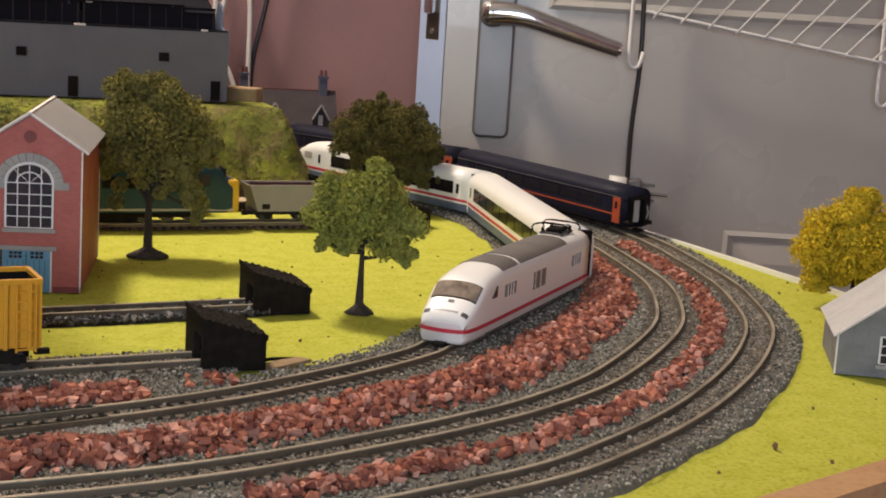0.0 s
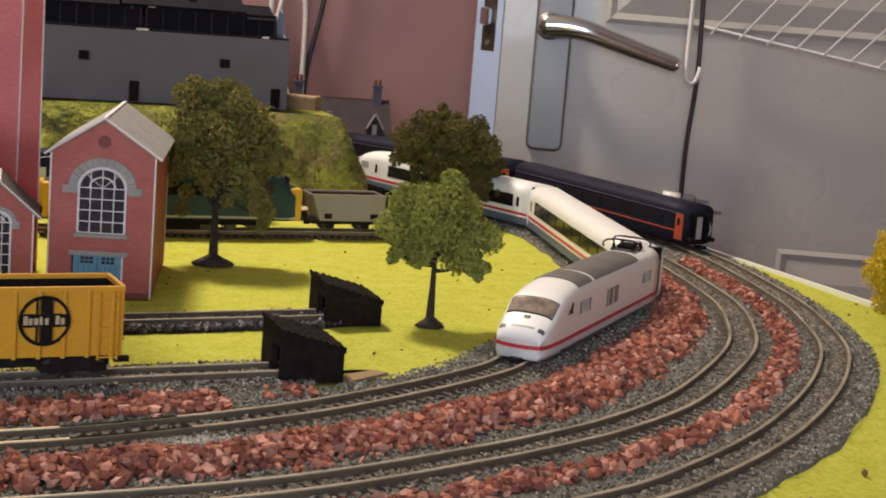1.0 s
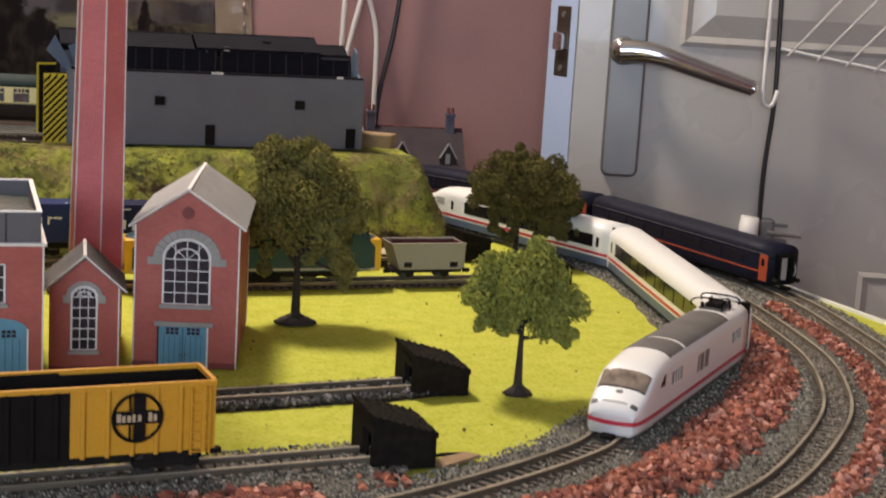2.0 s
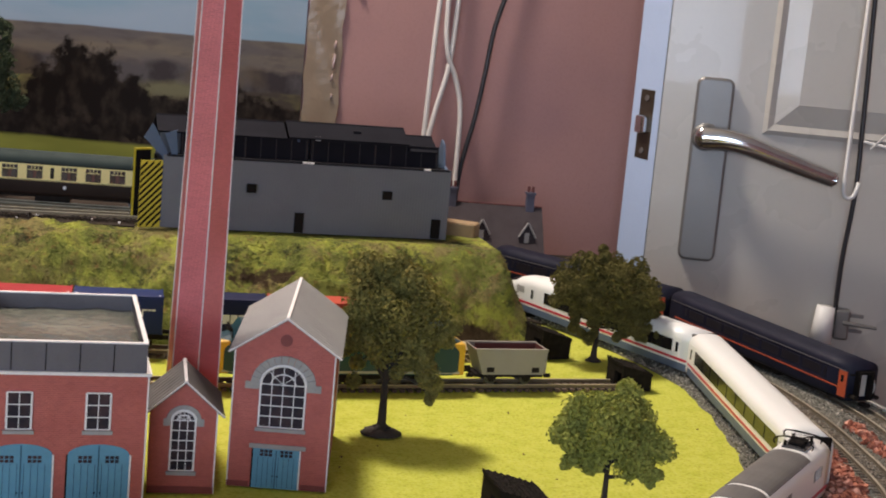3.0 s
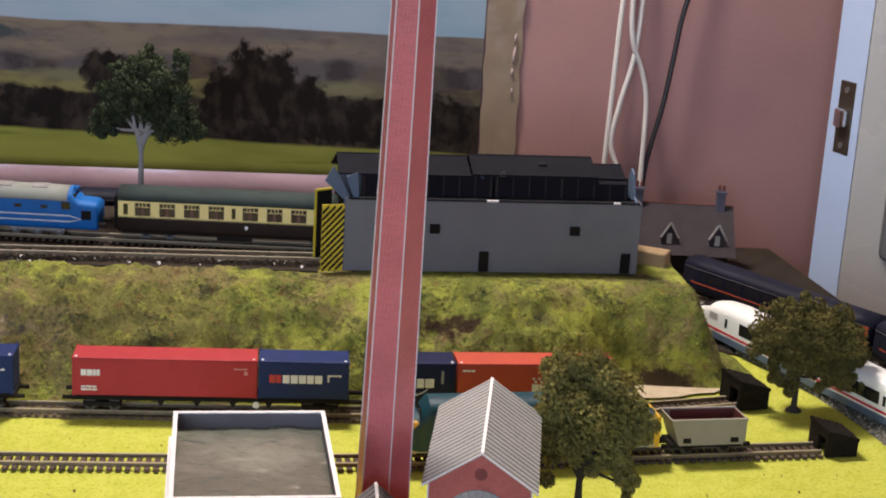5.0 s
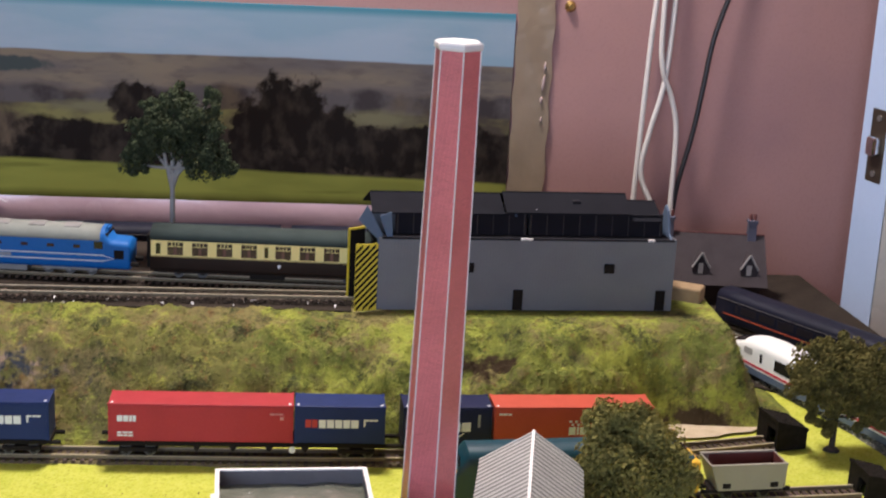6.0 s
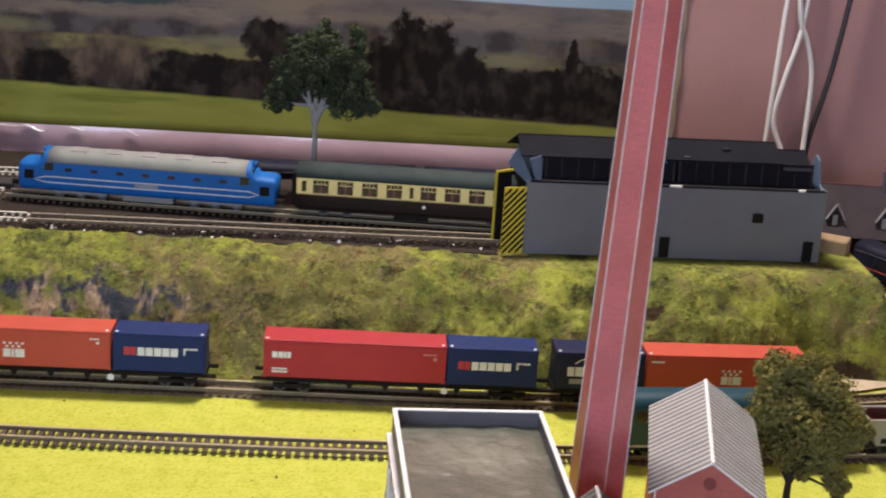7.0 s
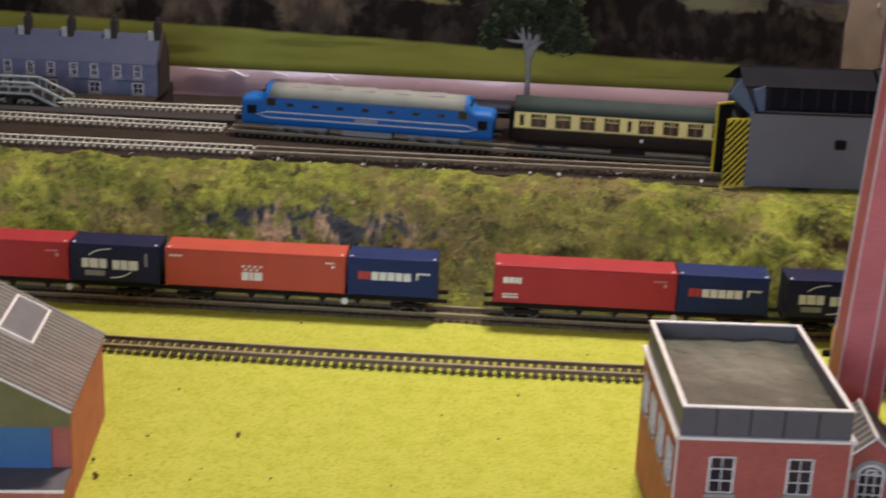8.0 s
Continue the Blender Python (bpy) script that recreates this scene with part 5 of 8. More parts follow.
for k in range(6):
    bm = bmesh.new()
    levels = [CHIM_TOP * i / 12 for i in range(13)]
    rows = [[bm.verts.new(chimney_point(k, z)), bm.verts.new(chimney_point(k + 1, z)), bm.verts.new(chimney_point(k + 1, z, -0.0012)), bm.verts.new(chimney_point(k, z, -0.0012))] for z in levels]
    for a, b in zip(rows, rows[1:]):
        for j in range(4):
            bm.faces.new((a[j], a[(j + 1) % 4], b[(j + 1) % 4], b[j]))
    bm.faces.new(rows[0][::-1])
    bm.faces.new(rows[-1])
    face = part("face", bm, M["chimney"], chim)
    edge = [chimney_point(k, CHIM_TOP * i / 24, 0.0001) for i in range(25)]
    edge_bm = bmesh.new()
    tube(edge_bm, edge, 0.0005, 5)
    part("corner_edge", edge_bm, M["card_edge"], face, "white torn card edge")
    skirt = bmesh.new()
    prism(skirt, [chimney_point(k, 0.0, 0.0004).to_2d(), chimney_point(k + 1, 0.0, 0.0004).to_2d(), chimney_point(k + 1, 0.0, -0.0002).to_2d(), chimney_point(k, 0.0, -0.0002).to_2d()], 0.0, 0.007, "z")
    part("plinth", skirt, M["brick_dark"], face)
cap = bmesh.new()
rings = []
for z, out in ((CHIM_TOP - 0.001, 0.0006), (CHIM_TOP + 0.0005, 0.0016), (CHIM_TOP + 0.003, 0.0014), (CHIM_TOP + 0.0042, 0.0)):
    rings.append([cap.verts.new(chimney_point(k, z, out)) for k in range(6)])
for a, b in zip(rings, rings[1:]):
    for j in range(6):
        cap.faces.new((a[j], a[(j + 1) % 6], b[(j + 1) % 6], b[j]))
cap.faces.new(rings[0][::-1])
cap.faces.new(rings[-1])
part("cap", cap, M["card_edge"], chim, "white cap")

# cottage with ribbed roof and skylight at the field's other end
LH = flat_pose(-0.6915, 0.604, 0.0, 5.4)
cot = thing("workshop_house", LH, "orange brick card workshop with ribbed grey roof and skylight", "model building")
CW, CD, CE, CA = 0.147, 0.126, 0.0660, 0.1045
part("wall", prism(bmesh.new(), [(0, 0), (0, CE), (-CW / 2, CA), (-CW, CE), (-CW, 0)], 0.0, CD), M["brick_orange"], cot)
part("front_wall", prism(bmesh.new(), [(-0.001, 0), (-0.001, CE - 0.010), (-CW / 2, CA - 0.010), (-CW + 0.001, CE - 0.010), (-CW + 0.001, 0)], -0.0012, 0.0), M["brick_red"], cot, "red brick front wall")
part("gable_panel", prism(bmesh.new(), [(0.001, CE - 0.012), (0.001, CE - 0.001), (-CW / 2, CA - 0.002), (-CW - 0.003, CE - 0.001), (-CW - 0.003, CE - 0.012)], -0.0058, -0.0045), mat("olive_gable", (0.16, 0.14, 0.05), 0.7), cot, "olive green gable panel")
part("gable_window", boxed(-0.078, -0.058, -0.0066, -0.0058, 0.064, 0.078), M["window_white"], cot, "white gable window")
ribbed_roof(corrugated(bmesh.new(), (0.002, -0.007, CE - 0.0004), (0.002, CD + 0.003, CE - 0.0004), (-CW / 2, CD + 0.003, CA + 0.001), (-CW / 2, -0.007, CA + 0.001), 22, 0.0016), cot, "beige grey ribbed card roof", "cottage_rib", "cottage_groove")
ribbed_roof(corrugated(bmesh.new(), (-CW - 0.006, CD + 0.005, CE - 0.002), (-CW - 0.006, -0.007, CE - 0.002), (-CW / 2, -0.007, CA + 0.001), (-CW / 2, CD + 0.005, CA + 0.001), 22, 0.0016), cot, "beige grey ribbed card roof", "cottage_rib", "cottage_groove")
part("verge", tube(bmesh.new(), [(0.002, -0.0075, CE - 0.0004), (-CW / 2, -0.0075, CA + 0.001)], 0.0007, 5), M["card_edge"], cot)
sky = part("skylight", boxed(-0.0115, 0.0115, -0.030, 0.030, 0.0, 0.0016), M["grey_parapet"], cot, "skylight in white frame")
sky.matrix_basis = Matrix.Translation((-0.0475, 0.088, 0.0915)) @ Matrix.Rotation(math.atan2(CA - CE + 0.003, CW / 2 + 0.006), 4, "Y")
bm = boxed(-0.0135, 0.0135, -0.032, -0.030, 0.0, 0.0024)
for x0, x1, y0, y1 in ((-0.0135, 0.0135, 0.030, 0.032), (-0.0135, -0.0115, -0.030, 0.030), (0.0115, 0.0135, -0.030, 0.030)):
    box(bm, x0, x1, y0, y1, 0.0, 0.0024)
part("skylight_frame", bm, M["card_edge"], sky)
for i in range(11):
    part("skylight_bar", boxed(-0.0115, 0.0115, -0.0258 + 0.0050 * i, -0.0246 + 0.0050 * i, 0.0016, 0.0020), M["stone_card"], sky)
part("door", boxed(-0.053, -0.013, -0.0026, -0.0012, 0.022, 0.0555), mat("plain_blue_door", (0.045, 0.14, 0.31), 0.5, scale=40, amount=0.2), cot, "plain blue door panel")
part("step", boxed(-0.085, 0.000, -0.034, -0.0014, 0.0, 0.0215), M["brick_red"], cot, "brick loading platform")
part("step_top", boxed(-0.085, 0.000, -0.034, -0.0014, 0.0215, 0.0228), M["grey_parapet"], cot, "dark platform top")
part("step_edge", boxed(-0.085, 0.0006, -0.0348, -0.034, 0.0212, 0.0230), M["card_edge"], cot, "pale card platform edge")

# grey gabled house by the table's edge
SH = flat_pose(0.3735, 0.3580, 0.0, -27)
gh = thing("stone_house", SH, "small grey stone card house with red chimney", "model building")
GW, GD = 0.074, 0.080
part("wall", prism(bmesh.new(), [(0, 0), (GW, 0), (GW, 0.026), (GW / 2, 0.054), (0, 0.026)], 0.0, GD), M["grey_house"], gh)
for s in (0, 1):
    e = (-0.003 if s == 0 else GW + 0.003, 0.0245)
    quad = ((e[0], GD + 0.003, e[1]), (e[0], -0.003, e[1]), (GW / 2, -0.003, 0.0555), (GW / 2, GD + 0.003, 0.0555)) if s == 0 else ((e[0], -0.003, e[1]), (e[0], GD + 0.003, e[1]), (GW / 2, GD + 0.003, 0.0555), (GW / 2, -0.003, 0.0555))
    part("roof", corrugated(bmesh.new(), *quad, 12, 0.0012), M["slate_card"], gh, "grey slate card roof")
    part("barge_board", tube(bmesh.new(), [(e[0], -0.0035, e[1]), (GW / 2, -0.0035, 0.0555)], 0.0009, 5), M["card_edge"], gh)
card_corners(gh, ((0, 0),), 0.025)
sash(gh, 0.026, 0.044, 0.009, 0.026, across=3, up=3)
part("chimney", boxed(0.030, 0.044, 0.012, 0.026, 0.045, 0.066, bevel=0.0008), M["roof_red"], gh, "red brick chimney")

# ---- engine shed on the hill ----
SD = flat_pose(-0.1761, 1.1324, PLATEAU - 0.001, 3.0)
shed = thing("engine_shed", SD, "long grey corrugated engine shed with dark skylights", "shed")
SL, SDEP, SHH = 0.302, 0.105, 0.074
for y in (0.0, SDEP):
    part("side_wall", corrugated(bmesh.new(), (0.0, y, 0.0), (SL, y, 0.0), (SL, y, SHH), (0.0, y, SHH), 95, 0.00008, 0.0015), M["shed_grey"], shed)
part("end_wall", boxed(SL - 0.002, SL, 0.002, SDEP - 0.002, 0.0, SHH), M["shed_grey"], shed)
part("corner_edge", boxed(-0.0006, 0.0008, -0.0010, 0.0006, 0.0, SHH), M["shed_light"], shed, "pale blue card corner")
part("gutter", boxed(0.004, SL - 0.002, -0.0006, 0.0135, SHH - 0.0014, SHH + 0.0006), M["shed_roof"], shed, "flat charcoal gutter board")
for x0, x1 in ((0.018, 0.150), (0.152, SL - 0.012)):
    band = part("clerestory", prism(bmesh.new(), [(0.0135, SHH), (0.0150, SHH), (0.0175, SHH + 0.0225), (0.0160, SHH + 0.0225)], x0, x1, "x"), M["skylight"], shed, "dark smoked clerestory glazing")
    for i in range(9):
        x = x0 + 0.002 + (x1 - x0 - 0.004) * i / 8
        part("glazing_bar", tube(bmesh.new(), [(x, 0.0134, SHH + 0.0004), (x, 0.0158, SHH + 0.0222)], 0.0006 if i % 4 else 0.0010, 5), M["shed_bar"], band)
    part("head_rail", boxed(x0, x1, 0.0145, 0.0165, SHH + 0.0212, SHH + 0.0226), M["shed_roof"], band)
for x0, x1, lift in ((-0.006, 0.126, 0.0), (0.128, 0.256, 0.0016), (0.256, SL - 0.014, -0.0055)):
    slab_bm = prism(bmesh.new(), [(0.0085, SHH + 0.0232 + lift), (0.042, SHH + 0.0362 + lift), (SDEP + 0.002, SHH + 0.012), (SDEP + 0.002, SHH + 0.0105), (0.042, SHH + 0.0347 + lift), (0.0085, SHH + 0.0218 + lift)], x0, x1, "x")
    top = part("roof", slab_bm, M["shed_slate"], shed, "slate grey pitched card roof")
    part("ridge", tube(bmesh.new(), [(x0, 0.042, SHH + 0.0365 + lift), (x1, 0.042, SHH + 0.0365 + lift)], 0.0008, 6), M["shed_roof"], top)
part("back_wall", boxed(0.004, SL - 0.004, SDEP - 0.003, SDEP - 0.0012, SHH, SHH + 0.0112), M["shed_grey"], shed)


def gable_card(name, outline, x, label):
    """A torn card gable standing across the shed."""
    part(name, prism(bmesh.new(), outline, x, x + 0.0022, "x"), M["shed_light"], shed, label)


flap = part("end_flap", prism(bmesh.new(), [(-0.011, SHH + 0.031), (-0.0195, SHH + 0.016), (-0.001, SHH - 0.002), (0.007, SHH - 0.002), (-0.005, SHH + 0.020)], 0.004, 0.006), M["shed_light"], shed, "pale blue folded card flap")
part("inner_flap", prism(bmesh.new(), [(0.001, SHH + 0.021), (0.0125, SHH + 0.0255), (0.0145, SHH + 0.0005), (0.009, SHH - 0.001)], 0.0015, 0.003), M["shed_light"], shed, "pale blue torn card corner")
gable_card("middle_gable", [(0.010, SHH + 0.020), (0.0135, SHH + 0.0195), (0.047, SHH + 0.0340), (0.045, SHH + 0.0362)], 0.1375, "pale card edge between the roofs")
gable_card("far_gable", [(0.0, SHH), (0.012, SHH + 0.004), (0.020, SHH + 0.026), (0.030, SHH + 0.030), (0.042, SHH + 0.012), (0.050, SHH)], SL - 0.006, "pale blue torn far gable")
for x, w in ((0.142, 0.012), (0.272, 0.007)):
    part("glue_mark", boxed(x, x + w, -0.0012, 0.001, SHH - 0.0012, SHH + 0.0008), M["card_edge"], shed, "smear of white glue")
part("roof_vent", boxed(0.198, 0.206, 0.024, 0.032, SHH + 0.027, SHH + 0.0335), M["shed_roof"], shed)
part("roof_vent", boxed(0.156, 0.162, 0.014, 0.020, SHH + 0.022, SHH + 0.027), M["card_edge"], shed, "torn white roof vent")
for x, z0, z1, w in ((0.1375, 0.001, 0.0215, 0.0095), (0.2845, 0.001, 0.0215, 0.0095)):
    part("door", boxed(x, x + w, -0.0026, 0.0008, z0, z1), M["black"], shed, "small black side door")
for x in (0.086, 0.229):
    part("vent", boxed(x, x + 0.0095, -0.0048, 0.0008, 0.0405, 0.0490), M["black"], shed, "small black vent box")
leaf = part("track_door", boxed(-0.0225, 0.0, -0.0015, 0.0, 0.0, 0.068), M["yellow_stripe"], shed, "yellow and black striped door leaf")
leaf.matrix_basis = pose(0, 0, 0, 0, 0, 12)
for i in range(15):
    z = -0.028 + 0.0066 * i
    f0, f1 = max(0.0, -z / 0.0225), min(1.0, (0.0645 - z) / 0.0225)
    if f1 - f0 > 0.1:
        stripe = [(-0.0225 + 0.0225 * f, z + 0.0225 * f + h) for f, h in ((f0, 0.0), (f1, 0.0), (f1, 0.0033), (f0, 0.0033))]
        part("stripe", prism(bmesh.new(), stripe, -0.0019, -0.0014), M["black"], leaf)
second = part("track_door", boxed(-0.0195, 0.0, -0.0012, 0.0, 0.0, 0.074), M["black"], shed, "black door leaf edged in yellow")
second.matrix_basis = pose(-0.010, 0.036, 0.001, 0, 0, 30)
bm = boxed(-0.0203, -0.0187, -0.0020, -0.0002, 0.0, 0.0752)
box(bm, -0.0187, 0.0008, -0.0020, -0.0002, 0.0732, 0.0752)
part("door_edging", bm, M["yellow_stripe"], second, "thin yellow edging")
# black sheet in the open doorway, in place of the shade inside
part("door_void", boxed(-0.0012, 0.0, 0.034, SDEP - 0.004, 0.0, 0.062), M["black"], shed, "black sheet standing for the shed doorway's dark inside")

block = thing("tan_block", flat_pose(0.150, 1.20, PLATEAU - 0.012, -28), "tan card block at the end of the hill", "block")
part("body", boxed(-0.022, 0.022, -0.012, 0.012, 0.0, 0.024, bevel=0.002), M["tan"], block)

M["roof_dull"] = mat("dull_red_tile", (0.13, 0.040, 0.036), 0.8, scale=60, amount=0.4)
M["stack_blue"] = mat("blue_grey_stack_card", (0.085, 0.085, 0.125), 0.75, scale=60, amount=0.4)
mat_slate = mat("dark_slate_card", (0.050, 0.040, 0.044), 0.8, scale=60, amount=0.4, spec=0.2)
# far station house behind the curve
ST = flat_pose(0.285, 1.50, 0.0, -6)
stn = thing("station_house", ST, "far grey station house with white gables and chimneys", "model building")
part("wall", boxed(-0.075, 0.040, -0.03, 0.03, 0.0, 0.045), M["brown_end"], stn)
part("roof", prism(bmesh.new(), [(-0.050, 0.028), (0.036, 0.043), (0.0, 0.082)], -0.08, 0.046, "x"), mat_slate, stn, "dull slate roof")
part("ridge", tube(bmesh.new(), [(-0.08, 0.0, 0.0822), (0.046, 0.0, 0.0822)], 0.0010, 6), M["roof_dull"], stn, "dull red ridge tiles")
for x in (-0.037, 0.023):
    g = part("dormer", prism(bmesh.new(), [(x - 0.009, 0.036), (x + 0.009, 0.036), (x + 0.011, 0.047), (x, 0.066), (x - 0.011, 0.047)], -0.040, 0.0), mat_slate, stn)
    for s in (-1, 1):
        part("barge_board", tube(bmesh.new(), [(x + s * 0.0110, -0.041, 0.0475), (x, -0.041, 0.0665)], 0.0013, 6), M["stone_card"], g, "pale barge board")
    part("dormer_window", boxed(x - 0.0035, x + 0.0025, -0.0412, -0.0395, 0.040, 0.053), M["stone_card"], g, "pale dormer window")
for x in (-0.075, 0.029):
    c = part("chimney", prism(bmesh.new(), [(x - 0.0055, 0.070), (x + 0.0055, 0.070), (x + 0.0050, 0.100), (x - 0.0050, 0.100)], -0.006, 0.006), M["stack_blue"], stn, "blue-grey chimney stack")
    part("chimney_band", boxed(x - 0.0062, x + 0.0062, -0.007, 0.007, 0.098, 0.1015), M["stack_blue"], c)
    for k in (-0.0028, 0.0028):
        part("chimney_pot", cyl(bmesh.new(), (x + k, 0, 0.1015), (x + k, 0, 0.109), 0.0022, 0.0018, 10), M["roof_dull"], c)

# terrace of houses at the back
TR = flat_pose(-0.812, 1.392, PLATEAU - 0.003, 0) @ Matrix.Diagonal((1, 0.66, 0.93, 1))
for k in range(7):
    t = thing("terraced_house", flat_pose(-0.812 - 0.0505 * k, 1.392, PLATEAU - 0.004, 0) @ Matrix.Diagonal((1, 0.66, 0.93, 1)), "blue-grey card terraced house with slate roof", "model building", "terrace by the upper tracks")
    part("wall", prism(bmesh.new(), [(0.0, 0), (0.08, 0), (0.08, 0.044), (0.04, 0.072), (0.0, 0.044)], -0.0503, 0.0, "x"), M["terrace_wall"], t)
    part("roof", prism(bmesh.new(), [(-0.004, 0.042), (0.04, 0.0745), (0.084, 0.042), (0.04, 0.072)], -0.0505, 0.0002, "x"), M["terrace_roof"], t, "slate roof")
    stack = part("chimney", boxed(-0.0075, -0.0005, 0.030, 0.050, 0.064, 0.090), M["brown_end"], t)
    part("chimney", boxed(-0.0145, -0.0078, 0.030, 0.042, 0.064, 0.078), M["grey_plastic"], t, "pale grey chimney")
    for s in (0.036, 0.044):
        part("chimney_pot", cyl(bmesh.new(), (-0.004, s, 0.090), (-0.004, s, 0.095), 0.0025, 0.002, 8), M["brown_end"], stack)
    for x in (-0.0465, -0.0225):
        sash(t, x - 0.0038, x + 0.0038, 0.024, 0.039, across=2, up=2)
    sash(t, -0.0285, -0.0165, 0.004, 0.017, across=2, up=2)
    part("door", boxed(-0.0445, -0.0365, -0.0012, 0.001, 0.0, 0.018), M["skirt_blue"], t, "blue-grey front door")
    part("door_hood", boxed(-0.047, -0.014, -0.004, 0.0, 0.0190, 0.0208), M["terrace_roof"], t)
part("end_wall", prism(bmesh.new(), [(0.0, 0), (0.08, 0), (0.08, 0.046), (0.04, 0.0775), (0.0, 0.046)], 0.0003, 0.0030, "x"), M["brown_end"], thing("terrace_end_wall", TR, "dark brown card end wall of the terrace", "wall"))

# footbridge steps and platform
fb = thing("footbridge", flat_pose(-0.889, 1.289, PLATEAU, 0), "pale grey plastic footbridge with sloping rails", "footbridge")
part("deck", prism(bmesh.new(), [(-0.004, 0.0), (-0.040, 0.017), (-0.150, 0.017), (-0.150, 0.012), (-0.042, 0.012), (-0.016, 0.0)], 0.001, 0.029), M["underframe"], fb)
part("pier", boxed(-0.068, -0.060, 0.003, 0.027, 0.0, 0.013), M["platform"], fb, "dark bridge pier")
for y in (0.0, 0.03):
    part("handrail", tube(bmesh.new(), [(0.0, y, 0.0), (0.0, y, 0.0125), (-0.037, y, 0.0300), (-0.150, y, 0.0295)], 0.0013, 6), M["bridge_grey"], fb)
    for i in range(1, 10):
        x = -0.0125 * i
        low, high = (-x * 0.47, 0.0125 - x * 0.47) if x > -0.037 else (0.0170, 0.0298)
        part("post", tube(bmesh.new(), [(x, y, low), (x, y, high)], 0.0009, 5), M["bridge_grey"], fb)
    part("stringer", tube(bmesh.new(), [(0.0, y, 0.0008), (-0.038, y, 0.0180), (-0.150, y, 0.0175)], 0.0016, 6), M["bridge_grey"], fb)
pf = thing("station_platform", pose(0, 0, PLATEAU), "dark low platform between the upper tracks", "platform")
part("slab", boxed(-1.4, -0.70, 1.268, 1.294, -0.002, 0.005, bevel=0.001), M["platform"], pf)

# ---- black buffer stops ----


def buffer_stop(m, length, depth, high, low, label):
    """A sooty wedge-shaped hut over the track's end: tall open front, sloping lumpy roof."""
    ob = thing("buffer_stop", m, label, "buffer stop", "black buffer stops")
    for y in (0.0, depth - 0.004):
        part("side", prism(bmesh.new(), [(0, 0), (length, 0), (length, low), (0, high)], y, y + 0.004), M["black_card"], ob)
    part("end_wall", boxed(length - 0.004, length, 0.004, depth - 0.004, 0.0, low), M["black_card"], ob)
    part("front_lintel", boxed(0.0, 0.004, 0.004, depth * 0.5, high * 0.66, high - 0.001), M["black_card"], ob)
    part("front_wall", boxed(0.0, 0.004, depth * 0.5, depth - 0.004, 0.0, high - 0.001), M["black_card"], ob)
    bm = bmesh.new()
    n, k = 26, 22
    rows = []
    for i in range(n + 1):
        x = -0.0008 + (length + 0.0016) * i / n
        z = high + (low - high) * min(1, max(0, x / length)) + 0.0008
        rows.append([bm.verts.new((x, -0.0006 + (depth + 0.0012) * j / k, z + 0.0011 * noise.noise(Vector((i * 0.9, j * 0.9, depth * 99))) + 0.0009 * (i % 3 == 0))) for j in range(k + 1)])
    for a, b in zip(rows, rows[1:]):
        for j in range(k):
            bm.faces.new((a[j], b[j], b[j + 1], a[j + 1]))
    ext = bmesh.ops.extrude_face_region(bm, geom=bm.faces[:])
    bmesh.ops.translate(bm, vec=(0, 0, -0.003), verts=[v for v in ext["geom"] if isinstance(v, bmesh.types.BMVert)])
    bmesh.ops.recalc_face_normals(bm, faces=bm.faces)
    part("roof", bm, M["black_card"], ob, "sooty ribbed sloping roof")
    return ob


buffer_stop(flat_pose(-0.0165, 0.3905, 0.0, 4), 0.0370, 0.044, 0.0300, 0.0195, "sooty black sloping buffer stop by the front curve")
buffer_stop(flat_pose(0.0405, 0.5340, 0.0, 2), 0.0385, 0.046, 0.0275, 0.0170, "sooty black sloping buffer stop on the grass")
buffer_stop(flat_pose(0.201, 1.003, 0.0, 12), 0.032, 0.038, 0.029, 0.020, "sooty black buffer stop at the hill's end")
buffer_stop(flat_pose(0.249, 0.895, 0.0, 6), 0.030, 0.036, 0.024, 0.016, "sooty black buffer stop beside the express train")

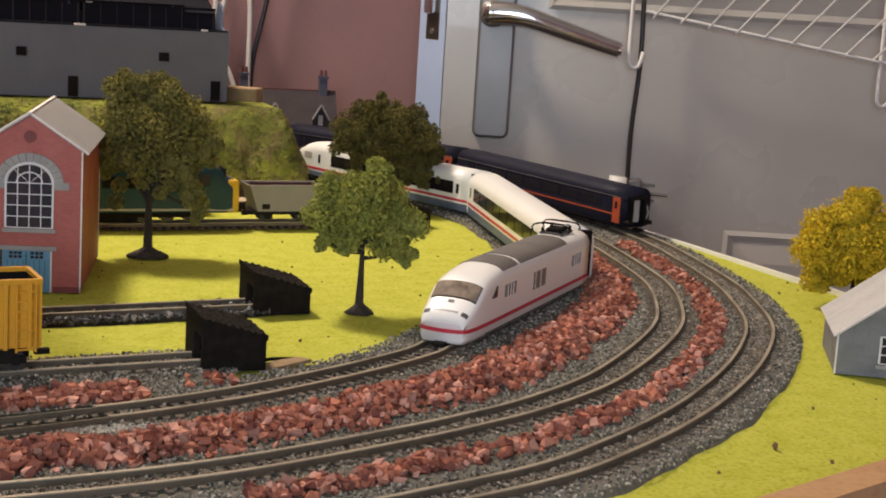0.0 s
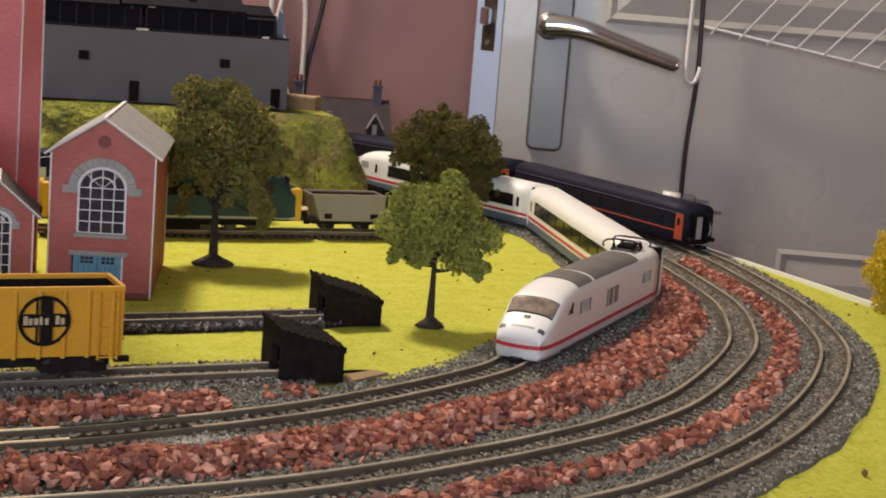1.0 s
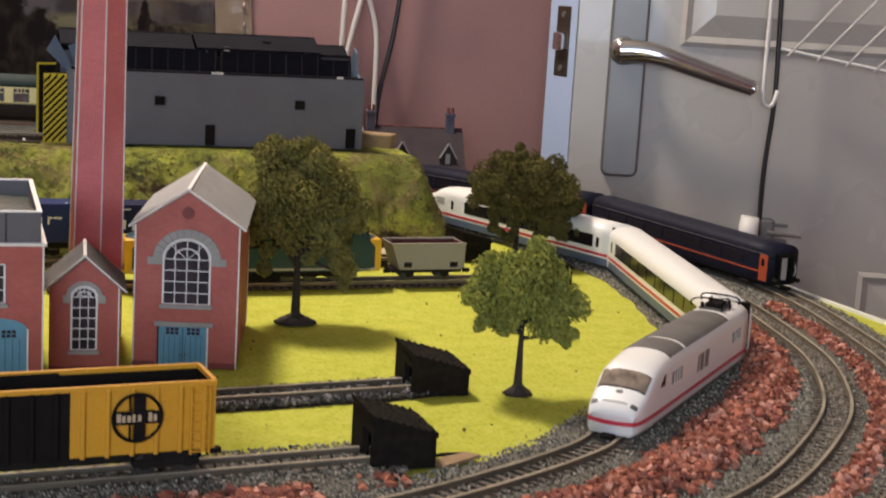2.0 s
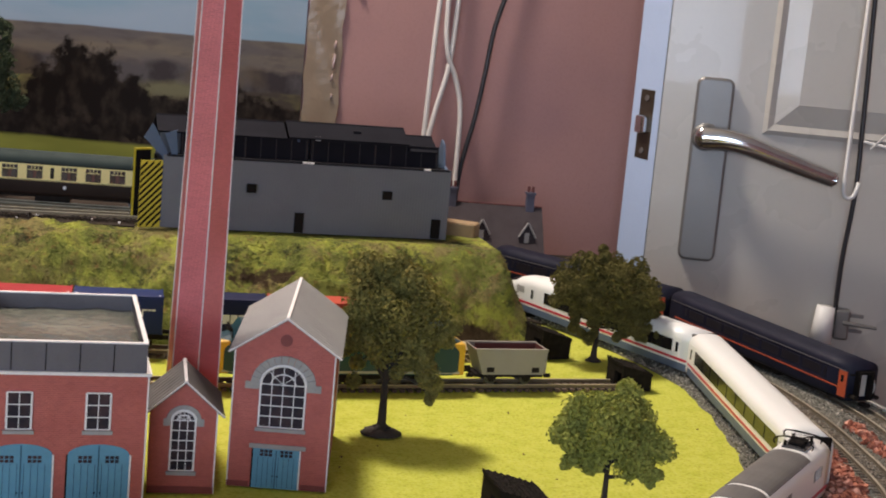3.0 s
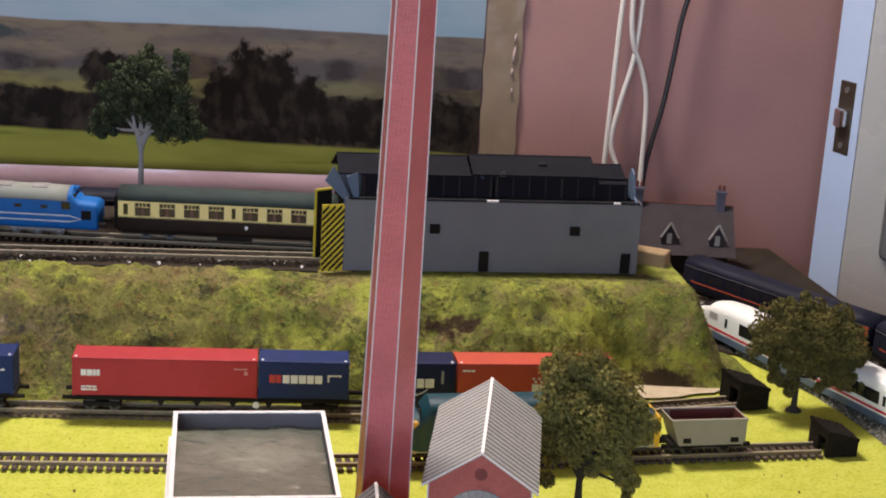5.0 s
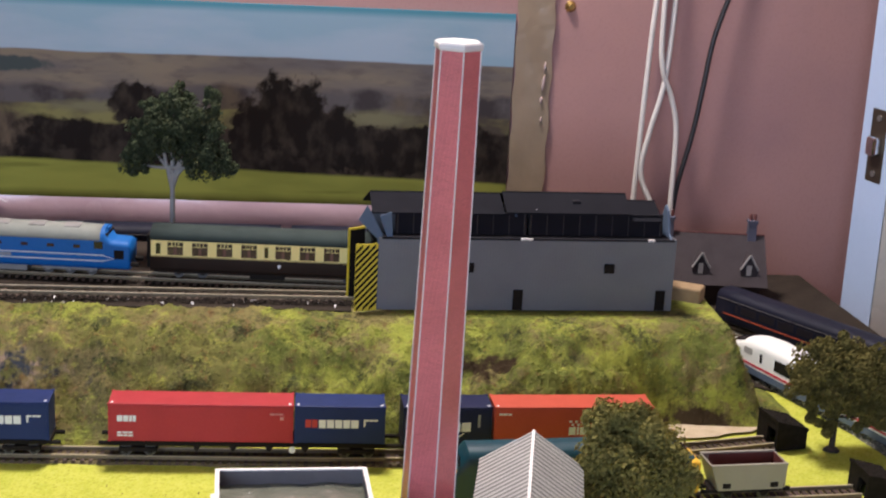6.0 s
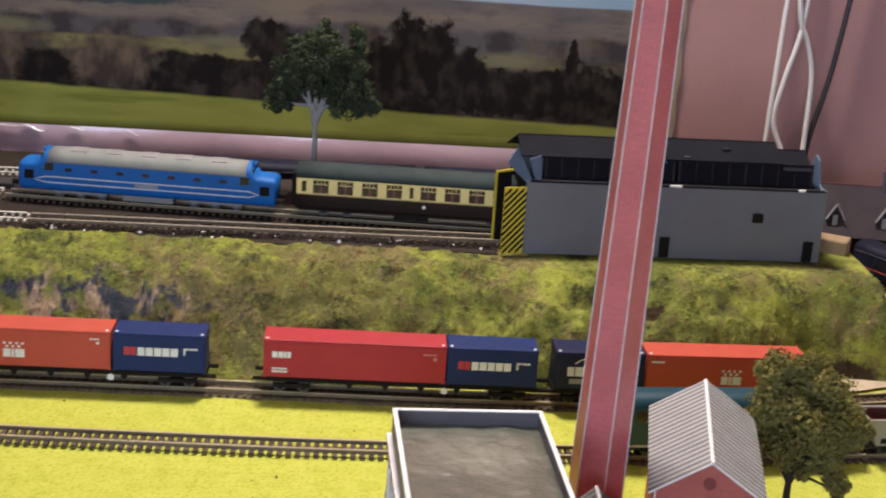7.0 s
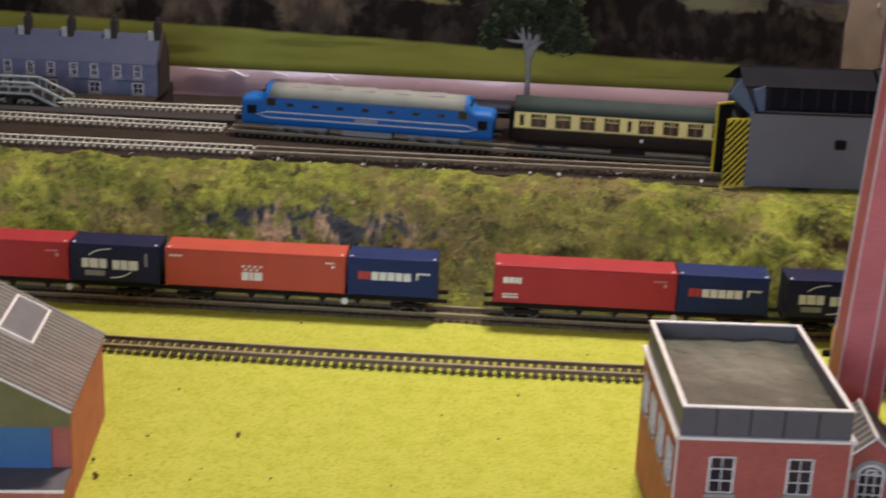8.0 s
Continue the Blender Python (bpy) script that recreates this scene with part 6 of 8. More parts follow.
# ---- rolling stock ----


class Shell:
    """A carriage body lofted along x: half width, roof height and shoulder size by stations."""

    def __init__(self, stations, low):
        self.st, self.low = stations, low

    def dims(self, x):
        st = self.st
        if x <= st[0][0]:
            return st[0][1:]
        for a, b in zip(st, st[1:]):
            if x <= b[0]:
                t = (x - a[0]) / (b[0] - a[0])
                return tuple(p + (q - p) * t for p, q in zip(a[1:], b[1:]))
        return st[-1][1:]

    def side(self, x, s, z, out=0.0):
        """A point of the side wall at height z (s = -1 or 1)."""
        w, top, r = self.dims(x)
        zs = top - r
        if z > zs:
            k = min(1.0, (z - zs) / r)
            w = w * (1 - k ** 2.6) ** (1 / 2.6)
        return Vector((x, s * (w + out), z))

    def roof(self, x, a, out=0.0):
        """A point of the roof; a from -1 (one shoulder) to 1 (the other)."""
        w, top, r = self.dims(x)
        ang = math.pi / 2 * (1 - abs(a))
        c, t = max(0.0, math.cos(ang)) ** (2 / 2.6), max(0.0, math.sin(ang)) ** (2 / 2.6)
        return Vector((x, math.copysign(1, a) * (w * c) + math.copysign(out * math.cos(ang), a), top - r + r * t + out * math.sin(ang)))

    def body(self, xs, n=10):
        bm = bmesh.new()
        rings = []
        for x in xs:
            w, top, r = self.dims(x)
            ring = [Vector((x, -w * 0.9, self.low)), self.side(x, -1, self.low + 0.003), self.side(x, -1, self.low + 0.012)]
            ring += [self.roof(x, -1 + 2 * i / (2 * n)) for i in range(2 * n + 1)]
            ring += [self.side(x, 1, self.low + 0.012), self.side(x, 1, self.low + 0.003), Vector((x, w * 0.9, self.low))]
            rings.append([bm.verts.new(v) for v in ring])
        m = len(rings[0])
        for a, b in zip(rings, rings[1:]):
            for j in range(m):
                bm.faces.new((a[j], a[(j + 1) % m], b[(j + 1) % m], b[j]))
        bm.faces.new(rings[0])
        bm.faces.new(rings[-1][::-1])
        bmesh.ops.recalc_face_normals(bm, faces=bm.faces)
        return bm

    def band(self, x0, x1, z0, z1, s, out=0.0003, n=None):
        """A thin panel on one side."""
        n = n or max(2, int((x1 - x0) / 0.012))
        bm = bmesh.new()
        rows = []
        for i in range(n + 1):
            x = x0 + (x1 - x0) * i / n
            rows.append([bm.verts.new(self.side(x, s, z, o)) for z, o in ((z0, out), (z1, out), (z1, -0.0004), (z0, -0.0004))])
        for a, b in zip(rows, rows[1:]):
            for j in range(4):
                bm.faces.new((a[j], a[(j + 1) % 4], b[(j + 1) % 4], b[j]))
        bm.faces.new(rows[0])
        bm.faces.new(rows[-1][::-1])
        bmesh.ops.recalc_face_normals(bm, faces=bm.faces)
        return bm

    def top(self, x0, x1, a0, a1, out=0.0004, n=8, k=8):
        bm = bmesh.new()
        rows = []
        for i in range(n + 1):
            x = x0 + (x1 - x0) * i / n
            rows.append([bm.verts.new(self.roof(x, a0 + (a1 - a0) * j / k, out)) for j in range(k + 1)])
        for a, b in zip(rows, rows[1:]):
            for j in range(k):
                bm.faces.new((a[j], b[j], b[j + 1], a[j + 1]))
        ext = bmesh.ops.extrude_face_region(bm, geom=bm.faces[:])
        bmesh.ops.translate(bm, vec=(0, 0, -0.0006), verts=[v for v in ext["geom"] if isinstance(v, bmesh.types.BMVert)])
        bmesh.ops.recalc_face_normals(bm, faces=bm.faces)
        return bm


def bogie(parent, x, axles=2, half=0.012, wheel_r=0.0055, material="underframe"):
    b = part("bogie", boxed(x - half - 0.006, x + half + 0.006, -0.0125, 0.0125, 0.0045, 0.0085, bevel=0.0006), M[material], parent)
    for i in range(axles):
        ax = x - half + 2 * half * i / (axles - 1)
        for s in (-1, 1):
            wh = part("wheel", cyl(bmesh.new(), (ax, s * 0.0078, wheel_r), (ax, s * 0.0104, wheel_r), wheel_r, wheel_r, 18), M["wheel"], b)
            part("axle_box", boxed(ax - 0.002, ax + 0.002, s * 0.0125 - 0.001, s * 0.0125 + 0.001, wheel_r - 0.002, wheel_r + 0.002), M[material], b)
        part("axle", cyl(bmesh.new(), (ax, -0.0078, wheel_r), (ax, 0.0078, wheel_r), 0.001, 0.001, 8), M["wheel"], b)
    return b


def on_line(xa, ya, xb, yb, z=RAIL_TOP):
    """Pose of a vehicle whose x axis runs from a to b on the rails, and its length."""
    return pose(xa, ya, z, 0, 0, math.degrees(math.atan2(yb - ya, xb - xa))), math.hypot(xb - xa, yb - ya)


def stripe_round(shell, xs, z0, z1, out=0.00035):
    """A band along both sides and round the nose (first station)."""
    bm = bmesh.new()
    path = [(x, -1) for x in reversed(xs)] + [(xs[0] - 0.0001, s) for s in (-0.66, -0.33, 0.0, 0.33, 0.66)] + [(x, 1) for x in xs]
    rows = []
    for x, s in path:
        if abs(s) == 1:
            rows.append([bm.verts.new(shell.side(x, s, z, out)) for z in (z0, z1)])
        else:
            w = shell.dims(xs[0])[0]
            rows.append([bm.verts.new((xs[0] - out - 0.003 * (1 - s * s), s * w, z)) for z in (z0, z1)])
    for a, b in zip(rows, rows[1:]):
        bm.faces.new((a[0], b[0], b[1], a[1]))
    ext = bmesh.ops.extrude_face_region(bm, geom=bm.faces[:])
    for v in ext["geom"]:
        if isinstance(v, bmesh.types.BMVert):
            v.co.y *= 0.975
    bmesh.ops.recalc_face_normals(bm, faces=bm.faces)
    return bm


def frange(a, b, n):
    return [a + (b - a) * i / n for i in range(n + 1)]


# white express: power car
m, L = on_line(0.1365, 0.4265, 0.2945, 0.6085, RAIL_TOP - 0.0018)
loco = thing("express_power_car", m, "ivory streamlined express power car with red stripe", "locomotive", "white express train")
ICE = Shell([(0.0, 0.0140, 0.0160, 0.0045), (0.003, 0.0155, 0.0205, 0.0055), (0.008, 0.0166, 0.0240, 0.0058), (0.0150, 0.0172, 0.0280, 0.0060), (0.0255, 0.0176, 0.0368, 0.0070), (0.0325, 0.0177, 0.0400, 0.0085), (0.046, 0.0178, 0.0430, 0.0105), (0.060, 0.0178, 0.0446, 0.0115), (0.080, 0.0178, 0.0452, 0.0120), (L, 0.0178, 0.0452, 0.0120)], 0.0028)
xs = [0.0, 0.0015, 0.003, 0.006, 0.010, 0.014, 0.0175, 0.021, 0.025, 0.029, 0.0325, 0.036, 0.043, 0.050, 0.058, 0.066, 0.075, 0.085] + frange(0.1, L, 12)
part("body", ICE.body(xs), M["ivory"], loco, smooth=True)
part("stripe", stripe_round(ICE, xs, 0.0098, 0.0122), M["ice_stripe"], loco, "thin red stripe")
wind = part("windscreen", ICE.top(0.0160, 0.0255, -0.60, 0.60, 0.0005, 8, 16), M["cab_glass"], loco, "wide cab windscreen", smooth=True)
part("windscreen_surround", ICE.top(0.0152, 0.0262, -0.63, 0.63, 0.00025, 8, 16), M["train_glass"], wind, smooth=True)
for a0, a1 in ((-0.66, -0.38), (0.38, 0.66)):
    part("headlight", ICE.top(0.0036, 0.0058, a0, a1, 0.0005, 3, 6), M["ice_grey"], loco, "grey headlight cluster")
part("badge", ICE.top(0.0115, 0.0135, -0.04, 0.04, 0.0004, 2, 2), M["ice_grey"], loco)
part("number_print", ICE.top(0.0046, 0.0056, -0.26, 0.26, 0.0003, 2, 8), M["pale_print"], loco)
for x0, x1 in ((0.060, 0.088), (0.093, 0.192)):
    part("roof_panel", ICE.top(x0, x1, -0.60, 0.60, 0.0005, 6, 10), M["ice_roof"], loco, "dark grey roof panel")
for s in (-1, 1):
    part("cab_window", prism(bmesh.new(), [(0.0375, 0.0265), (0.0450, 0.0265), (0.0450, 0.0335)], s * 0.0171, s * 0.0186), M["train_glass"], loco)
    for x0, x1 in ((0.060, 0.081), (0.200, 0.220)):
        gr = part("side_grille", ICE.band(x0, x1, 0.0235, 0.0315, s), M["soft_grey"], loco, "pale grey louvre")
        for i in range(3):
            x = x0 + (x1 - x0) * (i + 1) / 4
            part("slat", ICE.band(x - 0.0003, x + 0.0003, 0.0235, 0.0315, s, 0.0006, 2), M["ivory"], gr)
    for x0, x1, z0, z1 in ((0.116, 0.1190, 0.0195, 0.0315), (0.1215, 0.1295, 0.0195, 0.0315), (0.1325, 0.1410, 0.0195, 0.0315)):
        part("side_print", ICE.band(x0, x1, z0, z1, s, 0.0003, 2), M["soft_grey"], loco)
    part("skirt_line", ICE.band(0.03, L, 0.0045, 0.0052, s), M["ice_grey"], loco)
part("coupler", boxed(-0.006, 0.004, -0.004, 0.004, 0.001, 0.0035), M["underframe"], loco)
for x in (0.055, L - 0.05):
    bogie(loco, x)
pan = part("pantograph", boxed(0.199, 0.226, -0.0085, 0.0085, 0.0450, 0.0464), M["ice_grey"], loco, "black folded pantograph")
part("cradle", boxed(0.204, 0.222, -0.0055, 0.0055, 0.0464, 0.0490, bevel=0.0008), M["black"], pan)
for s in (-1, 1):
    part("arm", tube(bmesh.new(), [(0.202, s * 0.004, 0.0475), (0.224, s * 0.006, 0.0505), (0.204, s * 0.003, 0.0525)], 0.0007, 6), M["black"], pan)
    part("horn", tube(bmesh.new(), glide([(0.199, s * 0.0135, 0.0470), (0.199, s * 0.0145, 0.0495), (0.200, s * 0.0120, 0.0520), (0.202, s * 0.006, 0.0530)], 4), 0.0006, 6), M["black"], pan)
    part("horn", tube(bmesh.new(), glide([(0.224, s * 0.0135, 0.0470), (0.224, s * 0.0145, 0.0495), (0.223, s * 0.0120, 0.0520), (0.221, s * 0.006, 0.0530)], 4), 0.0006, 6), M["black"], pan)
    for x in (0.202, 0.223):
        part("insulator", cyl(bmesh.new(), (x, s * 0.007, 0.046), (x, s * 0.007, 0.050), 0.0015, 0.001, 8), M["black"], pan)
for x in (0.202, 0.221):
    part("contact_bar", tube(bmesh.new(), [(x, -0.0065, 0.0530), (x, 0.0065, 0.0530)], 0.0008, 6), M["black"], pan)
part("gangway", boxed(L, L + 0.005, -0.013, 0.013, 0.006, 0.038, bevel=0.001), M["ice_grey"], loco)


def express_coach(xa, ya, xb, yb, label, nose=False):
    m, L = on_line(xa, ya, xb, yb, RAIL_TOP - 0.0018)
    ob = thing("express_coach", m, label, "railway coach", "white express train")
    if nose:
        st = [(0.0, 0.0178, 0.0442, 0.0135), (L - 0.075, 0.0178, 0.0442, 0.0135), (L - 0.05, 0.0178, 0.0420, 0.0135), (L - 0.03, 0.0176, 0.0362, 0.013), (L - 0.012, 0.0165, 0.0290, 0.011), (L, 0.0130, 0.0205, 0.006)]
    else:
        st = [(0.0, 0.0178, 0.0442, 0.0135), (L, 0.0178, 0.0442, 0.0135)]
    sh = Shell(st, 0.0035)
    xs = frange(0.0, L - 0.08, 8) + frange(L - 0.075, L, 14)
    part("body", sh.body(xs), M["ivory"], ob, smooth=True)
    end = L - 0.095 if nose else L - 0.028
    for s in (-1, 1):
        part("stripe", sh.band(0.0015, L - 0.004, 0.0128, 0.0153, s, 0.0003, 24), M["ice_stripe"], ob, "red stripe")
        # blue-grey lower side; its shade is put into the band's colour
        part("lower_band", sh.band(0.0015, L - 0.006, 0.0038, 0.0108, s, 0.00025, 24), M["skirt_blue"], ob, "lower band with bluish shade put into its colour")
        part("window_band", sh.band(0.024, end, 0.0195, 0.0318, s, 0.0003, 20), M["train_glass"], ob, "black window band")
        for i in range(8):
            x = 0.030 + (end - 0.030) * (i + 1) / 9
            part("window_post", sh.band(x - 0.0006, x + 0.0006, 0.0198, 0.0315, s, 0.0005, 2), M["black"], ob)
        for x in (0.012, L - 0.018 if not nose else L - 0.078):
            d = part("door", sh.band(x, x + 0.010, 0.0075, 0.0345, s, 0.0002, 2), M["ivory"], ob)
            part("door_window", sh.band(x + 0.0032, x + 0.0068, 0.0205, 0.0300, s, 0.0005, 2), M["train_glass"], d)
        if nose:
            part("side_print", sh.band(L - 0.058, L - 0.044, 0.0240, 0.0310, s, 0.0003, 3), M["pale_print"], ob)
            part("cab_window", sh.band(L - 0.026, L - 0.018, 0.0250, 0.0290, s, 0.0004, 3), M["train_glass"], ob)
    if nose:
        part("windscreen", sh.top(L - 0.040, L - 0.020, -0.55, 0.55, 0.0005, 6, 8), M["train_glass"], ob, smooth=True)
    for x in (0.04, L - 0.045):
        bogie(ob, x)
    for x in (-0.004,) if nose else (-0.004, L):
        part("gangway", boxed(x, x + 0.004, -0.015, 0.015, 0.006, 0.042, bevel=0.001), M["black"], ob, "black corridor connection")
    return ob


express_coach(0.3045, 0.6220, 0.3485, 0.9420, "ivory express coach with black window band and red stripe")
express_coach(0.3480, 0.9510, 0.2270, 1.2560, "ivory express driving trailer with sloping nose", nose=True)


def navy_coach(xa, ya, xb, yb, label, z=RAIL_TOP):
    m, L = on_line(xa, ya, xb, yb, z)
    ob = thing("navy_coach", m, label, "railway coach", "navy express train")
    sh = Shell([(0.0, 0.0175, 0.0432, 0.0105), (L, 0.0175, 0.0432, 0.0105)], 0.006)
    part("body", sh.body(frange(0.0, L, 10)), M["navy_train"], ob, smooth=True)
    for s in (-1, 1):
        part("stripe", sh.band(0.012, L - 0.012, 0.0158, 0.0172, s, 0.0003, 12), M["orange_train"], ob, "orange-red stripe")
        part("roof_gutter", tube(bmesh.new(), [sh.side(0.002, s, 0.0335, 0.0002), sh.side(L - 0.002, s, 0.0335, 0.0002)], 0.0005, 5), M["ice_grey"], ob)
        for i in range(8):
            x = 0.036 + (L - 0.072) * i / 7
            part("window_post", sh.band(x - 0.0022, x + 0.0022, 0.0217, 0.0303, s, 0.0005, 2), M["navy_train"], ob)
        part("window_band", sh.band(0.030, L - 0.030, 0.0217, 0.0303, s, 0.0003, 12), M["navy_glass"], ob, "dark window band")
        d = part("door", sh.band(0.0005, 0.0120, 0.0085, 0.0335, s, 0.0004, 2), M["orange_train"], ob, "orange-red end door")
        part("door_window", sh.band(0.0050, 0.0085, 0.0225, 0.0290, s, 0.0007, 2), M["train_glass"], d)
    part("solebar", boxed(0.004, L - 0.004, -0.014, 0.014, 0.004, 0.008), M["underframe"], ob)
    part("equipment", boxed(L * 0.35, L * 0.65, -0.013, 0.013, 0.0008, 0.006, bevel=0.001), M["underframe"], ob)
    for x in (0.042, L - 0.042):
        bogie(ob, x)
    bm = bmesh.new()
    for y0, y1, z0, z1 in ((-0.0090, -0.0062, 0.007, 0.0345), (0.0062, 0.0090, 0.007, 0.0345), (-0.0062, 0.0062, 0.0318, 0.0345)):
        box(bm, -0.006, 0.0, y0, y1, z0, z1)
    g = part("gangway", bm, M["black"], ob, "black corridor frame")
    part("gangway_door", boxed(-0.0012, -0.0004, -0.0040, 0.0052, 0.010, 0.0312), M["pale_print"], g, "pale grey corridor door")
    part("end_jumper", tube(bmesh.new(), glide([(-0.001, -0.0125, 0.026), (-0.004, -0.0125, 0.019), (-0.002, -0.0115, 0.012)], 4), 0.0008, 5), M["pale_print"], ob, "pale cable on the coach end")
    for y in (-0.0125, 0.0125):
        part("buffer", cyl(bmesh.new(), (-0.009, y, 0.0105), (0.0, y, 0.0105), 0.0022, 0.0018, 12), M["underframe"], ob)
    part("end_step", boxed(-0.0022, 0.0, 0.0100, 0.0150, 0.030, 0.0315), M["underframe"], ob)
    part("coupling", boxed(-0.012, -0.002, -0.003, 0.003, 0.002, 0.005), M["underframe"], ob)
    return ob


navy_coach(0.4670, 0.8500, 0.4030, 1.1460, "navy coach with orange-red stripe and end doors")
navy_coach(0.3970, 1.1590, 0.2550, 1.3820, "navy coach behind the white express")
navy_coach(-0.065, 1.434, -0.262, 1.432, "dark navy coach on the ledge behind the upper tracks", z=0.0515)
navy_coach(-0.274, 1.432, -0.535, 1.428, "dark navy coach on the ledge behind the upper tracks", z=0.0515)
navy_coach(-0.547, 1.428, -0.70, 1.425, "short dark navy coach on the ledge behind the blue diesel", z=0.0515)

# teal diesel and open wagon on the field siding
m, L = on_line(-0.1310, 0.8683, 0.0895, 0.8905)
die = thing("teal_diesel_locomotive", m @ Matrix.Diagonal((1, 1.04, 1.16, 1)), "teal green diesel locomotive with yellow ends", "locomotive")
DS = Shell([(0.0, 0.0150, 0.0330, 0.008), (0.012, 0.0168, 0.0375, 0.010), (0.02, 0.0172, 0.0475, 0.014), (L - 0.02, 0.0172, 0.0475, 0.014), (L - 0.012, 0.0168, 0.0375, 0.010), (L, 0.0150, 0.0330, 0.008)], 0.0085)
part("body", DS.body([0.0, 0.006, 0.012, 0.016, 0.02] + frange(0.03, L - 0.03, 8) + [L - 0.02, L - 0.016, L - 0.012, L - 0.006, L]), M["teal"], die)
for x0, x1 in ((-0.0008, 0.0115), (L - 0.0115, L + 0.0008)):
    part("nose", boxed(x0, x1, -0.0158, 0.0158, 0.0085, 0.0335, bevel=0.002), M["warn_yellow"], die, "yellow warning nose")
    part("cab_glass", boxed(x0 + (0.0122 if x0 < 0 else -0.0012), x0 + (0.0132 if x0 < 0 else 0.0), -0.0135, 0.0135, 0.0350, 0.0420), M["train_glass"], die)
for s in (-1, 1):
    for x in (0.027, L - 0.037):
        part("cab_window", DS.band(x, x + 0.010, 0.0290, 0.0375, s, 0.0003, 2), M["train_glass"], die)
    for i in range(5):
        x = 0.06 + (L - 0.14) * i / 4
        part("side_grille", DS.band(x, x + 0.018, 0.0270, 0.0360, s, 0.0003, 2), M["black"], die)
    part("lower_band", DS.band(0.004, L - 0.004, 0.0100, 0.0118, s, 0.0003, 8), M["pale_print"], die)
part("fuel_tank", boxed(L * 0.4, L * 0.6, -0.0125, 0.0125, 0.0015, 0.009, bevel=0.001), M["underframe"], die)
for x in (0.062, L - 0.062):
    bogie(die, x, 3, 0.021, 0.0065)
for x in (-0.004, L + 0.004):
    for s in (-1, 1):
        part("buffer", cyl(bmesh.new(), (x - 0.003, s * 0.0115, 0.0135), (x + 0.003, s * 0.0115, 0.0135), 0.0026, 0.0026, 12), M["underframe"], die)

m, L = on_line(0.1000, 0.8920, 0.1765, 0.9007)
hop = thing("mineral_wagon", m @ Matrix.Diagonal((0.91, 0.91, 0.84, 1)), "empty cream-grey open mineral wagon with oxide inside", "wagon")
L = 0.077
for y in (-0.0165, 0.0150):
    part("side", prism(bmesh.new(), [(0.009, 0.0125), (L - 0.003, 0.0125), (L, 0.0400), (0.0, 0.0400)], y, y + 0.0015), M["hopper_grey"], hop)
part("end", prism(bmesh.new(), [(0.0, 0.0400), (0.0018, 0.0400), (0.0105, 0.0125), (0.0088, 0.0125)], -0.0152, 0.0152), M["hopper_grey"], hop)
part("end", boxed(L - 0.0015, L, -0.015, 0.015, 0.0135, 0.0400), M["hopper_grey"], hop)
bm = boxed(0.0095, L - 0.0015, -0.0150, -0.0146, 0.0140, 0.0396)
for a in ((0.0095, L - 0.0015, 0.0146, 0.0150, 0.0140, 0.0396), (0.0092, 0.0095, -0.0146, 0.0146, 0.0140, 0.0180), (L - 0.0019, L - 0.0015, -0.0146, 0.0146, 0.0140, 0.0396), (0.0095, L - 0.0015, -0.0146, 0.0146, 0.0130, 0.0150)):
    box(bm, *a)
part("lining", bm, M["hopper_red"], hop, "oxide red inside of the wagon")
for x in (0.017, L - 0.012):
    part("data_panel", boxed(x - 0.004, x + 0.004, -0.0168, -0.0164, 0.0150, 0.0205), M["underframe"], hop, "dark printed panel")
for y in (-0.0173, 0.0143):
    part("top_rail", boxed(0.0, L, y, y + 0.0030, 0.0392, 0.0408), M["hopper_grey"], hop)
part("chassis", boxed(0.002, L - 0.002, -0.0125, 0.0125, 0.0085, 0.0125), M["underframe"], hop)
for x in (0.020, L - 0.020):
    for s in (-1, 1):
        part("wheel", cyl(bmesh.new(), (x, s * 0.0078, 0.006), (x, s * 0.0104, 0.006), 0.006, 0.006, 18), M["wheel"], hop)
        part("axle_guard", prism(bmesh.new(), [(x - 0.005, 0.0085), (x + 0.005, 0.0085), (x + 0.002, 0.0035), (x - 0.002, 0.0035)], s * 0.0125 - 0.0006, s * 0.0125 + 0.0006), M["underframe"], hop)
for x in (-0.003, L + 0.003):
    for s in (-1, 1):
        part("buffer", cyl(bmesh.new(), (x - 0.003, s * 0.0115, 0.0105), (x + 0.003, s * 0.0115, 0.0105), 0.0024, 0.0024, 12), M["underframe"], hop)

# yellow and black gondola on the front siding
m, L = on_line(-0.293, 0.3627, -0.1075, 0.3937)
gon = thing("coal_gondola", m, "yellow and black gondola wagon loaded with coal", "wagon")
W2, ZB, ZT = 0.0170, 0.0140, 0.0500
for y in (-W2, W2 - 0.0012):
    mid = part("side", boxed(0.075, L - 0.075, y, y + 0.0012, ZB, ZT), M["black"], gon, "black middle of the side")
    for i in range(3):
        x = 0.082 + 0.012 * i
        part("rib", boxed(x - 0.0011, x + 0.0011, y + (-0.0020 if y < 0 else 0.0012), y + (0.0 if y < 0 else 0.0032), ZB - 0.0006, ZT - 0.001, bevel=0.0003), M["black"], mid)
    for x0, x1 in ((0.0, 0.075), (L - 0.075, L)):
        e = part("side", boxed(x0, x1, y, y + 0.0012, ZB, ZT), M["wagon_yellow"], gon, "yellow end of the side")
        for i in range(6):
            x = x0 + 0.006 + 0.0125 * i
            part("rib", boxed(x - 0.0011, x + 0.0011, y + (-0.0020 if y < 0 else 0.0012), y + (0.0 if y < 0 else 0.0032), ZB - 0.0006, ZT - 0.001, bevel=0.0003), M["wagon_yellow"], e)
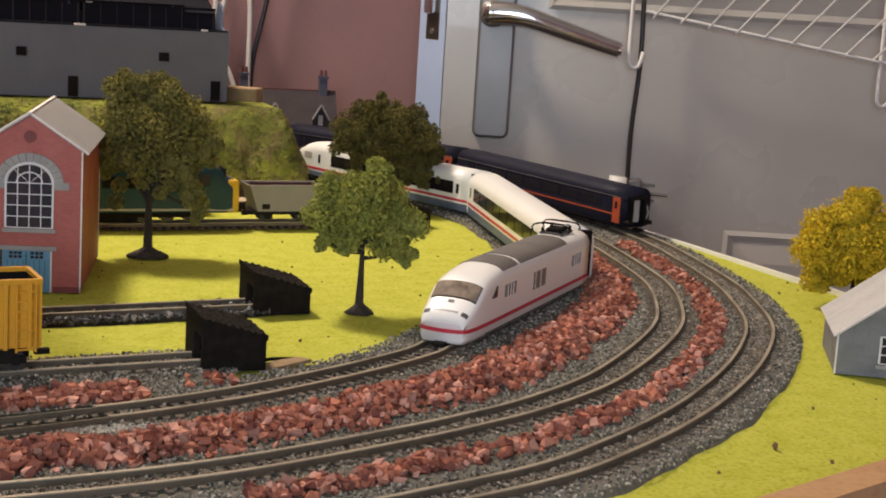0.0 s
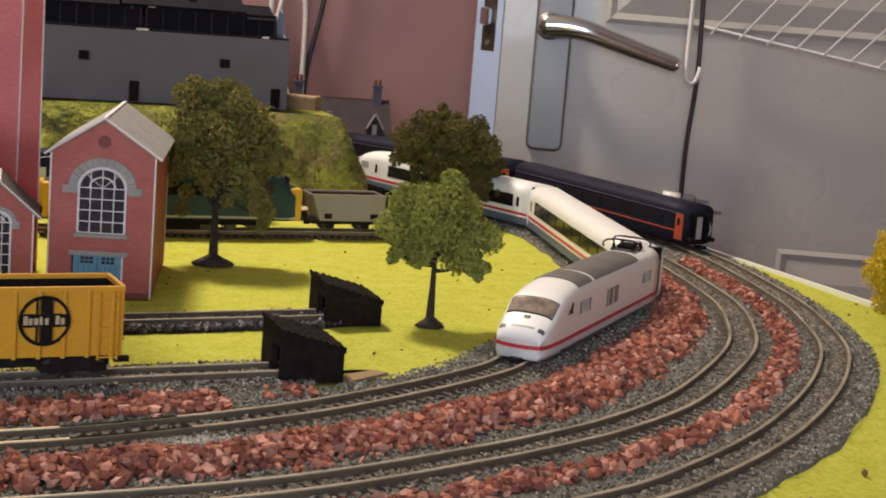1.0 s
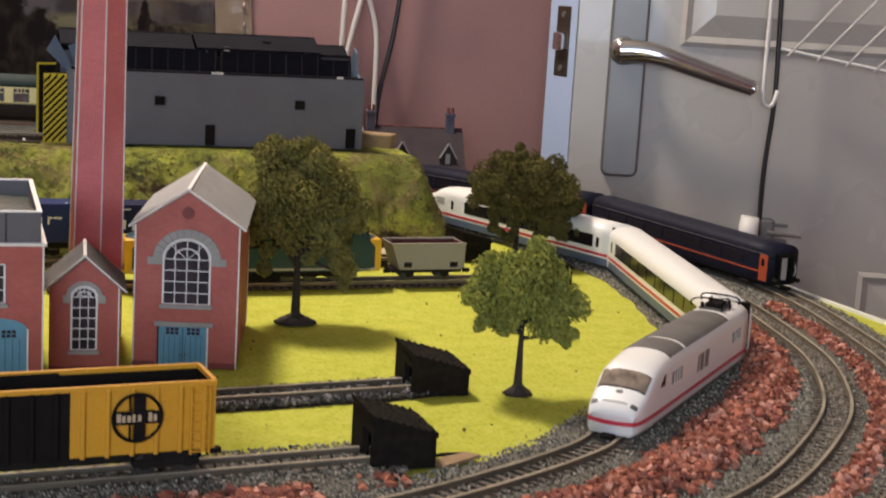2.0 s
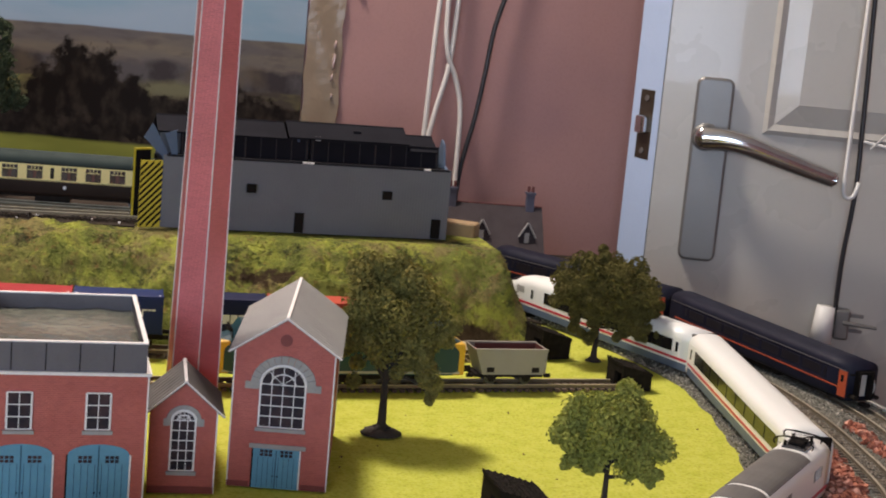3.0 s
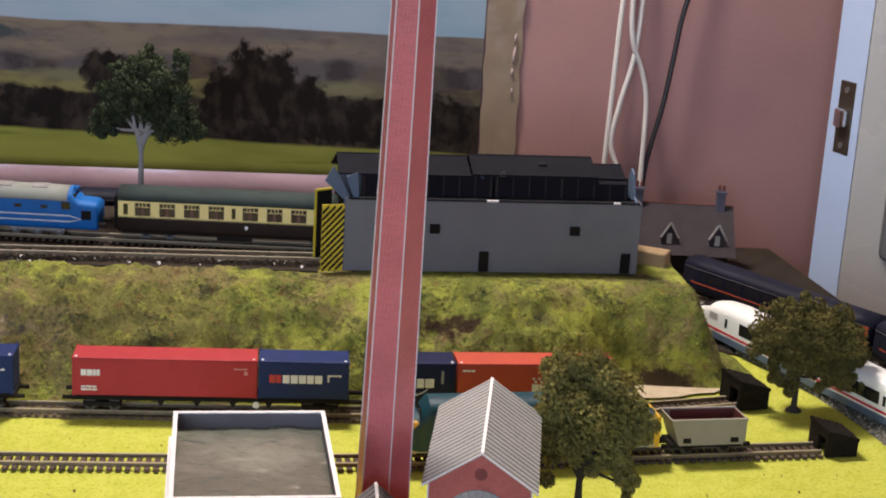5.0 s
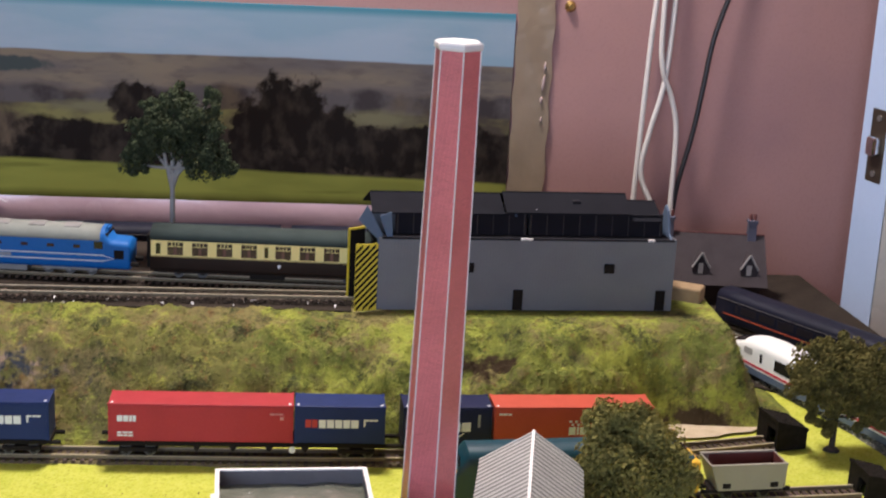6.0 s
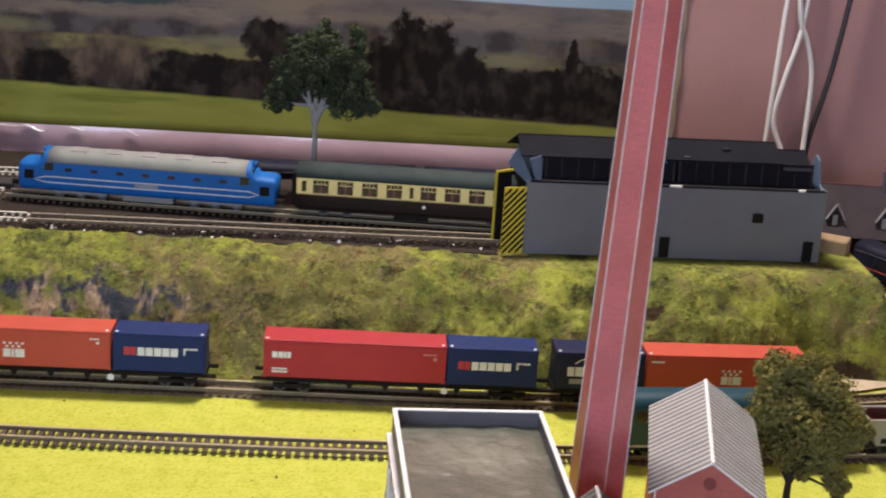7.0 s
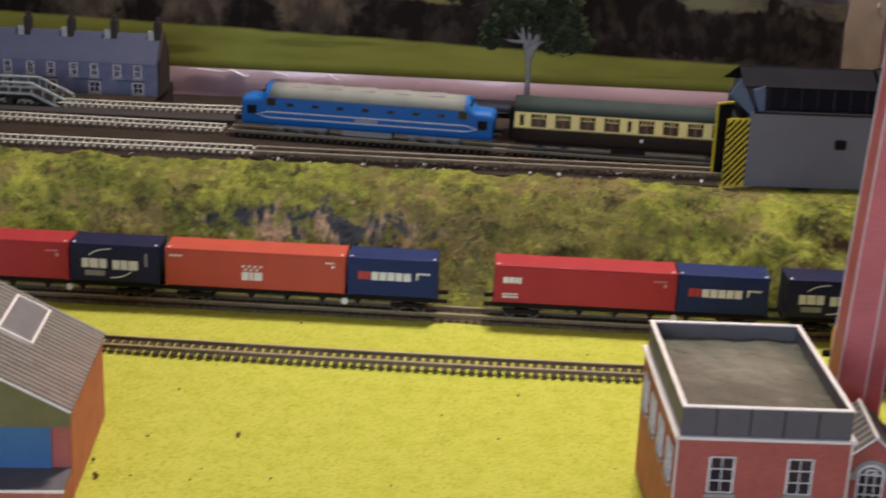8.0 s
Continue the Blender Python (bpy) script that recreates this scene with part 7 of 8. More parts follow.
for x in (0.0, L - 0.0012):
    part("end", boxed(x, x + 0.0012, -W2 + 0.0012, W2 - 0.0012, ZB, ZT), M["wagon_yellow"], gon)
bm = bmesh.new()
for y in (-W2 - 0.0014, W2 - 0.0010):
    box(bm, 0.0, L, y, y + 0.0024, ZT - 0.0012, ZT + 0.0012)
for x in (-0.0006, L - 0.0018):
    box(bm, x, x + 0.0024, -W2 + 0.0014, W2 - 0.0010, ZT - 0.0012, ZT + 0.0012)
part("top_rail", bm, M["wagon_yellow"], gon)
for y in (-W2 - 0.0024, W2 + 0.0012):
    bm = bmesh.new()
    for x in (L - 0.0135, L - 0.0035):
        box(bm, x - 0.0005, x + 0.0005, y, y + 0.0012, ZB - 0.002, ZT - 0.002)
    for j in range(7):
        box(bm, L - 0.0135, L - 0.0035, y + 0.0001, y + 0.0010, ZB - 0.001 + 0.0052 * j, ZB - 0.0002 + 0.0052 * j)
    part("ladder", bm, M["wagon_yellow"], gon, "yellow side ladder")
for y in (-W2 - 0.0018,):
    c, r = L - 0.0415, 0.0125
    ring = bmesh.new()
    tube(ring, [(c + r * math.cos(a), y, (ZB + ZT) / 2 + 0.0018 + r * math.sin(a)) for a in (2 * math.pi * i / 32 for i in range(33))], 0.0009, 5)
    emb = part("emblem_ring", ring, M["black"], gon, "round black emblem")
    z = (ZB + ZT) / 2 + 0.0018
    part("emblem_cross", boxed(c - 0.0042, c + 0.0042, y - 0.0002, y + 0.0012, z - 0.0118, z + 0.0118), M["black"], emb)
    part("emblem_cross", boxed(c - 0.0118, c + 0.0118, y - 0.0003, y + 0.0012, z - 0.0034, z + 0.0034), M["black"], emb)
    for i, (w, h) in enumerate(((0.0022, 0.0046), (0.0018, 0.0034), (0.0020, 0.0034), (0.0014, 0.0042), (0.0018, 0.0034), (0.0, 0.0), (0.0020, 0.0046), (0.0018, 0.0034))):
        x = c - 0.0106 + 0.0027 * i
        if w:
            part("emblem_print", boxed(x, x + w, y - 0.0006, y - 0.0002, z - 0.0020, z - 0.0020 + h), M["emblem_pale"], emb)
for y in (-W2 + 0.0012, W2 - 0.0018):
    part("inner_wall", boxed(0.0014, L - 0.0014, y, y + 0.0006, ZB + 0.003, ZT - 0.0012), M["black"], gon, "black inside of the wagon")
for x in (0.0013, L - 0.0019):
    part("inner_wall", boxed(x, x + 0.0006, -W2 + 0.0018, W2 - 0.0018, ZB + 0.003, ZT - 0.0012), M["black"], gon)
for z in (0.0230, 0.0320, 0.0405):
    part("panel_line", boxed(L - 0.028, L - 0.014, -W2 - 0.0005, -W2, z, z + 0.0007), M["wagon_yellow"], gon)
part("floor", boxed(0.002, L - 0.002, -W2 + 0.0015, W2 - 0.0015, ZB, ZB + 0.003), M["black"], gon)
bm = bmesh.new()
rows = []
for i in range(46):
    rows.append([bm.verts.new((0.002 + (L - 0.004) * i / 45, -W2 + 0.0014 + (2 * W2 - 0.0028) * j / 9, ZT - 0.0062 - 0.0028 * max(0.0, abs(j - 4.5) / 4.5) ** 2 - 0.004 * max(0.0, (i - 41) / 4) + 0.0022 * noise.noise(Vector((i * 0.85, j * 0.9, 7.0))) + 0.002 * noise.noise(Vector((i * 0.12, j * 0.2, 2.0))))) for j in range(10)])
for a, b in zip(rows, rows[1:]):
    for j in range(9):
        bm.faces.new((a[j], b[j], b[j + 1], a[j + 1]))
part("coal_load", bm, M["coal_chip"], gon, "lumpy grey-black coal load")
part("centre_sill", boxed(0.004, L - 0.004, -0.006, 0.006, 0.006, 0.0130), M["underframe"], gon)
for x in (0.024, L - 0.024):
    bogie(gon, x, 2, 0.0115, 0.0058)
    part("bolster", boxed(x - 0.012, x + 0.012, -0.0120, 0.0120, 0.0075, 0.0135), M["underframe"], gon)
part("coupler", boxed(L, L + 0.008, -0.002, 0.002, 0.006, 0.009), M["underframe"], gon)

# containers on flat wagons at the foot of the hill
CON_Z = 0.0218
BOX_H, BOX_W = 0.0348, 0.032


def container(parent, x0, length, colour, marks):
    """A ribbed steel box with corner castings and printed marks."""
    y0 = -BOX_W / 2
    z0 = CON_Z - RAIL_TOP
    c = part("container", boxed(x0, x0 + length, y0, y0 + BOX_W, z0, z0 + BOX_H, bevel=0.0004), M[colour], parent)
    n = int(length / 0.0030)
    front = y0 - 0.0002
    part("side_panel", corrugated(bmesh.new(), (x0 + 0.002, front, z0 + BOX_H - 0.0018), (x0 + length - 0.002, front, z0 + BOX_H - 0.0018), (x0 + length - 0.002, front, z0 + 0.0018), (x0 + 0.002, front, z0 + 0.0018), n, 0.0006, 0.0003), M[colour], c)
    for x in (x0 - 0.0002, x0 + length - 0.0023):
        for y in (y0 - 0.0004, y0 + BOX_W - 0.0021):
            for z in (z0 - 0.0003, z0 + BOX_H - 0.0020):
                part("corner_casting", boxed(x, x + 0.0025, y, y + 0.0025, z, z + 0.0023), M[colour], c)
    for x in (x0 + 0.0022, x0 + length - 0.0042):
        part("roof_mark", boxed(x, x + 0.0020, y0 + 0.0022, y0 + 0.0052, z0 + BOX_H + 0.0001, z0 + BOX_H + 0.0004), M["print_white"], c)
    for mx, mz, w, h, colour_name in marks:
        part("printed_mark", boxed(x0 + mx, x0 + mx + w, y0 - 0.0009, y0 - 0.0002, z0 + mz, z0 + mz + h), M[colour_name], c)
    return c


def letters(x, z, widths, h, colour_name, gap=0.0006):
    """Plain bars in place of unread or brand lettering."""
    out = []
    for w in widths:
        out.append((x, z, w, h, colour_name))
        x += w + gap
    return out


RED_MARKS = letters(0.0078, 0.0186, (0.0046, 0.0046, 0.0024, 0.0028), 0.0056, "print_white") + letters(0.0078, 0.0048, (0.0050, 0.0035, 0.0040), 0.0016, "print_white") + letters(0.0078, 0.0075, (0.0035, 0.0050, 0.0035), 0.0016, "print_white") + letters(0.140, 0.0262, (0.0035, 0.003, 0.004), 0.0014, "print_pink") + letters(0.1490, 0.0215, (0.0030,), 0.0030, "print_pink")
BLUE_MARKS = letters(0.0095, 0.0152, (0.0052, 0.0048), 0.0074, "print_red") + letters(0.0214, 0.0148, (0.0060, 0.0062, 0.0062, 0.0060, 0.0064), 0.0076, "print_white", 0.0010) + letters(0.0610, 0.0215, (0.0045, 0.0035, 0.0030), 0.0016, "print_white") + letters(0.0610, 0.0165, (0.0015,), 0.0050, "print_white")
ORANGE_MARKS = letters(0.0685, 0.0202, (0.0024, 0.0024, 0.0024, 0.0024), 0.0020, "print_white", 0.0028) + letters(0.0705, 0.0172, (0.0024, 0.0024, 0.0024), 0.0020, "print_white", 0.0028) + letters(0.0685, 0.0084, (0.0062, 0.0022, 0.0078), 0.0076, "print_white", 0.0010) + letters(0.0040, 0.0275, (0.003, 0.004, 0.003), 0.0016, "print_white") + letters(0.1430, 0.0275, (0.003, 0.004), 0.0013, "print_white") + letters(0.1485, 0.0235, (0.0025,), 0.0022, "print_white")
NAVY_MARKS = letters(0.0105, 0.0128, (0.0060, 0.0078, 0.0062), 0.0086, "print_white", 0.0010) + letters(0.0380, 0.0120, (0.0062, 0.0062, 0.0082), 0.0086, "print_white", 0.0010) + letters(0.0130, 0.0055, (0.018,), 0.0048, "print_grey") + letters(0.0670, 0.0160, (0.0022,), 0.0120, "print_grey")


def swoosh(c, x0, up):
    z0 = CON_Z - RAIL_TOP
    a0, a1 = (2.6, 1.55) if up else (5.75, 4.7)
    pts = [(x0 + 0.036 + 0.022 * math.cos(a), -BOX_W / 2 - 0.0006, z0 + 0.0175 + 0.0135 * math.sin(a)) for a in frange(a0, a1, 10)]
    part("printed_curve", tube(bmesh.new(), pts, 0.0006, 5), M["print_white"], c)


def flat_wagon(x0, x1, y0, y1, loads, label):
    m, L = on_line(x0, y0, x1, y1)
    ob = thing("container_wagon", m, label, "wagon", "container train")
    part("deck", boxed(0.0, L, -0.013, 0.013, 0.0105, CON_Z - RAIL_TOP - 0.0004, bevel=0.0005), M["underframe"], ob)
    for s in (-1, 1):
        part("side_sill", boxed(0.0, L, s * 0.0138 - 0.0010, s * 0.0138 + 0.0010, 0.0118, 0.0154), M["black"], ob)
        for i in range(4):
            x = L * (0.30 + 0.13 * i)
            part("truss_strut", prism(bmesh.new(), [(x, 0.0118), (x + 0.008, 0.0118), (x + 0.005, 0.0065), (x + 0.003, 0.0065)], s * 0.0130 - 0.0006, s * 0.0130 + 0.0006), M["underframe"], ob)
    for x in (0.026, L - 0.026):
        bogie(ob, x, 2, 0.0105, 0.0055)
    part("brake_wheel", cyl(bmesh.new(), (L * 0.66, -0.0168, 0.0095), (L * 0.66, -0.0155, 0.0095), 0.0030, 0.0030, 20), M["print_white"], ob, "white brake wheel")
    for lx, ln, colour, marks in loads:
        c = container(ob, lx, ln, colour, marks)
        if colour == "box_navy":
            swoosh(c, lx, True)
            swoosh(c, lx, False)
    for x in (-0.004, L + 0.004):
        for s in (-1, 1):
            part("buffer", cyl(bmesh.new(), (x - 0.004, s * 0.0115, 0.0125), (x + 0.004, s * 0.0115, 0.0125), 0.002, 0.002, 10), M["underframe"], ob)
    return ob


LONG, SHORT = 0.1605, 0.0800
YW = 0.9743
flat_wagon(-0.4155, -0.1718, YW, YW, [(0.0008, LONG, "box_red", RED_MARKS), (0.1625, SHORT, "box_blue", BLUE_MARKS)], "flat wagon with a long red and a short blue container")
flat_wagon(-0.7085, -0.4640, YW, YW, [(0.0008, LONG, "box_orange", ORANGE_MARKS), (0.1635, SHORT, "box_blue", BLUE_MARKS)], "flat wagon with a long orange-red and a short blue container")
flat_wagon(-0.9560, -0.7115, YW, YW, [(0.0008, LONG, "box_red", RED_MARKS), (0.1630, SHORT, "box_navy", NAVY_MARKS)], "flat wagon with a long red and a short navy container")
flat_wagon(-0.1585, 0.0710, YW, 0.9845, [(0.0008, SHORT, "box_navy", NAVY_MARKS), (0.0828, LONG - 0.0145, "box_orange", ORANGE_MARKS)], "flat wagon with a short navy and a long orange-red container")
flat_wagon(-1.2050, -0.9600, YW, YW, [(0.0008, SHORT, "box_navy", NAVY_MARKS), (0.0828, LONG, "box_orange", ORANGE_MARKS)], "flat wagon with a short navy and a long orange-red container")

# bright blue diesel and brown-and-cream coach on the upper track
ZU = PLATEAU + RAIL_TOP
m, L = on_line(-0.6830, 1.2390, -0.4210, 1.2140, ZU)
dl = thing("blue_diesel_locomotive", m @ Matrix.Diagonal((1, 1.03, 1.10, 1)), "bright blue diesel locomotive with pale grey roof", "locomotive")
DL = Shell([(0.0, 0.0158, 0.0325, 0.005), (0.003, 0.0168, 0.0345, 0.006), (0.0225, 0.0170, 0.0355, 0.006), (0.0245, 0.0172, 0.0440, 0.0125), (0.034, 0.0172, 0.0450, 0.0135), (L - 0.034, 0.0172, 0.0450, 0.0135), (L - 0.0245, 0.0172, 0.0440, 0.0125), (L - 0.0225, 0.0170, 0.0355, 0.006), (L - 0.003, 0.0168, 0.0345, 0.006), (L, 0.0158, 0.0325, 0.005)], 0.0080)
part("body", DL.body([0.0, 0.002, 0.004, 0.012, 0.020, 0.024, 0.029, 0.034] + frange(0.05, L - 0.05, 8) + [L - 0.034, L - 0.029, L - 0.024, L - 0.020, L - 0.012, L - 0.004, L - 0.002, L]), M["deltic_blue"], dl, smooth=True)
part("roof", DL.top(0.0300, L - 0.0300, -0.88, 0.88, 0.0007, 10, 16), M["deltic_roof"], dl, "pale grey roof", smooth=True)
for i in range(5):
    x = 0.060 + (L - 0.120) * i / 4
    part("roof_grille", DL.top(x - 0.008, x + 0.008, -0.28, 0.28, 0.0014, 3, 6), M["chrome_grey"], dl, "grey roof grille")
for x in (0.026, L - 0.030):
    part("roof_edge", DL.top(x, x + 0.004, -0.90, 0.90, 0.0012, 2, 12), M["deltic_blue"], dl)
for x0, x1 in ((0.0225, 0.0250), (L - 0.0250, L - 0.0225)):
    part("cab_glass", boxed(x0, x1, -0.0135, 0.0135, 0.0362, 0.0410), M["train_glass"], dl)
    part("headlamp_panel", boxed(x0, x1, -0.006, 0.006, 0.0425, 0.0452, bevel=0.0006), M["deltic_blue"], dl)
for s in (-1, 1):
    for z in (0.0150, 0.0205):
        part("speed_line", DL.band(0.028, L - 0.028, z, z + 0.0012, s, 0.0004, 10), M["line_print"], dl, "pale line")
    for k, x in ((1, 0.028), (-1, L - 0.028)):
        part("speed_line", tube(bmesh.new(), [DL.side(x, s, 0.0156, 0.0003), DL.side(x - k * 0.012, s, 0.0181, 0.0003), DL.side(x, s, 0.0211, 0.0003)], 0.0007, 5), M["line_print"], dl)
    for x in (0.027, L - 0.036):
        part("cab_window", DL.band(x, x + 0.009, 0.0270, 0.0340, s, 0.0003, 2), M["train_glass"], dl)
    for i in range(7):
        x = 0.048 + (L - 0.105) * i / 6
        part("engine_window", DL.band(x, x + 0.007, 0.0272, 0.0302, s, 0.0003, 2), M["train_glass"], dl)
    part("name_plate", DL.band(L / 2 - 0.012, L / 2 + 0.012, 0.0168, 0.0198, s, 0.0004, 2), M["print_grey"], dl)
    part("nose_grille", DL.band(0.006, 0.016, 0.0180, 0.0265, s, 0.0003, 2), M["black"], dl)
    part("nose_grille", DL.band(L - 0.016, L - 0.006, 0.0180, 0.0265, s, 0.0003, 2), M["black"], dl)
part("fuel_tank", boxed(L * 0.40, L * 0.60, -0.0125, 0.0125, 0.0015, 0.0085, bevel=0.001), M["chrome_grey"], dl)
for x in (0.062, L - 0.062):
    bogie(dl, x, 3, 0.022, 0.006, "chrome_grey")
for x in (-0.004, L + 0.004):
    for s in (-1, 1):
        part("buffer", cyl(bmesh.new(), (x - 0.004, s * 0.0115, 0.0125), (x + 0.004, s * 0.0115, 0.0125), 0.0024, 0.0024, 12), M["underframe"], dl)

m, L = on_line(-0.4010, 1.2120, -0.150, 1.1960, ZU + 0.0015)
co = thing("brown_cream_coach", m @ Matrix.Diagonal((1, 1.05, 1.20, 1)), "chocolate and cream coach entering the grey shed", "railway coach")
CS = Shell([(0.0, 0.0172, 0.0430, 0.0090), (L, 0.0172, 0.0430, 0.0090)], 0.0070)
part("body", CS.body(frange(0.0, L, 8)), M["chocolate"], co, smooth=True)
part("roof", CS.top(0.0, L, -0.97, 0.97, 0.0006, 6, 14), M["coach_roof"], co, "grey-green roof", smooth=True)
for s in (-1, 1):
    up = part("cream_panel", CS.band(0.0008, L - 0.0008, 0.0205, 0.0338, s, 0.0003, 8), M["cream"], co, "cream upper panel")
    for i in range(9):
        if i == 4:
            part("door_window", CS.band(0.1150, 0.1188, 0.0222, 0.0315, s, 0.0006, 2), M["train_glass"], up)
        else:
            x = 0.0253 + 0.0247 * i if i < 4 else 0.1338 + 0.0245 * (i - 5)
            win = part("window", CS.band(x - 0.0078, x + 0.0078, 0.0214, 0.0326, s, 0.0006, 2), M["coach_glass"], up)
            part("ventilator", CS.band(x - 0.0070, x + 0.0070, 0.0288, 0.0293, s, 0.0008, 2), M["cream"], win)
            for k in (-0.0035, 0.0, 0.0035):
                part("light_bar", CS.band(x + k - 0.0003, x + k + 0.0003, 0.0293, 0.0326, s, 0.0008, 2), M["cream"], win)
            part("curtain", CS.band(x - 0.0016, x + 0.0016, 0.0216, 0.0286, s, 0.0007, 2), M["curtain"], win, "brown curtain")
    part("door_window", CS.band(0.006, 0.0105, 0.0222, 0.0315, s, 0.0006, 2), M["train_glass"], up)
    part("gold_line", CS.band(0.0008, L - 0.0008, 0.0196, 0.0202, s, 0.0003, 8), M["gold"], co, "thin gold line")
    part("crest", cyl(bmesh.new(), (0.130, s * 0.0170, 0.0150), (0.130, s * 0.0178, 0.0150), 0.0017, 0.0017, 12), M["print_white"], co, "round pale crest")
part("solebar", boxed(0.003, L - 0.003, -0.013, 0.013, 0.0050, 0.0080), M["underframe"], co)
part("battery_box", boxed(0.10, 0.135, -0.0125, 0.0125, 0.0015, 0.006), M["underframe"], co)
for x in (0.040, L - 0.040):
    bogie(co, x)
part("gangway", boxed(-0.005, 0.0, -0.0075, 0.0075, 0.007, 0.036, bevel=0.001), M["black"], co)

# ---- trees ----


def tree(m, label, crown_mat, bark_mat, height, blobs, leaf, count, seed, base_r=0.0035, spread=0.010, fork=(0.25, 0.5), group="model trees"):
    """Tapered trunk with roots and limbs, and a crown of many small leaf clumps gathered in uneven tufts."""
    rnd = random.Random(seed)
    ob = thing("tree", m, label, "tree", group)
    bm = bmesh.new()
    low = min(b[2] - b[5] for b in blobs)
    lean = Vector((rnd.uniform(-1, 1), rnd.uniform(-1, 1), 0)) * 0.002
    trunk = [(0, 0, -0.002), (lean.x * 0.3, lean.y * 0.3, height * 0.18), (lean.x, lean.y, height * 0.4), (lean.x * 0.5, 0, height * 0.8)]
    tube(bm, glide(trunk, 6), base_r, 9, 0.35)
    foot = bmesh.ops.create_cone(bm, cap_ends=True, segments=18, radius1=spread, radius2=spread * 0.55, depth=0.0036)["verts"]
    for v in foot:
        k = 1 + 0.22 * noise.noise(Vector((v.co.x * 300, v.co.y * 300, seed)))
        v.co.x, v.co.y, v.co.z = v.co.x * k, v.co.y * k, v.co.z + 0.0014 + 0.0006 * noise.noise(v.co * 500)
    for i in range(5):
        a = 2 * math.pi * i / 5 + rnd.uniform(-0.3, 0.3)
        r = 0.8 * spread * rnd.uniform(0.7, 1.2)
        tube(bm, glide([(0, 0, 0.006), (0.4 * r * math.cos(a), 0.4 * r * math.sin(a), 0.003), (r * math.cos(a), r * math.sin(a), 0.0)], 3), base_r * 0.8, 6, 0.45)
    for bx, by, bz, sx, sy, sz in blobs:
        s = height * rnd.uniform(*fork)
        tube(bm, glide([(lean.x * 0.5, 0, s), (bx * 0.4, by * 0.4, (s + bz) / 2 - 0.002), (bx * 0.9, by * 0.9, bz)], 4), base_r * 0.5, 6, 0.3)
    part("trunk", bm, M[bark_mat], ob, smooth=True)
    tufts = []
    vol = [b[3] * b[4] * b[5] for b in blobs]
    for b, v in zip(blobs, vol):
        for _ in range(max(8, int(60 * v / max(vol)))):
            d = Vector((rnd.gauss(0, 1), rnd.gauss(0, 1), rnd.gauss(0, 1))).normalized() * rnd.uniform(0.35, 1.05)
            tufts.append((Vector((b[0] + d.x * b[3], b[1] + d.y * b[4], b[2] + d.z * b[5])), min(b[3:]) * rnd.uniform(0.28, 0.50)))
    verts, faces = [], []
    for _ in range(count):
        c, r = tufts[rnd.randrange(len(tufts))]
        d = Vector((rnd.gauss(0, 1), rnd.gauss(0, 1), rnd.gauss(0, 1))).normalized()
        p = c + d * r * rnd.uniform(0.55, 1.05)
        n = (d + Vector((rnd.uniform(-1, 1), rnd.uniform(-1, 1), rnd.uniform(-0.6, 1))) * 0.8).normalized()
        u = n.orthogonal().normalized()
        u.rotate(Matrix.Rotation(rnd.uniform(0, 6.28), 3, n))
        w = n.cross(u)
        s = leaf * rnd.uniform(0.6, 1.25)
        k = len(verts)
        verts += [p - u * s, p - w * s * 0.6 + n * s * 0.25, p + u * s, p + w * s * 0.6 + n * s * 0.25, p - n * s * 0.35]
        faces += [(k, k + 1, k + 2), (k, k + 2, k + 3), (k, k + 4, k + 1), (k + 1, k + 4, k + 2), (k + 2, k + 4, k + 3), (k + 3, k + 4, k)]
    me = bpy.data.meshes.new("crown")
    me.from_pydata(verts, [], faces)
    me.materials.append(M[crown_mat])
    crown = new("crown", me)
    crown.parent = ob
    return ob


tree(pose(0.1145, 0.5404, 0), "mid green model tree with bare dark trunk", "leaf_green", "bark", 0.075,
     [(0.0, 0.0, 0.074, 0.030, 0.028, 0.024), (-0.018, 0.004, 0.063, 0.023, 0.022, 0.022), (0.018, -0.004, 0.060, 0.022, 0.022, 0.021), (0.004, 0.004, 0.092, 0.019, 0.019, 0.014), (0.027, -0.002, 0.044, 0.011, 0.011, 0.010), (-0.024, 0.0, 0.047, 0.011, 0.011, 0.010)], 0.0018, 22000, 5, 0.0035, 0.010, (0.5, 0.75))
tree(pose(-0.003, 0.75, 0), "tall olive brown model tree with rooted trunk", "leaf_olive", "bark", 0.115,
     [(0.0, 0.0, 0.095, 0.038, 0.034, 0.032), (-0.004, 0.0, 0.122, 0.032, 0.028, 0.022), (0.014, 0.004, 0.131, 0.022, 0.020, 0.016), (-0.030, 0.0, 0.086, 0.023, 0.022, 0.024), (0.033, 0.0, 0.082, 0.022, 0.021, 0.024), (-0.022, 0.0, 0.060, 0.024, 0.020, 0.018), (0.026, 0.0, 0.056, 0.024, 0.020, 0.018), (0.036, -0.004, 0.040, 0.011, 0.010, 0.011), (-0.020, 0.004, 0.131, 0.015, 0.014, 0.012), (0.034, 0.0, 0.108, 0.018, 0.018, 0.018)], 0.0019, 33000, 11, 0.0042, 0.017, (0.35, 0.6))
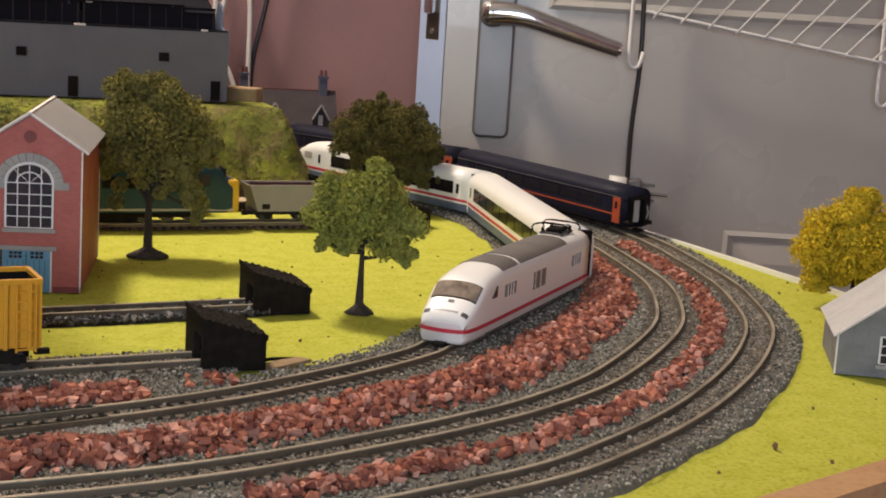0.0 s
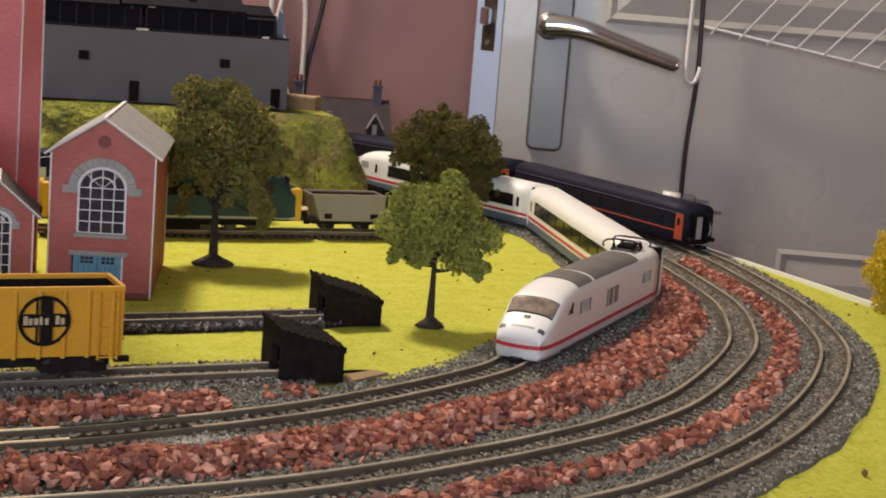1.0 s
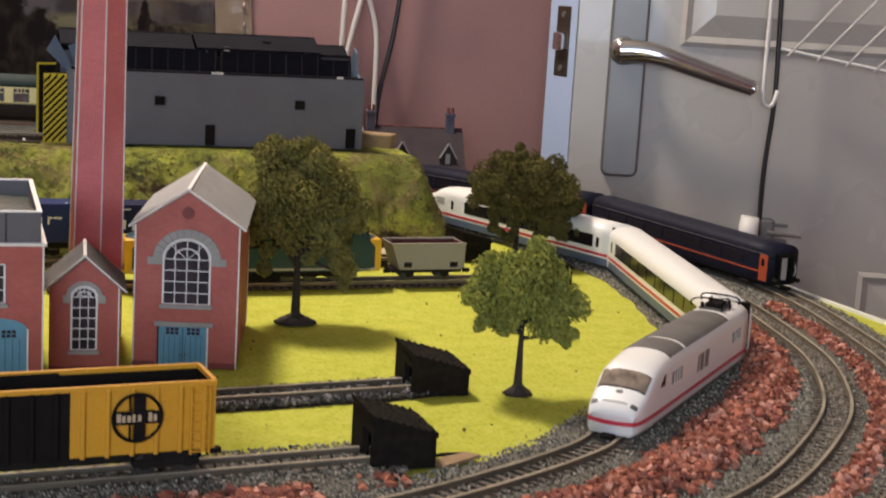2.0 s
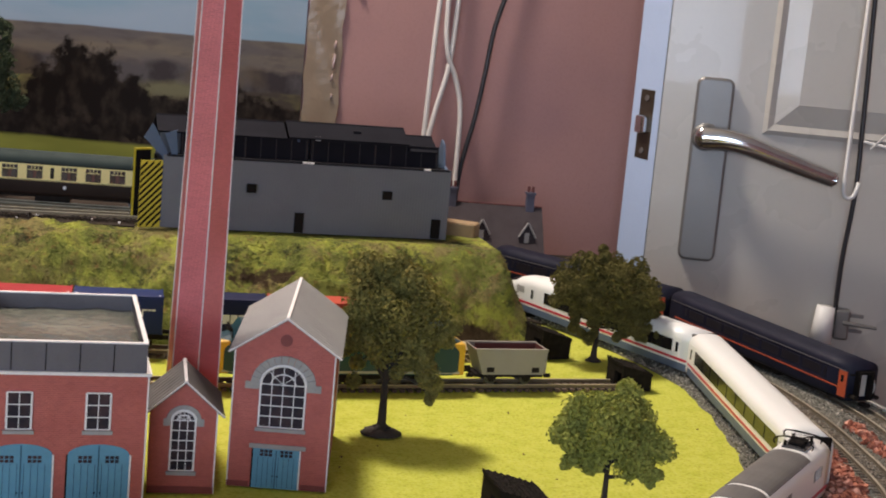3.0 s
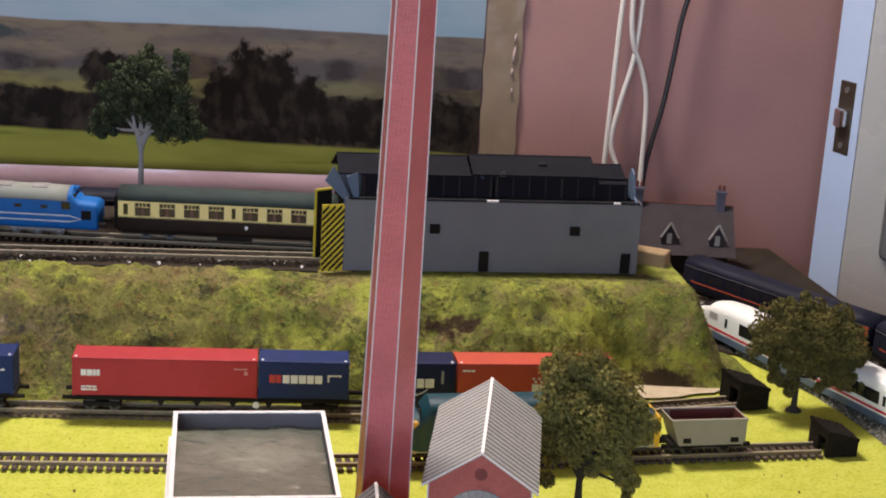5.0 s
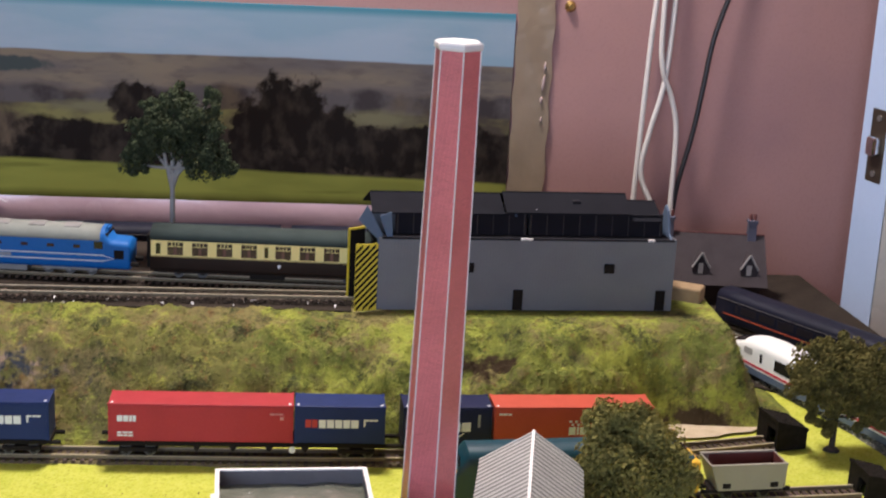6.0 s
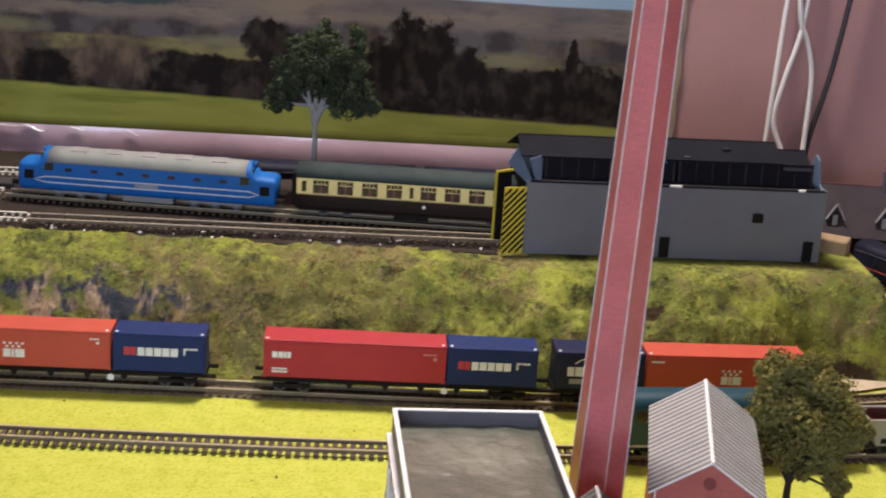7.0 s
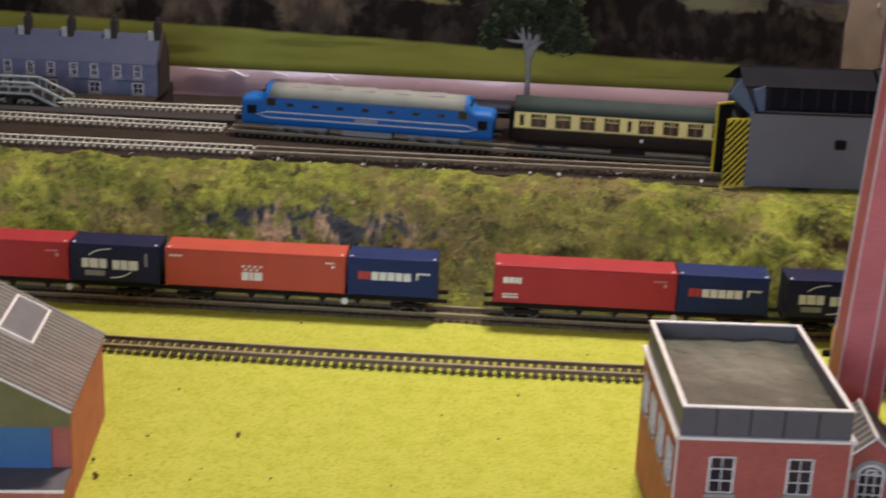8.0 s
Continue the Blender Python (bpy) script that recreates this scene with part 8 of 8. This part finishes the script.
tree(pose(0.2570, 1.008, 0), "spreading brown green model tree beside the express", "leaf_brown", "bark", 0.085,
     [(0.002, 0.0, 0.082, 0.045, 0.036, 0.027), (0.036, 0.0, 0.074, 0.03, 0.026, 0.026), (-0.028, 0.0, 0.07, 0.025, 0.022, 0.021), (0.05, 0.0, 0.052, 0.022, 0.02, 0.017), (0.014, -0.006, 0.052, 0.032, 0.024, 0.019), (-0.002, 0.0, 0.1, 0.024, 0.022, 0.015), (-0.02, -0.004, 0.048, 0.02, 0.017, 0.014), (0.034, -0.004, 0.038, 0.024, 0.018, 0.014), (-0.014, -0.006, 0.034, 0.018, 0.016, 0.012), (0.052, -0.006, 0.03, 0.018, 0.016, 0.012)], 0.0019, 40000, 23, 0.0035, 0.008, (0.4, 0.65))
tree(pose(-0.389, 1.292, PLATEAU - 0.002), "dark green model tree with pale wire trunk", "leaf_dark", "pale_bark", 0.130,
     [(0.0, 0.0, 0.150, 0.030, 0.026, 0.028), (0.026, 0.0, 0.150, 0.028, 0.022, 0.026), (-0.030, 0.0, 0.130, 0.022, 0.020, 0.026), (0.030, 0.0, 0.120, 0.028, 0.022, 0.024), (0.052, 0.0, 0.108, 0.018, 0.016, 0.020), (-0.040, 0.0, 0.106, 0.018, 0.016, 0.016), (0.004, 0.0, 0.178, 0.020, 0.018, 0.016), (0.040, 0.0, 0.174, 0.016, 0.015, 0.014), (-0.022, 0.0, 0.165, 0.016, 0.015, 0.014)], 0.0019, 30000, 37, 0.0054, 0.005, (0.60, 0.80))
tree(pose(0.508, 0.545, 0), "mustard yellow model tree by the table edge", "leaf_yellow", "bark", 0.055,
     [(0.0, 0.0, 0.050, 0.046, 0.040, 0.030), (-0.024, 0.0, 0.044, 0.026, 0.025, 0.026), (0.028, 0.0, 0.042, 0.030, 0.026, 0.026), (0.004, 0.0, 0.072, 0.028, 0.025, 0.017), (0.012, -0.004, 0.026, 0.026, 0.022, 0.015), (-0.014, 0.0, 0.028, 0.022, 0.020, 0.014)], 0.0016, 42000, 41, 0.003, 0.006, (0.4, 0.7))

# ---- ballast, stones and scatter ----
CHIP = [Vector(v) for v in ((1, 0, 0), (-1, 0, 0), (0, 1, 0), (0, -1, 0), (0, 0, 1), (0, 0, -1))]
CHIP_FACES = ((0, 2, 4), (2, 1, 4), (1, 3, 4), (3, 0, 4), (2, 0, 5), (1, 2, 5), (3, 1, 5), (0, 3, 5))


BLOCK = [Vector((a, b, c)) * 0.72 for a in (-1, 1) for b in (-1, 1) for c in (-0.8, 0.8)]
BLOCK_FACES = ((0, 1, 3), (0, 3, 2), (4, 6, 7), (4, 7, 5), (0, 4, 5), (0, 5, 1), (2, 3, 7), (2, 7, 6), (0, 2, 6), (0, 6, 4), (1, 5, 7), (1, 7, 3))


def chips(name, spots, size, material, seed, parent=None, label="", category="", shape=(CHIP, CHIP_FACES), rough=0.14):
    """Many small broken stones in one mesh of kind stuff."""
    rnd = np.random.default_rng(seed)
    spots = np.array([tuple(s) for s in spots])
    n = len(spots)
    base = np.array([tuple(v) for v in shape[0]])
    k = len(base)
    jit = base[None] * rnd.uniform(0.55, 1.2, (n, k, 1)) * rnd.uniform(0.7, 1.2, (n, 1, 3)) + rnd.normal(0, rough, (n, k, 3))
    ang = rnd.uniform(0, 2 * np.pi, (n, 2))
    c, s = np.cos(ang[:, 0]), np.sin(ang[:, 0])
    x, y, z = jit[..., 0].copy(), jit[..., 1].copy(), jit[..., 2].copy()
    jit[..., 0], jit[..., 1] = c[:, None] * x - s[:, None] * y, s[:, None] * x + c[:, None] * y
    c, s = np.cos(ang[:, 1]), np.sin(ang[:, 1])
    y = jit[..., 1].copy()
    jit[..., 1], jit[..., 2] = c[:, None] * y - s[:, None] * z, s[:, None] * y + c[:, None] * z
    pts = spots[:, None, :] + jit * (size * rnd.uniform(0.6, 1.35, (n, 1, 1)))
    faces = (np.arange(n)[:, None, None] * k + np.array(shape[1])[None]).reshape(-1, 3)
    me = bpy.data.meshes.new(name)
    me.from_pydata(pts.reshape(-1, 3).tolist(), [], faces.tolist())
    me.materials.append(M[material])
    ob = new(name, me)
    ob.parent = parent
    return tagged(ob, label, category, "", "stuff")


def bed(bm, line, half, z, left=None):
    prev = None
    for i, (p, d) in enumerate(spaced(line, 0.012)):
        n = Vector((-d.y, d.x, 0))
        lo = half * (1 + 0.16 * noise.noise(Vector((p.x * 30, p.y * 30, 5.0))))
        hi = (left or half) * (1 + 0.16 * noise.noise(Vector((p.x * 30, p.y * 30, 9.0))))
        row = [bm.verts.new((*(p - n * lo).to_2d(), p.z - 0.002)), bm.verts.new((*(p - n * lo * 0.85).to_2d(), p.z + z)), bm.verts.new((*(p + n * hi * 0.85).to_2d(), p.z + z)), bm.verts.new((*(p + n * hi).to_2d(), p.z - 0.002))]
        if prev:
            for j in range(3):
                bm.faces.new((prev[j], row[j], row[j + 1], prev[j + 1]))
        prev = row
    return bm


bm = bed(bmesh.new(), LINE_A, 0.045, 0.0009, 0.036)
bed(bm, LINE_B, 0.045, 0.0012, 0.055)
bed(bm, LINE_C, 0.030, 0.0015, 0.04)
bed(bm, SIDING_1, 0.056, 0.0006, 0.024)
setting("ballast", bm, M["ballast_bed"], "grey ballast bed under the curved tracks", "ballast")
bm = bed(bmesh.new(), SIDING_2, 0.021, 0.0005)
setting("dark_ballast", bm, M["dark_ground"], "black ballast bed under the short siding", "ballast")
bm = bed(bmesh.new(), BOX_LINE, 0.0165, 0.0009)
setting("cinder_bed", bm, M["cinder"], "thin dark cinder bed under the container siding", "ballast")


def along(line, x0, x1, y0, y1, half, n, rnd, gap=True):
    pts = [(p, d) for p, d in spaced(line, 0.002) if x0 <= p.x <= x1 and y0 <= p.y <= y1]
    out = []
    while len(out) < n:
        p, d = pts[rnd.randrange(len(pts))]
        o = rnd.uniform(-half, half)
        if gap and (0.0065 < abs(o) < 0.0115 or (abs(o) < 0.0155 and rnd.random() < 0.55)):
            continue
        q = p + Vector((-d.y, d.x, 0)) * o
        out.append((q.x, q.y, p.z + (0.0022 if abs(o) < 0.0155 else 0.0016) + rnd.uniform(-0.0006, 0.0008)))
    return out


rnd = random.Random(3)
spots = along(LINE_A, -0.34, 0.4, 0.2, 1.2, 0.036, 14000, rnd) + along(LINE_B, -0.32, 0.45, 0.1, 1.2, 0.036, 14000, rnd) + along(LINE_C, -0.2, 0.5, 0.05, 1.1, 0.029, 13000, rnd) + along(SIDING_1, -0.4, 0.02, 0.3, 0.5, 0.030, 6000, rnd) + [(x, y, 0.0013) for x, y in ((rnd.uniform(-0.2, 0.02), rnd.uniform(0.318, 0.372)) for _ in range(2600)) if y > 0.322 + 0.25 * (x + 0.1)]
chips("ballast_chips", spots, 0.00098, "chip", 8, None, "loose grey granite ballast chips between the rails", "ballast")
spots = along(LINE_B, -0.32, 0.45, 0.1, 1.2, 0.0085, 7500, rnd) + along(LINE_C, -0.2, 0.5, 0.05, 1.1, 0.0085, 7500, rnd) + along(LINE_C, 0.1, 0.5, 0.05, 1.1, 0.024, 2500, rnd)
chips("brown_ballast_chips", [(x, y, z - 0.0003) for x, y, z in spots], 0.0009, "brown_chip", 12, None, "loose brown ballast chips between the outer rails", "ballast")
chips("pale_ballast_chips", [(-0.074 + rnd.gauss(0, 0.014), 0.2835 + rnd.gauss(0, 0.0035), 0.0016) for _ in range(900)], 0.0010, "pale_chip", 13, None, "pale dusty ballast chips between the front tracks", "ballast")
chips("coal_ballast_chips", along(SIDING_2, -0.4, 0.06, 0.4, 0.6, 0.020, 5200, rnd), 0.0018, "coal_chip", 9, None, "coarse black ballast chips round the short siding", "ballast")
chips("upper_ballast_chips", along(UP_1, -0.98, -0.18, 1.0, 1.3, 0.024, 5000, rnd), 0.0013, "dark_ground", 10, None, "dark ballast chips along the upper tracks", "ballast")


def between(p, line):
    """Nearest point of a line."""
    return min(line, key=lambda q: (q - p).length_squared)


def strip(inner, outer, x0, x1, y0, y1, k0, k1, n, rnd, pile):
    """Places for stones heaped in the strip between two tracks."""
    pts = [p for p, d in spaced(inner, 0.004) if x0 <= p.x <= x1 and y0 <= p.y <= y1]
    pairs = [(p, between(p, outer)) for p in pts]
    out = []
    for _ in range(n):
        p, q = pairs[rnd.randrange(len(pairs))]
        g = 0.5 + rnd.gauss(0, 0.24)
        g = min(1.0, max(0.0, g))
        edge = 0.06 * noise.noise(Vector((p.x * 25, p.y * 25, 2.0)))
        w = p + (q - p) * (k0 + edge + (k1 - k0) * g)
        heap = pile * (1 - (2 * g - 1) ** 2)
        out.append((w.x + rnd.uniform(-0.003, 0.003), w.y + rnd.uniform(-0.003, 0.003), 0.0022 + rnd.random() * heap))
    return out


stones = strip(LINE_B, LINE_A, -0.30, 0.40, 0.1, 0.72, 0.28, 0.68, 6200, rnd, 0.007)
stones += strip(LINE_B, LINE_C, -0.04, 0.45, 0.1, 0.80, 0.36, 0.62, 1600, rnd, 0.004)
for _ in range(800):
    x = rnd.uniform(-0.22, -0.055)
    stones.append((x, 0.333 + 0.16 * (x + 0.12) + rnd.gauss(0, 0.008), 0.002 + rnd.random() * 0.003))
for _ in range(16):
    stones.append((rnd.uniform(-0.03, 0.0), rnd.uniform(0.355, 0.375), 0.003))
rnd.shuffle(stones)
near = [s for s in stones if 0.02 < s[0] < 0.30 and s[1] < 0.48][:290]
taken = set(near)
chips("red_stones", [s for s in stones if s not in taken], 0.0026, "red_stone", 21, None, "heaped crushed red stone chippings between the tracks", "stones", (BLOCK, BLOCK_FACES), 0.2)
pile = thing("red_stone_strip", pose(0, 0, 0), "larger crushed red stones lying on the ballast", "stones")
shapes = []
for k in range(10):
    r2 = random.Random(100 + k)
    bm = bmesh.new()
    bmesh.ops.create_icosphere(bm, subdivisions=1, radius=0.0042)
    for _ in range(7):
        n = Vector((r2.gauss(0, 1), r2.gauss(0, 1), r2.gauss(0, 1))).normalized()
        keep = r2.uniform(0.0018, 0.0032)
        for v in bm.verts:
            v.co -= n * max(0.0, v.co.dot(n) - keep)
    shapes.append(solid("stone", bm, M["red_stone"]))
for i, s in enumerate(near):
    st = new("stone", shapes[i % 10])
    st.parent = pile
    st.matrix_basis = Matrix.Translation((s[0], s[1], s[2] + 0.0012)) @ Euler((rnd.uniform(0, 6), rnd.uniform(0, 6), rnd.uniform(0, 6))).to_matrix().to_4x4() @ Matrix.Diagonal((rnd.uniform(0.75, 1.15), rnd.uniform(0.6, 1.0), rnd.uniform(0.45, 0.8), 1))

# crumbs and specks on the grass, and a wood offcut by the buffer
spots = []
while len(spots) < 260:
    x, y = rnd.uniform(-0.9, 0.5), rnd.uniform(0.15, 0.95)
    if inside(x, y, BOARD) and not (0.37 < y < 0.44 and x < 0.05):
        spots.append((x, y, 0.0004))
chips("grass_crumbs", spots, 0.0011, "dirt", 31, None, "dark crumbs scattered on the grass", "crumbs")
chips("stray_stones", [(0.506, 0.634, 0.001), (0.266, 0.192, 0.001), (0.199, 0.185, 0.001), (0.250, 0.220, 0.001), (-0.664, 0.699, 0.001), (-0.693, 0.658, 0.001), (-0.685, 0.635, 0.001), (-0.599, 0.710, 0.001)], 0.0022, "dirt", 33, None, "a few stray brown stones on the grass", "stones")
off = thing("wood_offcut", flat_pose(0.022, 0.386, 0.0, 28), "thin pale wood offcut beside the buffer stop", "offcut")
part("sliver", prism(bmesh.new(), [(0, 0), (0.034, 0.004), (0.030, 0.014), (0.004, 0.012)], 0.0008, 0.0028, "z"), M["tan"], off)
part("dark_edge", tube(bmesh.new(), glide([(0.0, 0.013, 0.0040), (0.014, 0.0145, 0.0034), (0.030, 0.013, 0.0014)]), 0.0012, 6), M["black_card"], off)

# white flecks beside the upper track
r2 = random.Random(57)
spots = []
for _ in range(24):
    x = r2.uniform(-0.95, -0.17)
    spots.append((x, 1.131 + 0.008 * (x + 1) + r2.gauss(0, 0.003), PLATEAU + 0.0008))
for _ in range(26):
    x = r2.choice((-0.63, -0.50, -0.43, -0.30, -0.245)) + r2.gauss(0, 0.008)
    spots.append((x, 1.136 + 0.008 * (x + 1) + r2.gauss(0, 0.002), PLATEAU + 0.0012))
chips("white_flecks", spots, 0.0017, "card_edge", 58, None, "white plaster flecks along the upper track's edge", "crumbs")


def tufts(name, n, seed, material, label):
    """Loose tufts of scatter lying down the hill's slope, in one mesh of kind stuff."""
    rnd = random.Random(seed)
    verts, faces = [], []
    while len(faces) < n * 8:
        x, y = rnd.uniform(-1.05, 0.235), rnd.uniform(0.992, 1.142)
        z = hill_height(x, y)
        thick = noise.noise(Vector((x * 45, y * 45, 7.7)))
        if z < 0.004 or thick + rnd.uniform(-0.5, 0.5) < -0.42 or (y > 1.128 and rnd.random() < 0.6):
            continue
        fall = (hill_height(x, y + 0.004) - hill_height(x, y - 0.004)) / 0.008
        r = rnd.uniform(0.0006, 0.0013) * (1.0 + 0.5 * max(0.0, thick))
        m = pose(x, y, z - 0.003 + 0.1 * r, math.degrees(math.atan(fall)) + rnd.uniform(-12, 12), rnd.uniform(-12, 12), rnd.uniform(-70, 70)) @ Matrix.Diagonal((r * rnd.uniform(1.0, 2.2), r * rnd.uniform(0.8, 1.4), r * rnd.uniform(0.35, 0.7), 1))
        k = len(verts)
        for v in ((1, 0, 0), (0, 1, 0), (-1, 0, 0), (0, -1, 0), (0, 0, 1), (0, 0, -1)):
            verts.append(m @ (Vector(v) + Vector((rnd.uniform(-0.3, 0.3), rnd.uniform(-0.3, 0.3), rnd.uniform(-0.3, 0.3)))))
        for a, b in ((0, 1), (1, 2), (2, 3), (3, 0)):
            faces += [(k + a, k + b, k + 4), (k + b, k + a, k + 5)]
    me = bpy.data.meshes.new(name)
    me.from_pydata(verts, [], faces)
    me.materials.append(M[material])
    return tagged(new(name, me), label, "scatter", "", "stuff")


tufts("hill_scatter", 22000, 21, "hill_tuft", "loose green and brown scatter tufts on the hillside")
